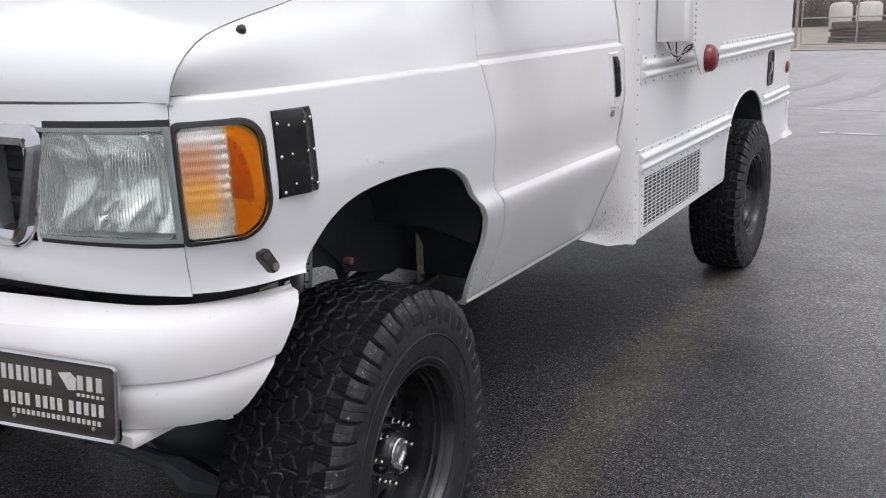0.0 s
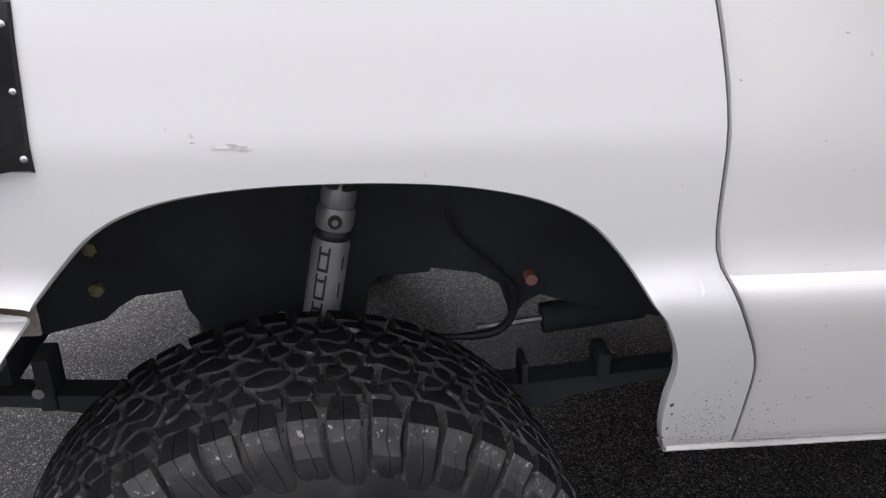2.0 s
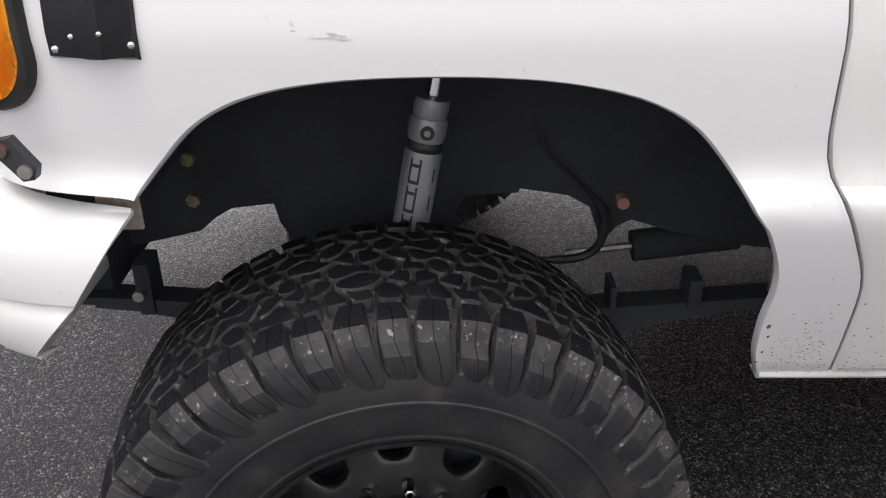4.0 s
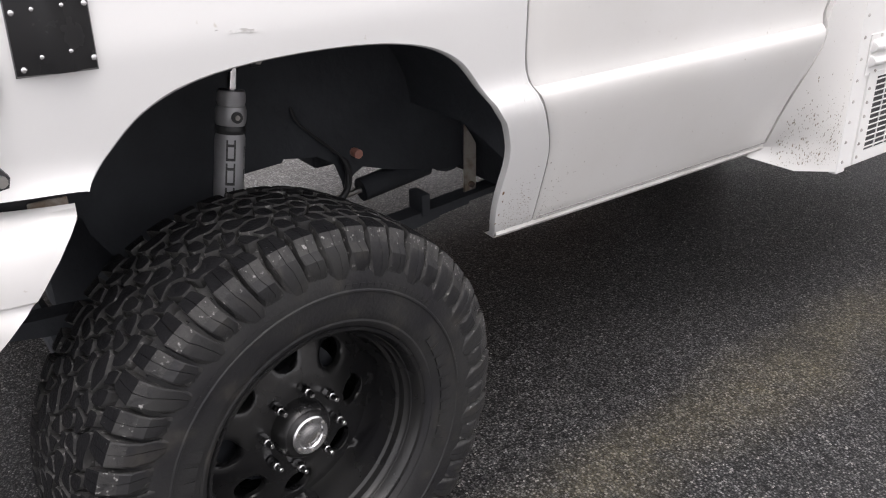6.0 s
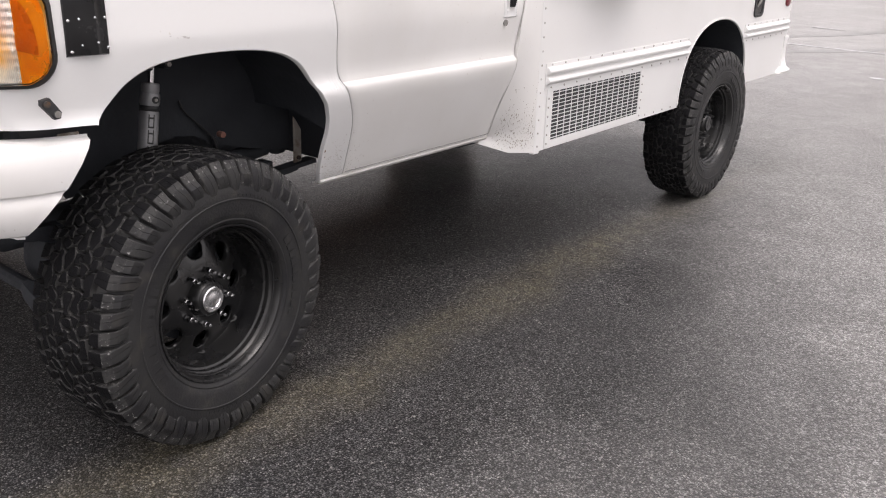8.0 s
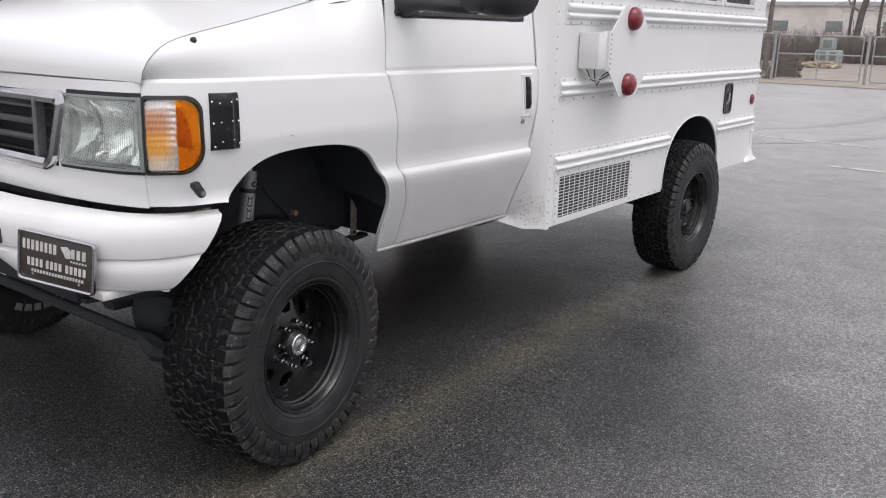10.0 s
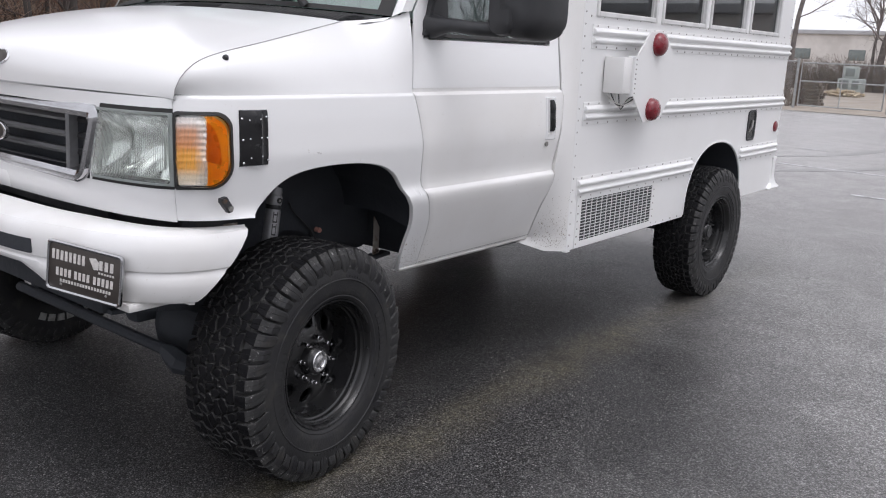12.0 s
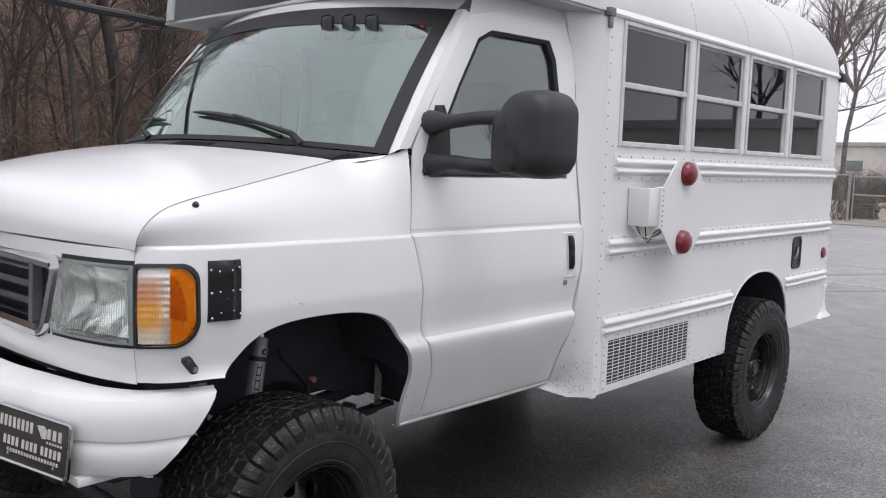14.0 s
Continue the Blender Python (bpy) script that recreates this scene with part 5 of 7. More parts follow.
def crown(x):
    return R - 0.010 * (abs(x) / 0.13) ** 3


def tyre_carcass():
    bm = bmesh.new()
    prof = [(-0.105, 0.215), (-0.140, 0.235), (-0.157, 0.29), (-0.161, 0.34), (-0.154, 0.377), (-0.142, 0.396), (-0.124, 0.413), (-0.06, 0.4235), (0, 0.425), (0.06, 0.4235), (0.104, 0.417), (0.124, 0.411), (0.141, 0.394), (0.152, 0.374), (0.158, 0.352), (0.1595, 0.335), (0.1595, 0.322), (0.1615, 0.320), (0.1615, 0.317), (0.1590, 0.315), (0.157, 0.295), (0.155, 0.278), (0.152, 0.266), (0.149, 0.260), (0.150, 0.256), (0.147, 0.250), (0.141, 0.244), (0.12, 0.225)]
    lathe_x(bm, prof, 96)
    return bm


def rounded(loop, n=1):
    """Corners of a closed outline cut off n times."""
    for _ in range(n):
        out = []
        for (ax, ay), (bx, by) in zip(loop, loop[1:] + loop[:1]):
            out += [(0.78 * ax + 0.22 * bx, 0.78 * ay + 0.22 * by), (0.22 * ax + 0.78 * bx, 0.22 * ay + 0.78 * by)]
        loop = out
    return loop


def block(bm, outline_xt, h0, h1):
    """One tread block: an outline of (x, arc metres) raised from the carcass, with a rounded rim; its worn top is the second material."""
    cx = sum(p[0] for p in outline_xt) / len(outline_xt)
    cs = sum(p[1] for p in outline_xt) / len(outline_xt)
    rows = []
    for sc, h in ((1.10, h0), (1.02, h1 - 0.004), (0.96, h1 - 0.0008), (0.80, h1)):
        row = []
        for x, s in outline_xt:
            x, s = cx + (x - cx) * sc, cs + (s - cs) * sc
            r, a = crown(x) - R + h, s / R
            row.append(bm.verts.new((x, r * math.sin(a), r * math.cos(a))))
        rows.append(row)
    n = len(outline_xt)
    for k, (lo, hi) in enumerate(zip(rows, rows[1:])):
        for i in range(n):
            bm.faces.new((lo[i], lo[(i + 1) % n], hi[(i + 1) % n], hi[i])).material_index = 1 if k == 2 else 0
    bm.faces.new(rows[-1]).material_index = 1


LUGS = 52


def tyre_tread():
    bm = bmesh.new()
    pitch = 2 * math.pi * R / LUGS
    rnd = random.Random(5)
    # hooked, interlocking blocks: every second boundary steps sideways, and the grooves wander
    rows_n, cols = 80, 6
    L = 2 * math.pi * R / rows_n
    corner = {}
    for i in range(cols + 1):
        for h in range(2 * rows_n):
            hook = (0.0085, 0.001, -0.0085, -0.001)[(h + 2 * i) % 4]
            if i in (0, cols):
                hook *= 0.3
            corner[i, h] = (-0.098 + 0.196 * i / cols + hook + rnd.gauss(0, 0.0022), h * L / 2 + rnd.gauss(0, 0.0030) + 0.007 * math.sin(2.2 * i))
    for i in range(cols):
        for j in range(rows_n):
            h0 = 2 * j + i % 2
            v = (j * 7 + i * 3) % 5
            # now and then two neighbours are one long block
            if v == 0 and j > 0:
                continue
            long_ = v == 3 and j < rows_n - 1
            n_h = 4 if long_ else 2
            def at_corner(k, h):
                x, s = corner[k, h % (2 * rows_n)]
                return x, s + 2 * math.pi * R * (h // (2 * rows_n))
            loop = [at_corner(i, h0 + q) for q in range(n_h + 1)] + [at_corner(i + 1, h0 + q) for q in range(n_h, -1, -1)]
            cx, cs = sum(p[0] for p in loop) / len(loop), sum(p[1] for p in loop) / len(loop)
            kx, ks = 0.80, (0.88 if long_ else 0.78)
            block(bm, rounded([(cx + (x - cx) * kx, cs + (s - cs) * ks) for x, s in loop]), 0.418, R + rnd.uniform(-0.0012, 0.0012))
    for k in range(LUGS):
        s0 = k * pitch
        for side in (1, -1):
            s = s0 + (pitch * 0.5 if side < 0 else 0) + rnd.uniform(-0.002, 0.002)
            # shoulder lug: black top, grey bevel, then a tongue that sweeps down the sidewall, long and short by turns
            far = k % 2
            end_r = 0.340 if far else 0.357
            w = (0.375 if far else 0.345) * pitch
            inner = 0.101 if far else 0.107
            path = [(inner, R - 0.004), (0.126, R - 0.006), (0.1415, R - 0.011), (0.1445, R - 0.0145), (0.1550, R - 0.034), (0.1605, R - 0.050), (0.1618, 0.5 * (end_r + R - 0.056)), (0.1590, end_r + 0.004)]
            if not far:    # every second lug stands back from the shoulder
                path[2:5] = [(0.1370, R - 0.010), (0.1395, R - 0.0145), (0.1505, R - 0.036)]
            base = [(inner, 0.412), (0.122, 0.408), (0.132, 0.402), (0.135, 0.399), (0.145, 0.380), (0.1515, 0.364), (0.1555, 0.352), (0.157, end_r - 0.006)]
            sway = (0.06, 0.0, -0.03, -0.02, 0.03, 0.10, 0.27, 0.36) if far else (-0.05, -0.01, 0.0, 0.0, 0.02, 0.09, 0.22, 0.25)
            wide = (0.80, 1.0, 1.08, 1.08, 1.08, 1.12, 1.08, 0.62)
            def at(x, r, t):
                a = (s + t) / R
                return Vector((side * x, r * math.sin(a), r * math.cos(a)))
            rows = []
            for q, ((x, r), (xb, rb)) in enumerate(zip(path, base)):
                ww, t = w * wide[q], sway[q] * pitch
                cut = 0.004 if q < 3 else (0.0015 if q < 5 else 0.0035)
                off = 0.0 if q < 5 else 0.15 * ww
                rows.append([at(xb, rb, t - ww * 1.12), at(x - 0.001, r - 0.001, t - ww), at(x, r, t - ww * 0.86), at(x, r, t + off - 0.03 * ww), at(x - cut * 0.8, r - cut * 0.8, t + off), at(x, r, t + off + 0.03 * ww), at(x, r, t + ww * 0.86), at(x - 0.001, r - 0.001, t + ww), at(xb, rb, t + ww * 1.12)])
            vs = grid(bm, rows)
            bm.faces.new(vs[0])
            bm.faces.new(list(reversed(vs[-1]))).material_index = 3
            for row, mat in ((0, 1), (1, 1), (2, 2), (3, 2), (4, 3), (5, 3), (6, 3)):
                for i in range(1, 7):
                    f = bm.faces.get((vs[row][i], vs[row][i + 1], vs[row + 1][i + 1], vs[row + 1][i]))
                    f.material_index = mat
            # stone ejector at the foot of the groove
            block(bm, [(side * x, s + t * pitch) for x, t in ((0.110, 0.46), (0.126, 0.49), (0.126, 0.54), (0.110, 0.53))], 0.404, 0.420)
    return bm


def raised_bars(seed, r0, r1, spans, x=0.1645):
    """Plain raised bars where the sidewall carries its lettering."""
    bm = bmesh.new()
    for a0, a1, count in spans:
        for k in range(count):
            b0 = a0 + (a1 - a0) * (k + 0.15) / count
            b1 = a0 + (a1 - a0) * (k + 0.85) / count
            pts = [(r0, b0), (r0, b1), (r1, b1), (r1, b0)]
            lo = [bm.verts.new((x - 0.004, r * math.sin(radians(b)), r * math.cos(radians(b)))) for r, b in pts]
            hi = [bm.verts.new((x + 0.0006, r * math.sin(radians(b)), r * math.cos(radians(b)))) for r, b in pts]
            bm.faces.new(hi)
            for i in range(4):
                bm.faces.new((lo[i], lo[(i + 1) % 4], hi[(i + 1) % 4], hi[i]))
    return bm


def rim_mesh():
    """Deep steel rim: lip, stepped barrel, and a dished disc with eight round holes."""
    bm = bmesh.new()
    lathe_x(bm, [(-0.12, 0.20), (-0.125, 0.224), (-0.11, 0.228), (-0.10, 0.205), (0.0, 0.205), (0.10, 0.222), (0.132, 0.240), (0.140, 0.2435), (0.1445, 0.241), (0.143, 0.235), (0.134, 0.229), (0.118, 0.226), (0.112, 0.224), (0.107, 0.2185), (0.094, 0.2165), (0.089, 0.211), (0.068, 0.2085), (0.060, 0.205), (0.030, 0.203), (0.012, 0.198)], 72)
    def dish(r):
        return float(np.interp(r, [0.0, 0.045, 0.06, 0.092, 0.104, 0.15, 0.185, 0.198], [0.048, 0.048, 0.046, 0.046, 0.042, 0.026, 0.013, 0.012]))
    n = 8
    for k in range(n):
        a0 = 2 * math.pi * k / n
        def pt(r, a):
            return Vector((dish(r), r * math.sin(a0 + a), r * math.cos(a0 + a)))
        half = math.pi / n
        edge = []
        for q in range(8):
            edge.append((0.104, -half + 2 * half * q / 8))
        for q in range(6):
            edge.append((0.104 + 0.094 * q / 6, half))
        for q in range(8):
            edge.append((0.198, half - 2 * half * q / 8))
        for q in range(6):
            edge.append((0.198 - 0.094 * q / 6, -half))
        rc, rh = 0.150, 0.0300
        hole = []
        for r, a in edge:
            dy, dx = r * math.sin(a), r * math.cos(a) - rc
            l = math.hypot(dx, dy)
            hole.append((math.hypot(rc + rh * dx / l, rh * dy / l), math.atan2(rh * dy / l, rc + rh * dx / l)))
        def between(f):
            ring_ = []
            for (r0, a0_), (r1, a1_) in zip(edge, hole):
                u = r0 * math.cos(a0_) * (1 - f) + r1 * math.cos(a1_) * f
                v = r0 * math.sin(a0_) * (1 - f) + r1 * math.sin(a1_) * f
                ring_.append(pt(math.hypot(u, v), math.atan2(v, u)))
            return ring_
        inner = between(1.0)
        rows = [between(0.0), between(0.35), between(0.6), [p + Vector((-0.0008, 0, 0)) for p in between(0.82)], [p + Vector((-0.003, 0, 0)) for p in between(0.94)], [p + Vector((-0.007, 0, 0)) for p in inner], [p + Vector((-0.018, 0, 0)) for p in inner]]
        grid(bm, rows, True)
    lathe_x(bm, [(dish(0.104), 0.104), (dish(0.09), 0.09), (0.048, 0.062), (0.060, 0.060), (0.075, 0.056), (0.082, 0.050), (0.082, 0.030)], 48)
    bmesh.ops.remove_doubles(bm, verts=bm.verts, dist=0.0004)
    return bm


def wheel(m):
    w = new("wheel")
    w.parent = bus
    w.matrix_basis = m
    t = part("tyre", tyre_carcass(), RUBBER_SIDE, w, "chunky black mud-terrain tyre", 30)
    t.data.materials.append(RUBBER)
    for p in t.data.polygons:
        if math.hypot(p.center.y, p.center.z) > 0.4135:
            p.material_index = 1
    tr = part("tread", tyre_tread(), RUBBER, w, "", 20)
    for extra in (TREAD_TOP, WORN, RUBBER_SIDE):
        tr.data.materials.append(extra)
    bars = part("raised_lettering", raised_bars(1, 0.276, 0.306, ((60, 118, 10), (240, 300, 11)), 0.1575), RUBBER_SIDE, w, "", 0)
    fine = part("fine_lettering", raised_bars(2, 0.326, 0.333, ((10, 50, 14), (130, 200, 22), (310, 350, 12)), 0.1600), RUBBER_SIDE, w, "", 0)
    back = part("inner_lettering", raised_bars(3, 0.280, 0.316, ((-40, 20, 6),), -0.1600), LETTER, w, "pale raised letter bars", 0)
    for o in (bars, fine, back):
        tagged(o, kind="stuff")
    r = part("rim", rim_mesh(), RIM, w, "satin black steel rim with round holes", 30)
    bm = bmesh.new()
    lathe_x(bm, [(-0.10, 0.15), (-0.02, 0.15), (-0.02, 0.05)], 32)
    d = part("brake_drum", bm, UNDER, w)
    bm = bmesh.new()
    lathe_x(bm, [(0.078, 0.040), (0.090, 0.040), (0.093, 0.037), (0.092, 0.028), (0.089, 0.026), (0.089, 0.018), (0.091, 0.015), (0.091, 0.001)], 32)
    h = part("hub_cap", bm, CHROME, w, "chrome locking hub cap")
    for k in range(6):
        bm = bmesh.new()
        a = 2 * math.pi * k / 6
        tube(bm, [(0.088, 0.033 * math.sin(a), 0.033 * math.cos(a)), (0.095, 0.033 * math.sin(a), 0.033 * math.cos(a))], 0.003, 6)
        part("hub_screw", bm, STEEL, w)
    for k in range(8):
        a = 2 * math.pi * (k + 0.25) / 8
        bm = bmesh.new()
        y, z = 0.083 * math.sin(a), 0.083 * math.cos(a)
        tube(bm, [(0.050, y, z), (0.066, y, z), (0.071, y, z)], [0.0105, 0.0105, 0.008], 6)
        tube(bm, [(0.066, y, z), (0.085, y, z), (0.088, y, z)], [0.006, 0.006, 0.004], 8)
        part("lug_nut", bm, CHROME, w)
    bm = bmesh.new()
    a = radians(215)
    tube(bm, [(0.105, 0.205 * math.sin(a), 0.195 * math.cos(a)), (0.120, 0.185 * math.sin(a), 0.185 * math.cos(a))], [0.005, 0.004], 6)
    part("valve", bm, BLACK, w)
    return w


XR = 0.900
first_wheel = wheel(pose(0.859, -0.007, 0.4215, 0, 0, 7.2))
REAR = Matrix.Diagonal((0.88, 1, 1, 1))
for m in (pose(XR + 0.019, 3.505, 0.4215, 37) @ REAR, pose(2 * XC - 0.94, 0.007, 0.4215, 170, 0, 187.2), pose(2 * XC - XR - 0.019, 3.505, 0.4215, 20, 0, 180) @ REAR):
    made = copy_thing(first_wheel, m)
    if m.translation.y > 1:    # the rear hubs carry no chrome
        for o in made.children:
            if o.name.split(".")[0] in ("hub_cap", "hub_screw", "lug_nut"):
                o.material_slots[0].link = "OBJECT"
                o.material_slots[0].material = GRILLE_GREY
                o["label"] = "dull dark hub fitting"

# ---- under the bus ----
under = new("undercarriage")
under.parent = bus
def upart(name, bm, mat=UNDER, label=""):
    return part(name, bm, mat, under, label)
for y in (0.0, 3.505):
    bm = bmesh.new()
    tube(bm, [(2 * XC - 0.72, y, 0.43), (0.72, y, 0.43)], 0.055, 16)
    upart("axle_tube", bm)
    bm = bmesh.new()
    bmesh.ops.create_uvsphere(bm, u_segments=20, v_segments=12, radius=0.17)
    bmesh.ops.transform(bm, matrix=Matrix.LocRotScale((0.30 if y == 0 else XC, y - 0.05, 0.43), None, (1.05, 1.1, 1.0)), verts=bm.verts)
    upart("differential", bm)
for x in (0.60, 2 * XC - 0.60):
    bm = bmesh.new()
    box(bm, (x - 0.05, -0.12, 0.36), (x + 0.10, 0.12, 0.58), 0.03)
    upart("knuckle", bm)
    for k in range(4):
        bm = bmesh.new()
        tube(bm, smooth_line([(x, -0.62 + 0.09 * k, 0.668 - 0.012 * k), (x, -0.3, 0.645 - 0.013 * k), (x, 0.0, 0.615 - 0.013 * k), (x, 0.35, 0.630 - 0.013 * k), (x, 0.72 - 0.09 * k, 0.655 - 0.012 * k)], 14), 0.011, 4)
        bmesh.ops.scale(bm, vec=(3.2, 1, 1), space=Matrix.Translation((-x, 0, 0)), verts=bm.verts)
        upart("leaf_spring", bm)
    bm = bmesh.new()
    box(bm, (x - (0.30 if x > 0 else -0.20), -0.60, 0.80), (x - (0.20 if x > 0 else -0.30), 4.6, 0.92), 0.012)
    upart("frame_rail", bm)
    for y, w, h in ((-0.44, 0.014, 0.735), (0.36, 0.006, 0.680), (0.50, 0.012, 0.692)):
        bm = bmesh.new()
        box(bm, (x - 0.03, y - w, 0.635), (x + 0.03, y + w, h), 0.004)
        upart("spring_clamp", bm)
bm = bmesh.new()
tube(bm, [(0.587 + 0.045, -0.444, 0.683), (0.587 + 0.062, -0.444, 0.683)], 0.010, 8)
upart("clamp_bolt", bm, STEEL, "bright clamp bolt")
bm = bmesh.new()
tube(bm, [(-0.73, -0.31, 0.41), (0.52, -0.30, 0.405)], 0.023, 10)
upart("tie_rod", bm)
for x in (0.66, 2 * XC - 0.66):
    bm = bmesh.new()
    lathe_x(bm, [(-0.05, 0.04), (-0.045, 0.15), (-0.03, 0.19), (0.03, 0.20), (0.05, 0.19)], 28)
    bmesh.ops.translate(bm, vec=(x, 0.0, 0.42), verts=bm.verts)
    upart("brake_backing_plate", bm)
bm = bmesh.new()
box(bm, (2 * XC - 0.62, -0.64, 0.655), (0.60, -0.50, 0.765), 0.02)
upart("front_crossmember", bm)
bm = bmesh.new()
tube(bm, [(0.42, -0.30, 0.405), (0.47, -0.30, 0.395), (0.52, -0.30, 0.38), (0.57, -0.27, 0.36)], [0.026, 0.042, 0.048, 0.03], 8)
upart("tie_rod_end", bm)
# engine and gearbox mass, splash liner of the front wells
bm = bmesh.new()
box(bm, (XC - 0.34, -0.42, 0.86), (XC + 0.34, 1.2, 1.35), 0.06)
box(bm, (XC - 0.20, 1.1, 0.68), (XC + 0.20, 2.2, 0.92), 0.05)
upart("engine", bm)
for s in (1, -1):
    bm = bmesh.new()
    rows = []
    for x in (0.935, 0.72, 0.50):
        g = 0.02 if x > 0.9 else 0.05
        rows.append([side(s, (min(x, shell(u_of_y(y), max(z, 0.66)).x - 0.03), y + (g if y > 0.1 else -g), z + g)) for y, z in ARCH if y < 0.4 or z > 0.82])
    grid(bm, rows)
    poly = [(0.50, y, z) for y, z in ((-0.545, 0.695), (-0.517, 0.70), (-0.368, 0.734), (-0.339, 0.759), (-0.307, 0.778), (-0.231, 0.786), (-0.223, 0.748), (-0.183, 0.68), (0.080, 0.68), (0.096, 0.77), (0.110, 0.797), (0.203, 0.802), (0.207, 0.810), (0.292, 0.796), (0.331, 0.773), (0.348, 0.725), (0.352, 0.696), (0.383, 0.734), (0.408, 0.747), (0.482, 0.723), (0.636, 0.689), (0.95, 0.67), (0.95, 1.25), (-0.545, 1.25))]
    bm.faces.new([bm.verts.new(side(s, p)) for p in poly])
    upart("splash_liner", bm)
# drive shaft, fuel tank, silencer and kerb-side step well, mostly unseen, added to block light below
bm = bmesh.new()
tube(bm, [(XC, 2.15, 0.62), (XC, 3.40, 0.47)], 0.045, 14)
upart("drive_shaft", bm)
bm = bmesh.new()
box(bm, (-0.62, 1.55, 0.42), (0.10, 2.95, 0.66), 0.05)
upart("tank_light_block", bm)
bm = bmesh.new()
tube(bm, [(0.42, 1.75, 0.56), (0.42, 1.80, 0.56), (0.42, 2.35, 0.56), (0.42, 2.40, 0.56)], [0.03, 0.085, 0.085, 0.03], 16)
upart("silencer", bm)
bm = bmesh.new()
box(bm, (2 * XC - 0.93, 0.85, 0.30), (2 * XC - 0.45, 2.95, 0.62), 0.02)
upart("far_side_light_block", bm)
# exhaust can and cross tube seen behind the wheel
bm = bmesh.new()
tube(bm, [(0.45, 0.425, 0.668), (0.45, 0.62, 0.692)], 0.030, 14)
upart("steering_damper", bm)
bm = bmesh.new()
tube(bm, [(0.45, 0.30, 0.655), (0.45, 0.43, 0.669)], 0.008, 8)
upart("damper_rod", bm, STEEL)
bm = bmesh.new()
tube(bm, [(0.10, 0.95, 0.62), (0.30, 0.80, 0.68), (0.42, 0.70, 0.70)], 0.055, 14)
upart("exhaust_pipe", bm)
bm = bmesh.new()
tube(bm, smooth_line([(0.505, 0.235, 0.925), (0.515, 0.248, 0.885), (0.52, 0.318, 0.816), (0.52, 0.355, 0.768), (0.52, 0.352, 0.713), (0.52, 0.322, 0.684), (0.53, 0.262, 0.683), (0.55, 0.18, 0.70)], 34), [0.0035] * 14 + [0.0085] * 13 + [0.006] * 7, 8)
upart("brake_hose", bm, BLACK)
bm = bmesh.new()
tube(bm, [(0.50, 0.386, 0.789), (0.525, 0.386, 0.789)], 0.011, 10)
upart("hose_fitting", bm, PINK, "faded pink plastic cap")
bm = bmesh.new()
tube(bm, [(0.455, -0.061, 0.725), (0.505, -0.061, 0.725)], 0.010, 8)
upart("breather_cap", bm, GREY_WHITE, "small white cap")
for y, z in ((-0.370, 0.874), (-0.371, 0.797)):
    bm = bmesh.new()
    tube(bm, [(0.498, y, z), (0.512, y, z)], 0.013, 6)
    upart("liner_bolt", bm, BRASSY, "yellow-zinc liner bolt")
# hanging bracket behind the front tyre
bm = bmesh.new()
plate_poly(bm, [(0.632, 0.655), (0.652, 0.650), (0.668, 0.660), (0.670, 0.775), (0.655, 0.800), (0.636, 0.830)], 0, 0.597, 0.603)
bmesh.ops.bevel(bm, geom=list(bm.edges), offset=0.001, segments=1, affect="EDGES")
upart("hanger_bracket", bm, RUST, "bare rusty steel hanger")
bm = bmesh.new()
tube(bm, [(0.603, 0.651, 0.675), (0.611, 0.651, 0.675)], 0.008, 8)
upart("hanger_bolt", bm, DARK_RUST)
bm = bmesh.new()
box(bm, (0.45, 0.70, 0.668), (0.80, 0.82, 0.90), 0.01)
upart("body_mount", bm)
# dark block added for a hanging flap, closes the bright view through the well
bm = bmesh.new()
box(bm, (0.10, -0.285, 0.44), (0.20, -0.10, 0.85), 0.03)
upart("hanging_flap_block", bm)

# shock absorber
shock = new("shock_absorber")
shock.parent = bus
shock["label"] = "silver-grey shock absorber with dark decals"
s0, s1 = Vector((0.650, -0.01, 0.66)), Vector((0.632, 0.075, 1.11))
ax = (s1 - s0).normalized()
def along(f, off=0.0):
    return s0.lerp(s1, f)
def cyl(name, f0, f1, r, mat, label="", seg=24):
    bm = bmesh.new()
    tube(bm, [along(f0), along(f0 + 0.02), along(f1 - 0.02), along(f1)], [r * 0.92, r, r, r * 0.92], seg)
    return part(name, bm, mat, shock, label)
cyl("body", 0.0, 0.62, 0.0295, SHOCK)
cyl("collar", 0.62, 0.655, 0.0305, BLACK)
cyl("adjuster_ring", 0.655, 0.735, 0.0300, SHOCK)
cyl("upper_cap", 0.735, 0.80, 0.0275, SHOCK)
cyl("rod", 0.79, 1.0, 0.0115, CHROME)
bm = bmesh.new()
e = Vector((1, 0, 0)) - ax * ax.x
c = along(0.695) + e.normalized() * 0.029
tube(bm, [c, c + e.normalized() * 0.004], 0.011, 14)
part("adjuster_knob", bm, BLACK, shock)
bm = bmesh.new()
tube(bm, [c + e.normalized() * 0.004, c + e.normalized() * 0.006], 0.005, 10)
part("adjuster_bolt", bm, STEEL, shock)
def decal(f0, f1, a0, a1):
    bm = bmesh.new()
    w = ax.cross(e.normalized())
    rows = []
    for f in np.linspace(f0, f1, 4):
        rows.append([along(f) + 0.0298 * (e.normalized() * math.cos(a) + w * math.sin(a)) for a in np.linspace(a0, a1, 5)])
    grid(bm, rows)
    part("decal_bar", bm, DECAL, shock)
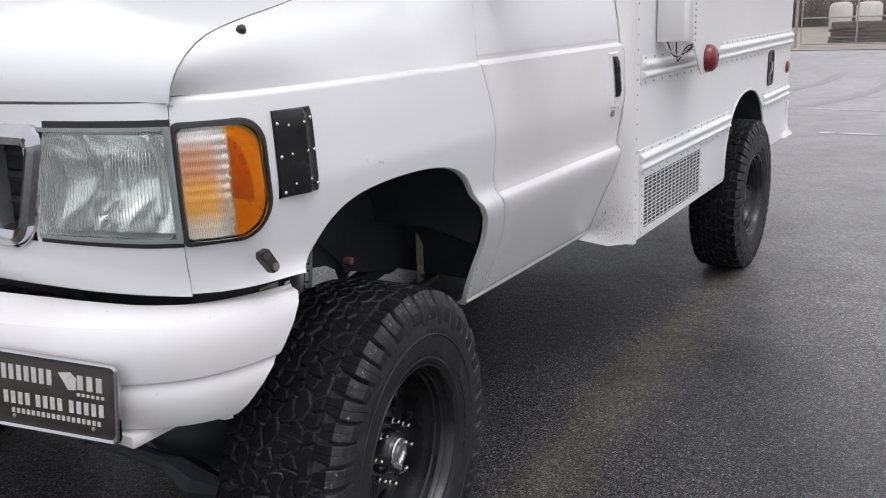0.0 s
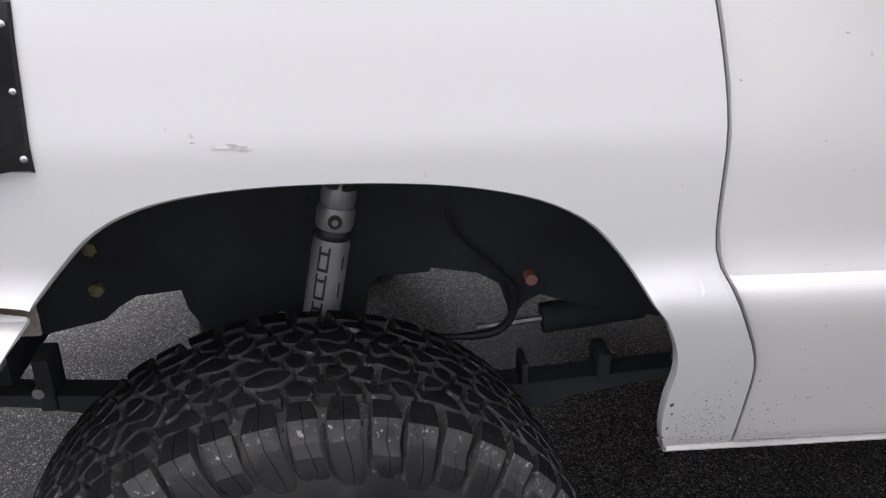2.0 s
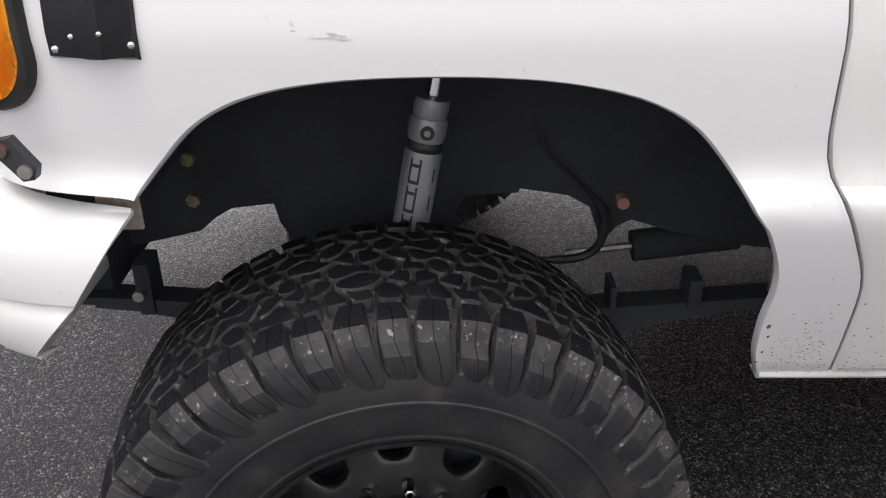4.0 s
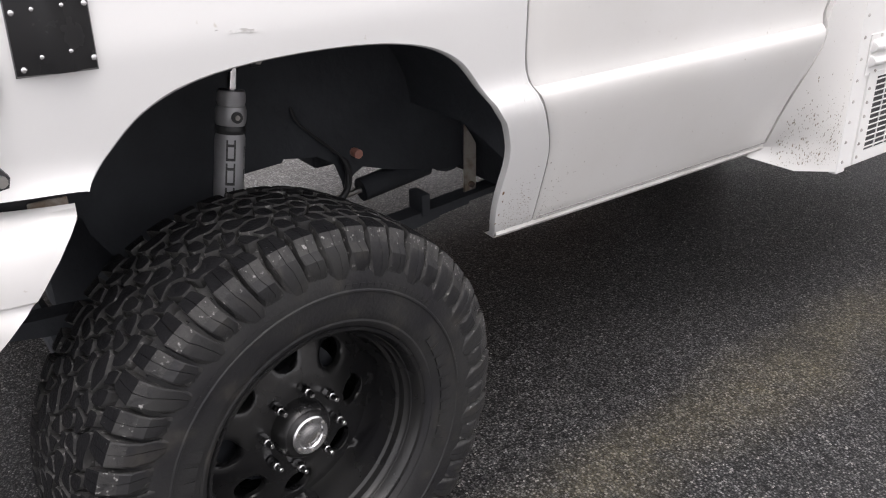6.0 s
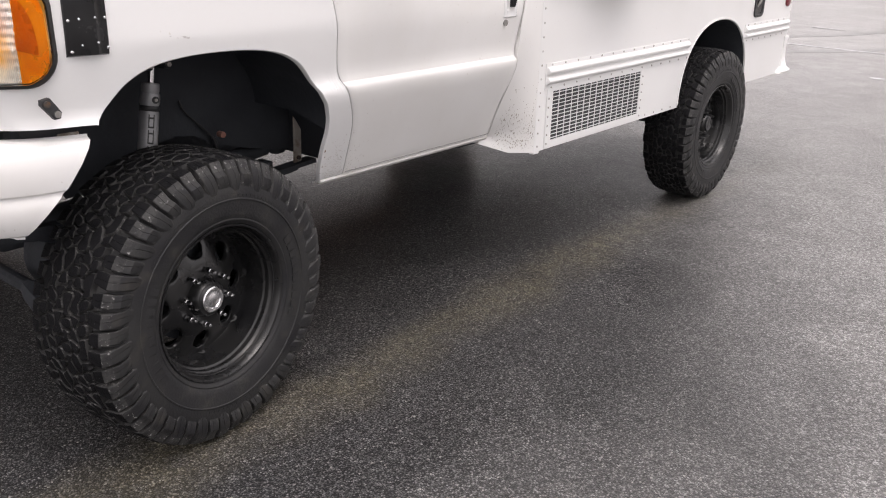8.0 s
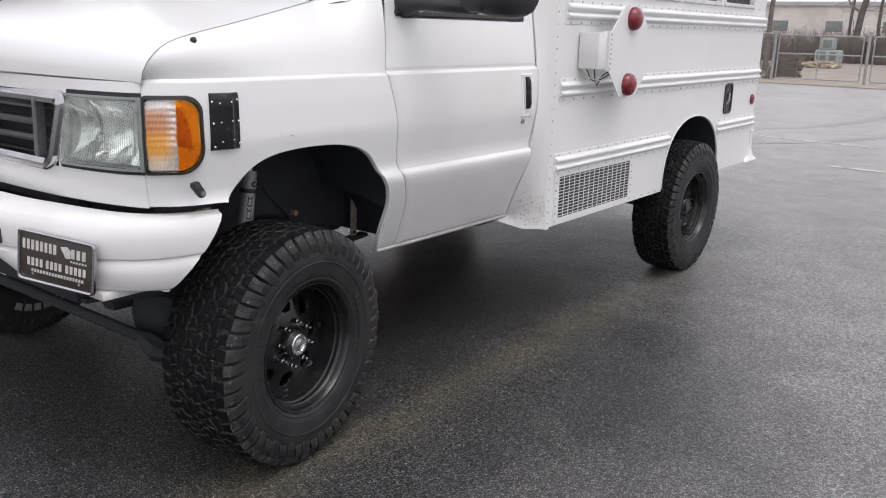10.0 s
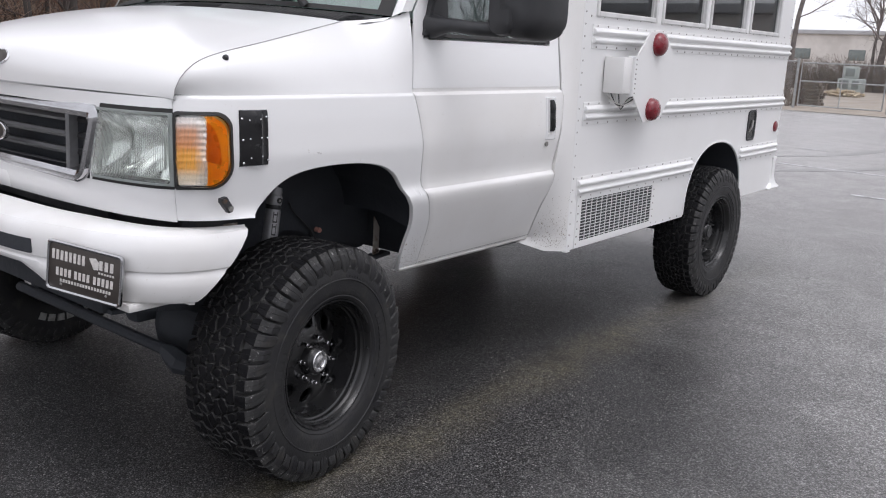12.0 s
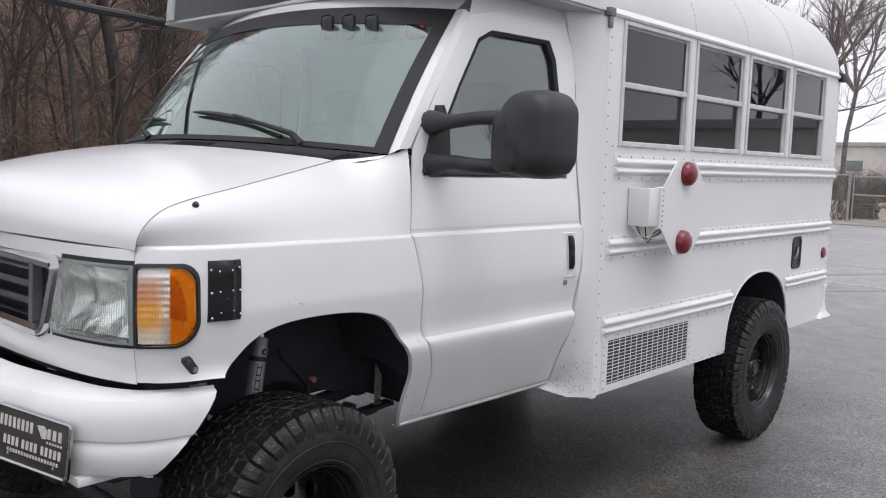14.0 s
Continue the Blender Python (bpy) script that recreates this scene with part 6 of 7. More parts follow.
for f0, f1 in ((0.30, 0.395), (0.405, 0.50), (0.51, 0.60)):
    decal(f0, f1, -0.62, -0.50)
    decal(f0, f1, -0.12, 0.0)
    decal(f0, f0 + 0.012, -0.5, -0.12)
    decal(f1 - 0.03, f1 - 0.018, -0.5, -0.12)
    decal(f0 + 0.01, f1 - 0.03, 0.72, 0.84)
for yy in (0.045, 0.105):
    bm = bmesh.new()
    box(bm, (0.60, yy - 0.012, 1.06), (0.66, yy + 0.012, 1.14), 0.004)
    part("top_mount", bm, UNDER, shock)
    bm = bmesh.new()
    tube(bm, [(0.66, yy, 1.075), (0.672, yy, 1.075)], 0.008, 6)
    part("mount_bolt", bm, STEEL, shock)

# ---- ground ----
def ground_material():
    m = bpy.data.materials.new("wet_asphalt")
    m.use_nodes = True
    nt, n = m.node_tree, m.node_tree.nodes
    p = n["Principled BSDF"]
    co = n.new("ShaderNodeTexCoord")
    def noise_at(scale, detail=4.0, vec=None, rough=0.5):
        t = n.new("ShaderNodeTexNoise")
        t.inputs["Scale"].default_value, t.inputs["Detail"].default_value, t.inputs["Roughness"].default_value = scale, detail, rough
        nt.links.new(vec or co.outputs["Object"], t.inputs["Vector"])
        return t.outputs["Fac"]
    def ramp(fac, a, b, lo, hi):
        r = n.new("ShaderNodeMapRange")
        for k, v in zip((1, 2, 3, 4), (a, b, lo, hi)):
            r.inputs[k].default_value = v
        nt.links.new(fac, r.inputs[0])
        return r.outputs[0]
    def mixc(fac, a, b):
        x = n.new("ShaderNodeMix")
        x.data_type = "RGBA"
        nt.links.new(fac, x.inputs["Factor"])
        for key, v in (("A", a), ("B", b)):
            if isinstance(v, tuple):
                x.inputs[key].default_value = (*v, 1)
            else:
                nt.links.new(v, x.inputs[key])
        return x.outputs["Result"]
    vor = n.new("ShaderNodeTexVoronoi")
    vor.inputs["Scale"].default_value = 175.0
    nt.links.new(co.outputs["Object"], vor.inputs["Vector"])
    sep = n.new("ShaderNodeSeparateColor")
    nt.links.new(vor.outputs["Color"], sep.inputs[0])
    pw = n.new("ShaderNodeMath")
    pw.operation = "POWER"
    nt.links.new(sep.outputs[0], pw.inputs[0])
    pw.inputs[1].default_value = 2.8
    stone = mixc(pw.outputs[0], (0.040, 0.040, 0.041), (0.37, 0.365, 0.36))
    v2 = n.new("ShaderNodeTexVoronoi")
    v2.inputs["Scale"].default_value = 300.0
    nt.links.new(co.outputs["Object"], v2.inputs["Vector"])
    s2 = n.new("ShaderNodeSeparateColor")
    nt.links.new(v2.outputs["Color"], s2.inputs[0])
    stone = mixc(ramp(s2.outputs[0], 0.55, 1.0, 0.0, 0.55), stone, (0.085, 0.083, 0.081))
    stone = mixc(ramp(vor.outputs["Distance"], 0.28, 0.62, 0.0, 0.9), stone, (0.010, 0.010, 0.011))
    pale = mixc(ramp(sep.outputs[1], 0.984, 0.994, 0.0, 1.0), stone, (0.38, 0.365, 0.345))
    broad = mixc(ramp(noise_at(0.55, 5.0), 0.35, 0.7, 0.0, 0.35), pale, (0.028, 0.028, 0.030))
    # dry tan streak along the side of the parked bus
    xyz = n.new("ShaderNodeSeparateXYZ")
    nt.links.new(co.outputs["Object"], xyz.inputs[0])
    wob = n.new("ShaderNodeMath")
    wob.operation = "MULTIPLY_ADD"
    nt.links.new(noise_at(1.6, 4.0), wob.inputs[0])
    wob.inputs[1].default_value = 0.36
    nt.links.new(xyz.outputs[0], wob.inputs[2])
    d = n.new("ShaderNodeMath")
    d.operation = "SUBTRACT"
    nt.links.new(wob.outputs[0], d.inputs[0])
    d.inputs[1].default_value = 1.20
    ab = n.new("ShaderNodeMath")
    ab.operation = "ABSOLUTE"
    nt.links.new(d.outputs[0], ab.inputs[0])
    streak = ramp(ab.outputs[0], 0.02, 0.20, 1.0, 0.0)
    near = n.new("ShaderNodeMath")
    near.operation = "ABSOLUTE"
    nt.links.new(xyz.outputs[1], near.inputs[0])
    fade = n.new("ShaderNodeMath")
    fade.operation = "MULTIPLY"
    nt.links.new(streak, fade.inputs[0])
    nt.links.new(ramp(near.outputs[0], 4.0, 8.0, 1.0, 0.0), fade.inputs[1])
    streak = fade.outputs[0]
    broken = n.new("ShaderNodeMath")
    broken.operation = "MULTIPLY"
    nt.links.new(streak, broken.inputs[0])
    nt.links.new(ramp(noise_at(6.0, 8.0, None, 0.75), 0.36, 0.66, 0.14, 0.78), broken.inputs[1])
    tan_stone = mixc(pw.outputs[0], (0.068, 0.060, 0.040), (0.29, 0.262, 0.19))
    tan = mixc(broken.outputs[0], broad, tan_stone)
    # shade round the bus and sky sheen beyond are painted in: dark near, paler away
    def calc(op, p0, p1, p2=None):
        q = n.new("ShaderNodeMath")
        q.operation = op
        for k, v in enumerate((p0, p1, p2)):
            if v is None:
                continue
            if isinstance(v, (int, float)):
                q.inputs[k].default_value = v
            else:
                nt.links.new(v, q.inputs[k])
        return q.outputs[0]
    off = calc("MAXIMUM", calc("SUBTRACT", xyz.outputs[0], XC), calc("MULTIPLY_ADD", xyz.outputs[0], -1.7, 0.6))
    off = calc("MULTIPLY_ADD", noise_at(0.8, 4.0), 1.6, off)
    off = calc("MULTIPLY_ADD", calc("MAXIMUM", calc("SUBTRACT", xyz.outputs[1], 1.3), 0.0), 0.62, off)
    sheen_stone = mixc(pw.outputs[0], (0.135, 0.131, 0.128), (0.46, 0.452, 0.444))
    tan = mixc(ramp(off, 2.5, 4.1, 0.0, 0.92), tan, sheen_stone)
    # far lot paled further in colour, for the sky's sheen at a grazing view
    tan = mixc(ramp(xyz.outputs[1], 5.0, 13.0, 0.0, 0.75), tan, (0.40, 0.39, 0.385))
    # worn patches a hand wide and clusters of stones, lighter and darker
    tone = n.new("ShaderNodeHueSaturation")
    nt.links.new(tan, tone.inputs["Color"])
    nt.links.new(calc("MULTIPLY", ramp(noise_at(38.0, 5.0, None, 0.7), 0.32, 0.68, 0.62, 1.32), ramp(noise_at(3.2, 5.0, None, 0.6), 0.3, 0.7, 0.84, 1.16)), tone.inputs["Value"])
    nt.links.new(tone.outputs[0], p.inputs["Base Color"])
    wet = ramp(noise_at(0.35, 5.0), 0.38, 0.62, 0.30, 0.50)
    nt.links.new(wet, p.inputs["Roughness"])
    p.inputs["Coat Weight"].default_value, p.inputs["Coat Roughness"].default_value, p.inputs["Coat IOR"].default_value = 0.16, 0.27, 1.46
    p.inputs["Specular IOR Level"].default_value = 0.16
    b = n.new("ShaderNodeBump")
    b.inputs["Strength"].default_value, b.inputs["Distance"].default_value = 0.7, 0.006
    nt.links.new(ramp(vor.outputs["Distance"], 0.0, 0.6, 1.0, 0.0), b.inputs["Height"])
    nt.links.new(b.outputs[0], p.inputs["Normal"])
    return m


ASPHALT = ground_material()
LINE = surf("worn_line_paint", (0.55, 0.55, 0.56), (0.16, 0.16, 0.165), 9, 0.4, 0.55, lo=0.42, hi=0.68)
SKID = surf("tyre_mark", (0.17, 0.167, 0.165), (0.26, 0.256, 0.252), 4, 0.35, 0.45)
GRIT = surf("stone_chip", (0.46, 0.44, 0.41), (0.24, 0.225, 0.205), 3, 0.7, random_tint=0.4)
EARTH = surf("bare_earth", (0.34, 0.30, 0.255), (0.24, 0.205, 0.17), 0.9, 0.9, bump=0.6, bscale=8, fine=(14, (0.33, 0.29, 0.24), 0.58, 0.72))
LITTER = surf("leaf_litter", (0.13, 0.082, 0.060), (0.045, 0.032, 0.026), 1.1, 0.95, bump=1.0, bscale=12, detail=9.0, lo=0.42, hi=0.60, fine=(14, (0.26, 0.19, 0.135), 0.57, 0.68))
bm = bmesh.new()
xs = [-900, -200, -60, -30, 30, 60, 200, 900]
grid(bm, [[(x, y, 0.0) for x in xs] for y in xs])
ground = tagged(part("ground", bm, ASPHALT, None, "", 0), "wet dark asphalt lot with a dry tan streak, paler sheen painted in away from the bus", "ground", kind="structure")


def strip(name, pts, w, mat, z, label, cat):
    bm = bmesh.new()
    rows = []
    for i, p in enumerate(pts):
        a, b = Vector(pts[max(0, i - 1)]), Vector(pts[min(len(pts) - 1, i + 1)])
        d = (b - a).normalized()
        q = Vector((-d.y, d.x)) * w / 2
        rows.append([(p[0] - q.x, p[1] - q.y, z), (p[0] + q.x, p[1] + q.y, z)])
    grid(bm, rows)
    return tagged(part(name, solid(bm, 0.003), mat, None), label, cat, kind="structure")
for pts in ([(-7.0, 12.5), (-1.4, 12.0), (0.7, 11.8), (3.5, 11.55)], [(0.5, 9.38), (1.3, 9.36), (5.0, 8.9)], [(-1.85, 14.9), (-1.3, 14.8)]):
    strip("parking_line", pts, 0.10, LINE, 0.006, "worn white parking line on the asphalt", "parking line")
for pts in ([(-6, 7.4), (-3, 9.4), (-0.9, 11.1), (0.2, 13.2), (0.6, 16.0), (0.5, 20.0)], [(-6.2, 9.2), (-3.4, 11.2), (-1.4, 13.4), (-0.6, 16.0), (-0.5, 19.0)]):
    strip("tyre_track", [tuple(p) for p in smooth_line(pts, 24)], 0.22, SKID, 0.004, "dark curved tyre track on the asphalt", "tyre mark")

# loose grit and pale stone chips on the asphalt
rnd = random.Random(61)
bm = bmesh.new()
for k in range(420):
    x, y, r = rnd.uniform(0.9, 4.2), rnd.uniform(-1.6, 4.5), 0.0012 + 0.0035 * rnd.random() ** 4
    v = [bm.verts.new((x + r * rnd.uniform(0.6, 1.3) * math.cos(t), y + r * rnd.uniform(0.6, 1.3) * math.sin(t), 0.0)) for t in np.linspace(0, 2 * math.pi, 5, endpoint=False)]
    top = bm.verts.new((x + r * 0.2, y, r * rnd.uniform(0.6, 1.1)))
    for i in range(5):
        bm.faces.new((v[i], v[(i + 1) % 5], top))
tagged(part("stone_grit", bm, GRIT, None, "", 0), "loose pale stone chips scattered on the asphalt", "grit", kind="stuff")

# ---- surroundings ----
BARK = surf("bark", (0.042, 0.035, 0.031), (0.08, 0.068, 0.06), 5, 0.9, bump=0.8, bscale=30)
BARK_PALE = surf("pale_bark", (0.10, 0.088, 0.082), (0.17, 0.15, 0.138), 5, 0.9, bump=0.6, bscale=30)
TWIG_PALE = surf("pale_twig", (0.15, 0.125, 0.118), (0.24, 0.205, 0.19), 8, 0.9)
TWIG = surf("twig", (0.055, 0.041, 0.037), (0.095, 0.073, 0.064), 8, 0.9)
STEM = surf("dead_stem", (0.125, 0.085, 0.064), (0.27, 0.19, 0.14), 1.2, 0.9, random_tint=0.5)
BRAMBLE = surf("rusty_bramble", (0.105, 0.055, 0.038), (0.22, 0.12, 0.075), 1.4, 0.9, random_tint=0.5)
HEDGE = surf("grey_brown_hedge", (0.105, 0.082, 0.066), (0.17, 0.135, 0.108), 0.8, 0.9, random_tint=0.4)
GALV = surf("galvanised_pipe", (0.42, 0.43, 0.43), (0.32, 0.33, 0.33), 8, 0.5, 0.6, metal=0.5)
WALL = surf("pale_wall", (0.70, 0.665, 0.63), (0.56, 0.53, 0.50), 0.6, 0.8)
ROOFING = surf("pale_roof", (0.42, 0.42, 0.43), (0.36, 0.36, 0.37), 0.8, 0.6)
CABINET = surf("grey_green_box", (0.40, 0.44, 0.42), (0.33, 0.37, 0.35), 3, 0.6)
TIMBER = surf("old_timber", (0.09, 0.075, 0.065), (0.15, 0.125, 0.10), 6, 0.9, random_tint=0.3)
SPLIT = surf("split_wood", (0.50, 0.42, 0.30), (0.36, 0.29, 0.20), 7, 0.85)
DARKGLASS = surf("far_window", (0.22, 0.25, 0.24), (0.16, 0.18, 0.175), 2, 0.2)


class Twigs:
    """Collects tapered tubes into one mesh."""
    def __init__(self):
        self.v, self.f = [], []

    def add(self, pts, r0, r1, seg=4):
        base = len(self.v)
        n = len(pts)
        side = Vector((1, 0.3, 0.1))
        for i, p in enumerate(pts):
            d = (pts[min(i + 1, n - 1)] - pts[max(i - 1, 0)]).normalized()
            side = (side - d * side.dot(d)).normalized()
            up = d.cross(side)
            r = r0 + (r1 - r0) * i / (n - 1)
            for k in range(seg):
                a = 2 * math.pi * k / seg
                self.v.append(p + r * (side * math.cos(a) + up * math.sin(a)))
        for i in range(n - 1):
            for k in range(seg):
                j = (k + 1) % seg
                self.f.append((base + i * seg + k, base + i * seg + j, base + (i + 1) * seg + j, base + (i + 1) * seg + k))

    def mesh(self, name, mat, parent=None):
        me = bpy.data.meshes.new(name)
        me.from_pydata([tuple(p) for p in self.v], [], self.f)
        me.materials.append(mat)
        me.polygons.foreach_set("use_smooth", [True] * len(me.polygons))
        ob = new(name, me)
        if parent:
            ob.parent = parent
        return ob


def grow(tw, rnd, p, d, length, r, level, most, seg=4):
    n = 5 if level < 2 else 3
    pts = [p]
    for k in range(n):
        d = (d + Vector((rnd.gauss(0, 1), rnd.gauss(0, 1), rnd.gauss(0.15, 0.6))) * 0.16).normalized()
        pts.append(pts[-1] + d * length / n)
    tw.add(pts, r, r * 0.55, max(3, seg - level))
    if level >= most:
        return
    for k in range(rnd.randint(3, 5) if level else rnd.randint(5, 7)):
        f = rnd.uniform(0.30, 1.0)
        q = pts[min(n, int(f * n))]
        spread = Vector((rnd.gauss(0, 1), rnd.gauss(0, 1), rnd.gauss(0.35, 0.5))).normalized()
        grow(tw, rnd, q, (d * 0.75 + spread * 0.85).normalized(), length * rnd.uniform(0.5, 0.72), r * (1 - 0.45 * f) * rnd.uniform(0.4, 0.62), level + 1, most, seg)


def bare_tree(seed, x, y, z, height, r, most=4, lean=(0, 0), forks=2, label="leafless grey-brown tree with fine bare twigs", mats=None):
    rnd = random.Random(seed)
    t = tagged(new("bare_tree"), label, "tree", "bare trees")
    t.location = (x, y, z)
    trunk, crown_ = Twigs(), Twigs()
    d = Vector((lean[0], lean[1], 1)).normalized()
    pts = [Vector((0, 0, -0.2))]
    for k in range(6):
        d = (d + Vector((rnd.gauss(0, 0.07), rnd.gauss(0, 0.07), 0))).normalized()
        pts.append(pts[-1] + d * height * 0.09)
    trunk.add(pts, r * 1.15, r * 0.8, 9)
    for k in range(forks):
        a = rnd.uniform(0, 6.28)
        dd = (d + Vector((math.cos(a), math.sin(a), 0.2)) * rnd.uniform(0.35, 0.7)).normalized()
        grow(crown_, rnd, pts[-1] - d * 0.1, dd, height * 0.42, r * 0.62, 0, most, 6)
    grow(crown_, rnd, pts[-1] - d * 0.05, d, height * 0.45, r * 0.75, 0, most, 6)
    for k in range(3):
        q = pts[rnd.randint(3, 6)]
        grow(crown_, rnd, q, Vector((rnd.gauss(0, 1), rnd.gauss(0, 1), 0.5)).normalized(), height * 0.25, r * 0.3, 1, most, 6)
    bark, twig = mats or (BARK, TWIG)
    trunk.mesh("trunk", bark, t)
    crown_.mesh("crown", twig, t)
    return t


# brushy bank on the far side of the bus
def bank_z(x, y):
    f = max(0.0, (-8.0 - x) / 10)
    return min(8.5, 4.6 * f ** 0.95) + 0.25 * noise.noise((x * 0.4, y * 0.4, 1.0)) * min(1, f * 3) - 0.03
bm = bmesh.new()
grid(bm, [[(x, y, bank_z(x, y)) for x in np.linspace(-7.6, -45, 36)] for y in np.linspace(-25, 27, 50)])
tagged(part("bank", bm, LITTER, None), "brown leaf-covered bank with dead brush", "bank", kind="structure")
def thicket(seed, name, mat, count, y0, y1, hmin, hmax, lean, label):
    """Canes that arch over and fork, in clumps of uneven height."""
    rnd = random.Random(seed)
    tw = Twigs()
    for k in range(count):
        x, y = -8.0 - abs(rnd.gauss(0, 5.5)), rnd.uniform(y0, y1)
        clump = 0.55 + 0.9 * max(0.0, noise.noise((x * 0.45, y * 0.45, seed)) + 0.4)
        h = rnd.uniform(hmin, hmax) * clump
        p = Vector((x, y, bank_z(x, y) - 0.05))
        d = Vector((rnd.gauss(0, lean), rnd.gauss(0, lean), 1)).normalized()
        sag = Vector((rnd.gauss(0, 0.35), rnd.gauss(0, 0.35), -abs(rnd.gauss(0, 0.28))))
        pts = [p]
        for q in range(4):
            d = (d + sag * 0.4 + Vector((rnd.gauss(0, 0.12), rnd.gauss(0, 0.12), rnd.gauss(0, 0.08)))).normalized()
            pts.append(pts[-1] + d * h / 4)
        tw.add(pts, rnd.uniform(0.004, 0.010), 0.002, 3)
        for q in range(3):
            i = rnd.randint(1, 3)
            e = (pts[i + 1] - pts[i]).normalized()
            e = (e + Vector((rnd.gauss(0, 0.7), rnd.gauss(0, 0.7), rnd.gauss(0.1, 0.4)))).normalized()
            m = pts[i] + e * h * 0.16
            tw.add([pts[i], m, m + (e + sag * 0.5).normalized() * h * 0.16], 0.0035, 0.0015, 3)
    return tagged(tw.mesh(name, mat), label, "brush", kind="stuff")
thicket(11, "brush", STEM, 6500, -10, 18, 0.7, 2.4, 0.45, "tangle of dead brown brush stems")
thicket(12, "bramble", BRAMBLE, 4000, -10, 18, 0.5, 1.8, 0.7, "arching rust-brown bramble canes")
for seed, x, y, h, r in ((1, -9.0, 3.55, 5.5, 0.05), (2, -9.6, 4.55, 6.5, 0.10), (3, -11.5, 1.8, 5.5, 0.07), (4, -12.5, 6.8, 6.5, 0.09), (5, -10.5, 0.2, 5.0, 0.08), (6, -14, 3.6, 6.5, 0.10), (7, -11, 9.5, 6.5, 0.09), (8, -15.5, 8.0, 7.0, 0.18), (9, -10.0, -4.0, 6.0, 0.11)):
    bare_tree(seed, x, y, bank_z(x, y), h, r, 3)

rnd = random.Random(77)
for k in range(30):
    x, y = rnd.uniform(-13.5, -8.6), rnd.uniform(-3.5, 8.0)
    bare_tree(100 + k, x, y, bank_z(x, y), rnd.uniform(3.0, 4.8), rnd.uniform(0.022, 0.05), 3, (rnd.gauss(0, 0.2), rnd.gauss(0, 0.2)), 2, "thin dark leafless sapling on the bank")

# yard beyond the gate
bm = bmesh.new()
grid(bm, [[(x, y + 0.35 * noise.noise((x * 0.35, 0, 3.0)), 0.018) for x in np.linspace(-60, 14, 60)] for y in (28.2, 31, 36, 48, 70, 120)])
tagged(part("yard", bm, EARTH, None), "bare sandy earth yard behind the gate", "yard", kind="structure")
fence = tagged(new("chain_link_fence"), "galvanised chain-link fence with pipe posts and gates", "fence")
FY = 30.0
def pipe(name, a, b, r, parent):
    bm = bmesh.new()
    tube(bm, [a, b], r, 8)
    return part(name, bm, GALV, parent)
for x in (-15.5, -12.6, -9.6, 0.2, 3.2, 6.2):
    pipe("post", (x, FY, 0), (x, FY, 1.72), 0.032, fence)
for a, b in ((-15.5, -6.68), (0.2, 6.2)):
    pipe("top_rail", (a, FY, 1.66), (b, FY, 1.66), 0.022, fence)
def mesh_panel(x0, x1, z0, z1, parent):
    tw = Twigs()
    step = 0.075
    h = z1 - z0
    n = int((x1 - x0 + h) / step)
    for k in range(n):
        for s in (1, -1):
            a = x0 - h + k * step
            p0, p1 = (a, z0), (a + h, z1)
            if p0[0] < x0:
                p0 = (x0, z0 + (x0 - a))
            if p1[0] > x1:
                p1 = (x1, z1 - (a + h - x1))
            if p1[0] - p0[0] < 0.02:
                continue
            q0, q1 = (p0, p1) if s > 0 else ((x0 + x1 - p0[0], p0[1]), (x0 + x1 - p1[0], p1[1]))
            tw.add([Vector((q0[0], FY, q0[1])), Vector((q1[0], FY, q1[1]))], 0.0022, 0.0022, 3)
    return tagged(tw.mesh("chain_link", GALV, parent), kind="stuff")
mesh_panel(-15.5, -6.68, 0.04, 1.66, fence)
mesh_panel(0.2, 6.2, 0.04, 1.66, fence)
for x in (-6.66, -3.55):
    post = tagged(new("gate_post"), "round galvanised steel gate post", "gate post", "gate posts")
    pipe("pipe", (x, FY, 0), (x, FY, 1.78), 0.05, post)
def gate(x0, x1):
    g = tagged(new("pipe_gate"), "galvanised pipe gate with chain-link infill", "gate", "pipe gates")
    for a, b in (((x0, 0.12), (x1, 0.12)), ((x0, 1.62), (x1, 1.62)), ((x0, 0.98), (x1, 0.98)), ((x0, 0.12), (x0, 1.62)), ((x1, 0.12), (x1, 1.62)), (((x0 + x1) / 2, 0.12), ((x0 + x1) / 2, 1.62))):
        pipe("rail", (a[0], FY, a[1]), (b[0], FY, b[1]), 0.024, g)
    mesh_panel(x0, x1, 0.12, 1.62, g)
gate(-6.52, -3.72)
gate(-3.38, 0.05)

cab = tagged(new("utility_cabinet"), "grey-green moulded utility cabinet in the yard", "utility cabinet")
CX, CY = -10.35, 52.0
bm = bmesh.new()
box(bm, (CX - 0.70, CY, 0.0), (CX + 0.70, CY + 0.9, 0.85), 0.10)
part("lower_box", bm, CABINET, cab)
bm = bmesh.new()
box(bm, (CX - 0.44, CY + 0.1, 0.85), (CX + 0.30, CY + 0.8, 1.55), 0.08)
part("upper_box", bm, CABINET, cab)
for a, b, c, d in ((-0.58, -0.06, 0.25, 0.74), (0.12, 0.50, 0.25, 0.74), (-0.32, 0.18, 0.98, 1.42)):
    bm = bmesh.new()
    y = CY if d < 0.9 else CY + 0.1
    box(bm, (CX + a, y - 0.03, c), (CX + b, y + 0.03, d), 0.025)
    part("recessed_panel", bm, DARKGLASS, cab)
pile = tagged(new("firewood_pile"), "heap of pale split firewood on the earth", "firewood")
rnd = random.Random(4)
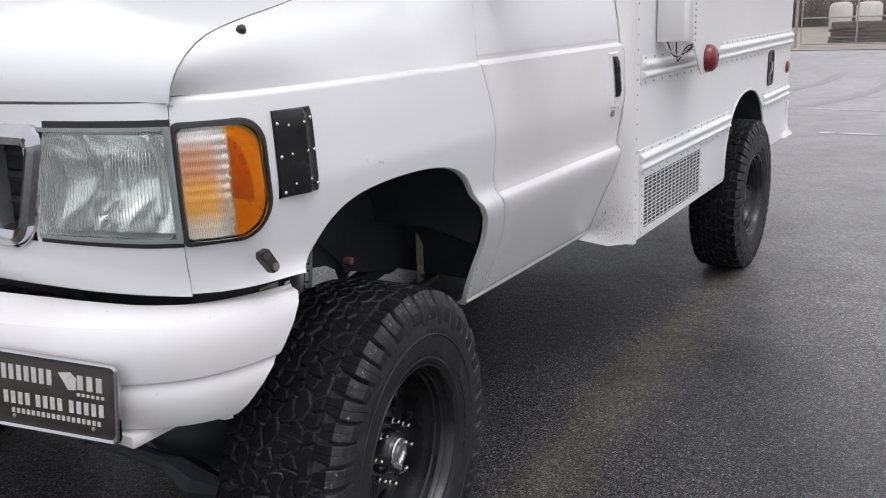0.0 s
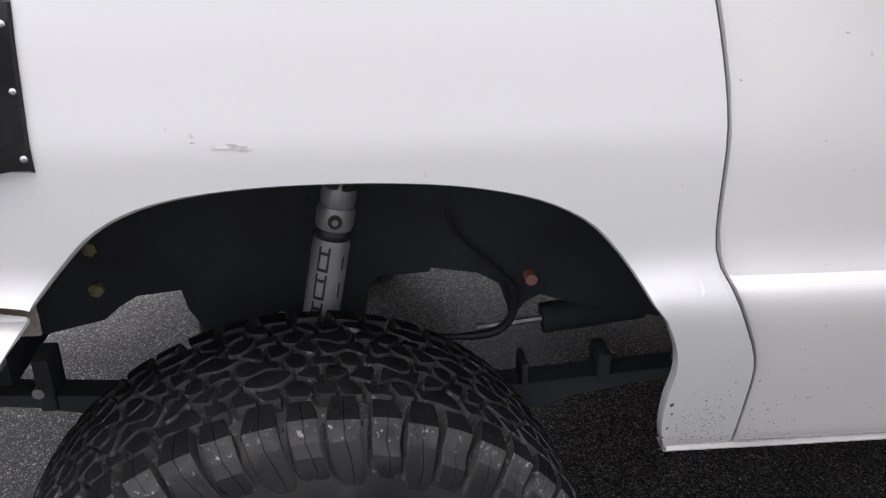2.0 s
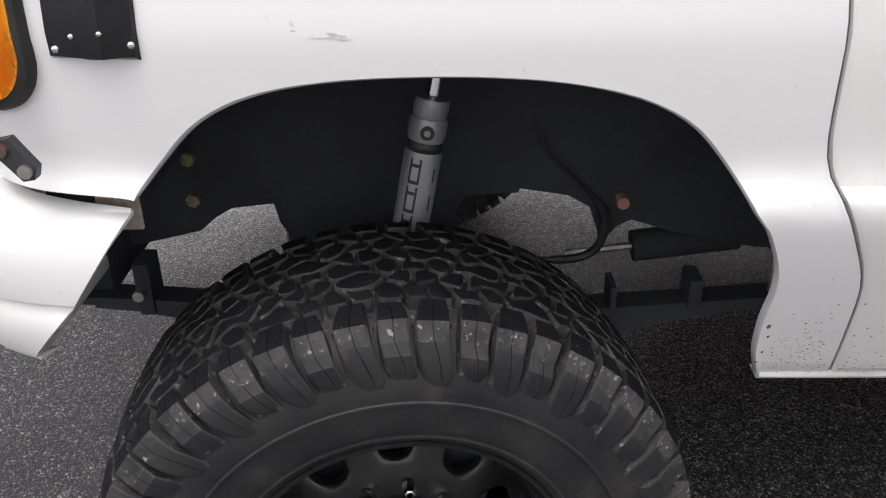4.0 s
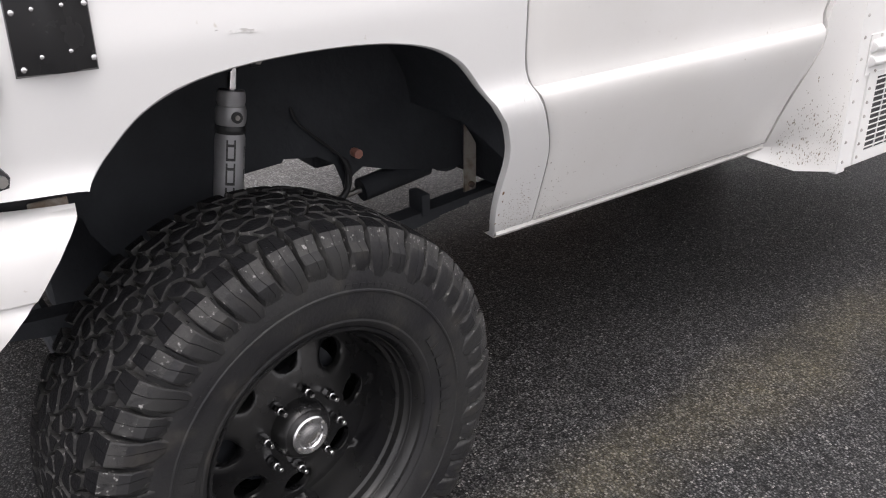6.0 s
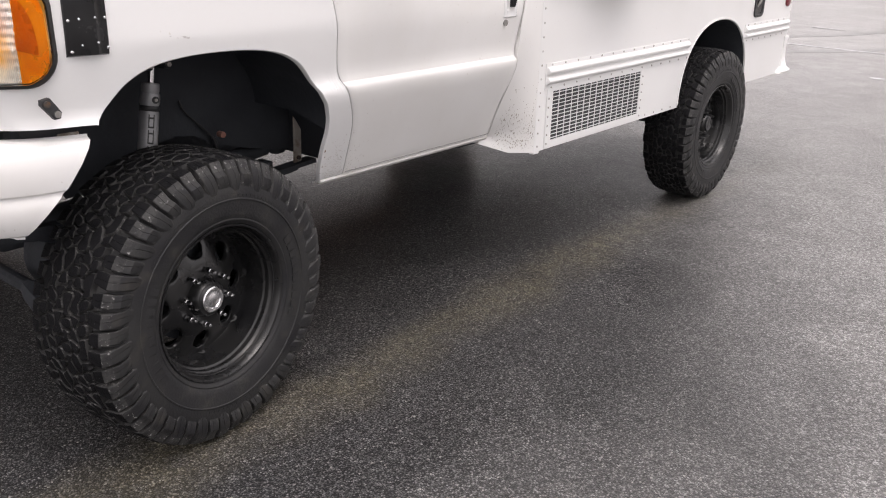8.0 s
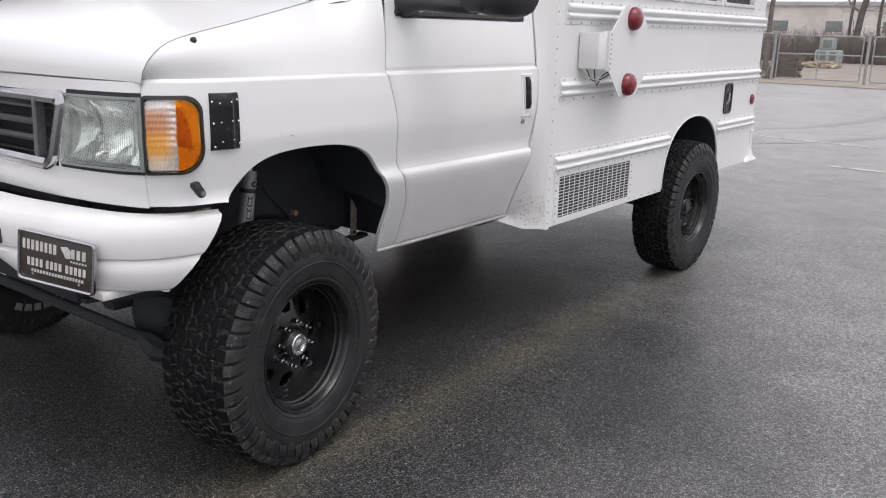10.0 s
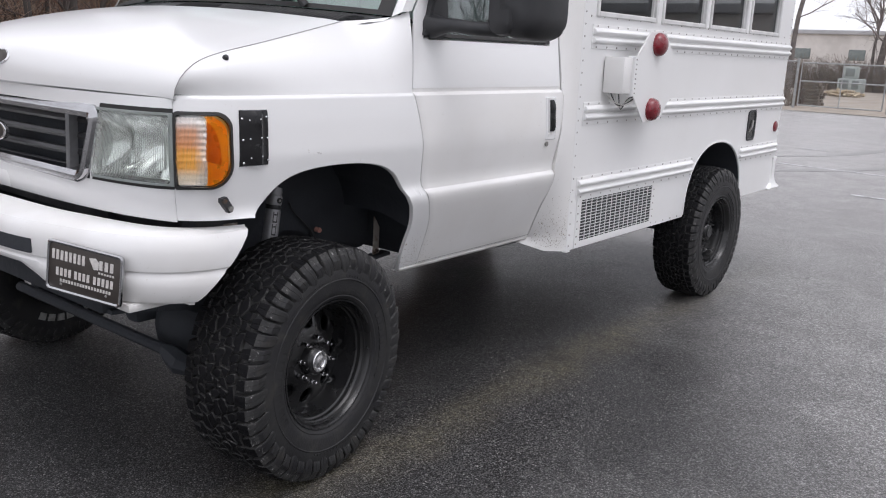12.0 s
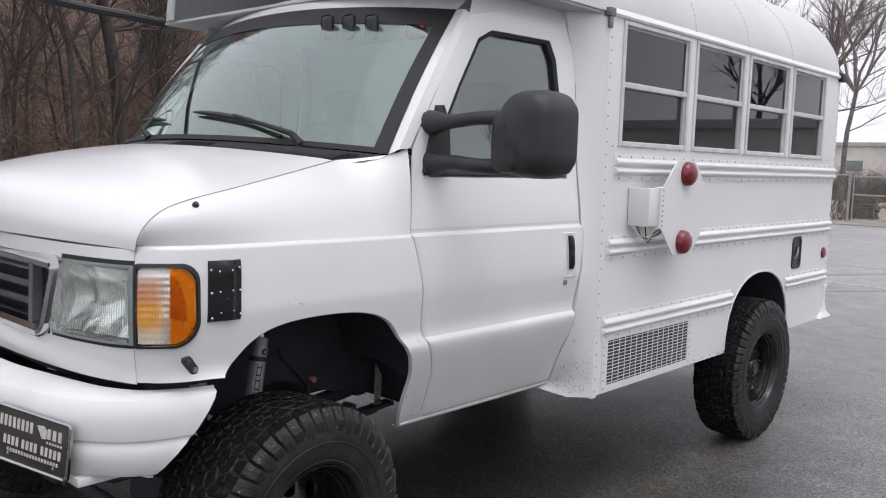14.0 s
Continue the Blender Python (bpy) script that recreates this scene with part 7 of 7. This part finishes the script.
for k in range(44):
    bm = bmesh.new()
    tube(bm, [(-0.22, 0, 0), (0.22, 0, 0)], rnd.uniform(0.05, 0.09), 5)
    o = part("log", bm, SPLIT, pile, "", 0)
    o.matrix_basis = pose(-8.75 + rnd.gauss(0, 0.45), 45.0 + rnd.gauss(0, 0.5), 0.09 + abs(rnd.gauss(0, 0.10)), 0, rnd.uniform(-25, 25), rnd.uniform(0, 180))
for bx, by, n, lab in ((-6.95, 32.6, 7, "stack of dark weathered timbers by the fence"), (-1.6, 33.0, 6, "low stack of dark old logs")):
    st = tagged(new("timber_stack"), lab, "timber stack", "timber stacks")
    for k in range(n):
        for j in range(3):
            bm = bmesh.new()
            box(bm, (-0.45 if bx < -5 else -1.3, -0.10, -0.055), (0.45 if bx < -5 else 1.3, 0.10, 0.055), 0.012, 1)
            o = part("timber", bm, TIMBER, st, "", 0)
            o.matrix_basis = pose(bx + rnd.gauss(0, 0.05), by + 0.24 * j, 0.08 + 0.125 * k, 0, 0, rnd.gauss(0, 3))
for x, y in ((-3.2, 47), (-1.6, 49), (-5.2, 52)):
    t = tagged(new("plastic_tank"), "pale rounded storage tank in the yard", "tank", "storage tanks")
    bm = bmesh.new()
    tube(bm, [(x, y, 0.02), (x, y, 0.15), (x, y, 1.2), (x, y, 1.35), (x, y, 1.42)], [0.55, 0.6, 0.6, 0.5, 0.2], 20)
    part("shell", bm, WALL, t)
tw = Twigs()
rnd = random.Random(21)
for k in range(7500):
    x, y = rnd.uniform(-36, 10), 55 + abs(rnd.gauss(0, 3.5))
    h = rnd.uniform(1.0, 2.9) * (0.75 + 0.5 * noise.noise((x * 0.3, 0, 7.0)))
    p = Vector((x, y, 0))
    d = Vector((rnd.gauss(0, 0.35), rnd.gauss(0, 0.3), 1)).normalized()
    q = p + d * h * 0.6
    tw.add([p, q, p + d * h + Vector((rnd.gauss(0, 0.35), 0, 0))], 0.018, 0.006, 3)
    tw.add([q, q + (d + Vector((rnd.gauss(0, 0.8), 0, 0))).normalized() * h * 0.4], 0.009, 0.004, 3)
for k in range(700):
    x, y = rnd.uniform(-14, -6.9), 30.6 + abs(rnd.gauss(0, 1.2))
    h = rnd.uniform(0.5, 1.5)
    p = Vector((x, y, 0))
    d = Vector((rnd.gauss(0, 0.35), rnd.gauss(0, 0.3), 1)).normalized()
    tw.add([p, p + d * h * 0.6, p + d * h + Vector((rnd.gauss(0, 0.25), 0, 0))], 0.012, 0.005, 3)
tagged(tw.mesh("hedge_brush", HEDGE), "dead brush along the back of the yard", "brush", kind="stuff")
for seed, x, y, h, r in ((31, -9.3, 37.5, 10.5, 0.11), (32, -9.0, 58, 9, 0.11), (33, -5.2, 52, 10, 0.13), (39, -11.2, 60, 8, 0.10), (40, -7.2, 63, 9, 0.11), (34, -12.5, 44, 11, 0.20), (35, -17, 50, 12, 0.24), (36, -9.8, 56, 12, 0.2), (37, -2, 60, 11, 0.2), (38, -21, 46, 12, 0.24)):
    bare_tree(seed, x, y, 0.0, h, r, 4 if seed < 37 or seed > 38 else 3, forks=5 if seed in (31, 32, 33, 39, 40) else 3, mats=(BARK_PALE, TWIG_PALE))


def hall(x0, x1, y0, y1, h, label, bays, face_y=None, face_x=None):
    """A plain low hall with a flat roof, edge trim and a row of windows."""
    b = tagged(new("hall_building"), label, "building", "low halls")
    bm = bmesh.new()
    box(bm, (x0, y0, 0), (x1, y1, h))
    part("wall", bm, WALL, b, "", 0)
    bm = bmesh.new()
    box(bm, (x0 - 0.4, y0 - 0.4, h), (x1 + 0.4, y1 + 0.4, h + 0.5), 0.08)
    part("roof", bm, ROOFING, b, "", 0)
    for k in range(bays):
        f = (k + 0.5) / bays
        w = part("window", box(bmesh.new(), (-0.9, -0.05, -0.6), (0.9, 0.05, 0.6), 0.03), DARKGLASS, b, "", 0)
        if face_y is not None:
            w.matrix_basis = pose(x0 + (x1 - x0) * f, face_y, h * 0.55)
        else:
            w.matrix_basis = pose(face_x, y0 + (y1 - y0) * f, h * 0.55, 0, 0, 90)
    return b
hall(-44, -8, 104, 120, 5.0, "long pale low hall behind the trees", 6, face_y=103.98)
hall(9, 44, 40, 56, 3.8, "pale low hall across the lot", 5, face_y=39.98)
hall(26, 40, -14, 22, 4.2, "grey low hall beside the lot", 5, face_x=25.98)
for seed, x, y, h, r in ((41, 8, 60, 11, 0.25), (42, 16, 62, 12, 0.25), (43, 24, 60, 12, 0.25), (44, 23, 30, 9, 0.2), (45, 5, 45, 9, 0.18)):
    bare_tree(seed, x, y, 0.0, h, r, 3, forks=3)
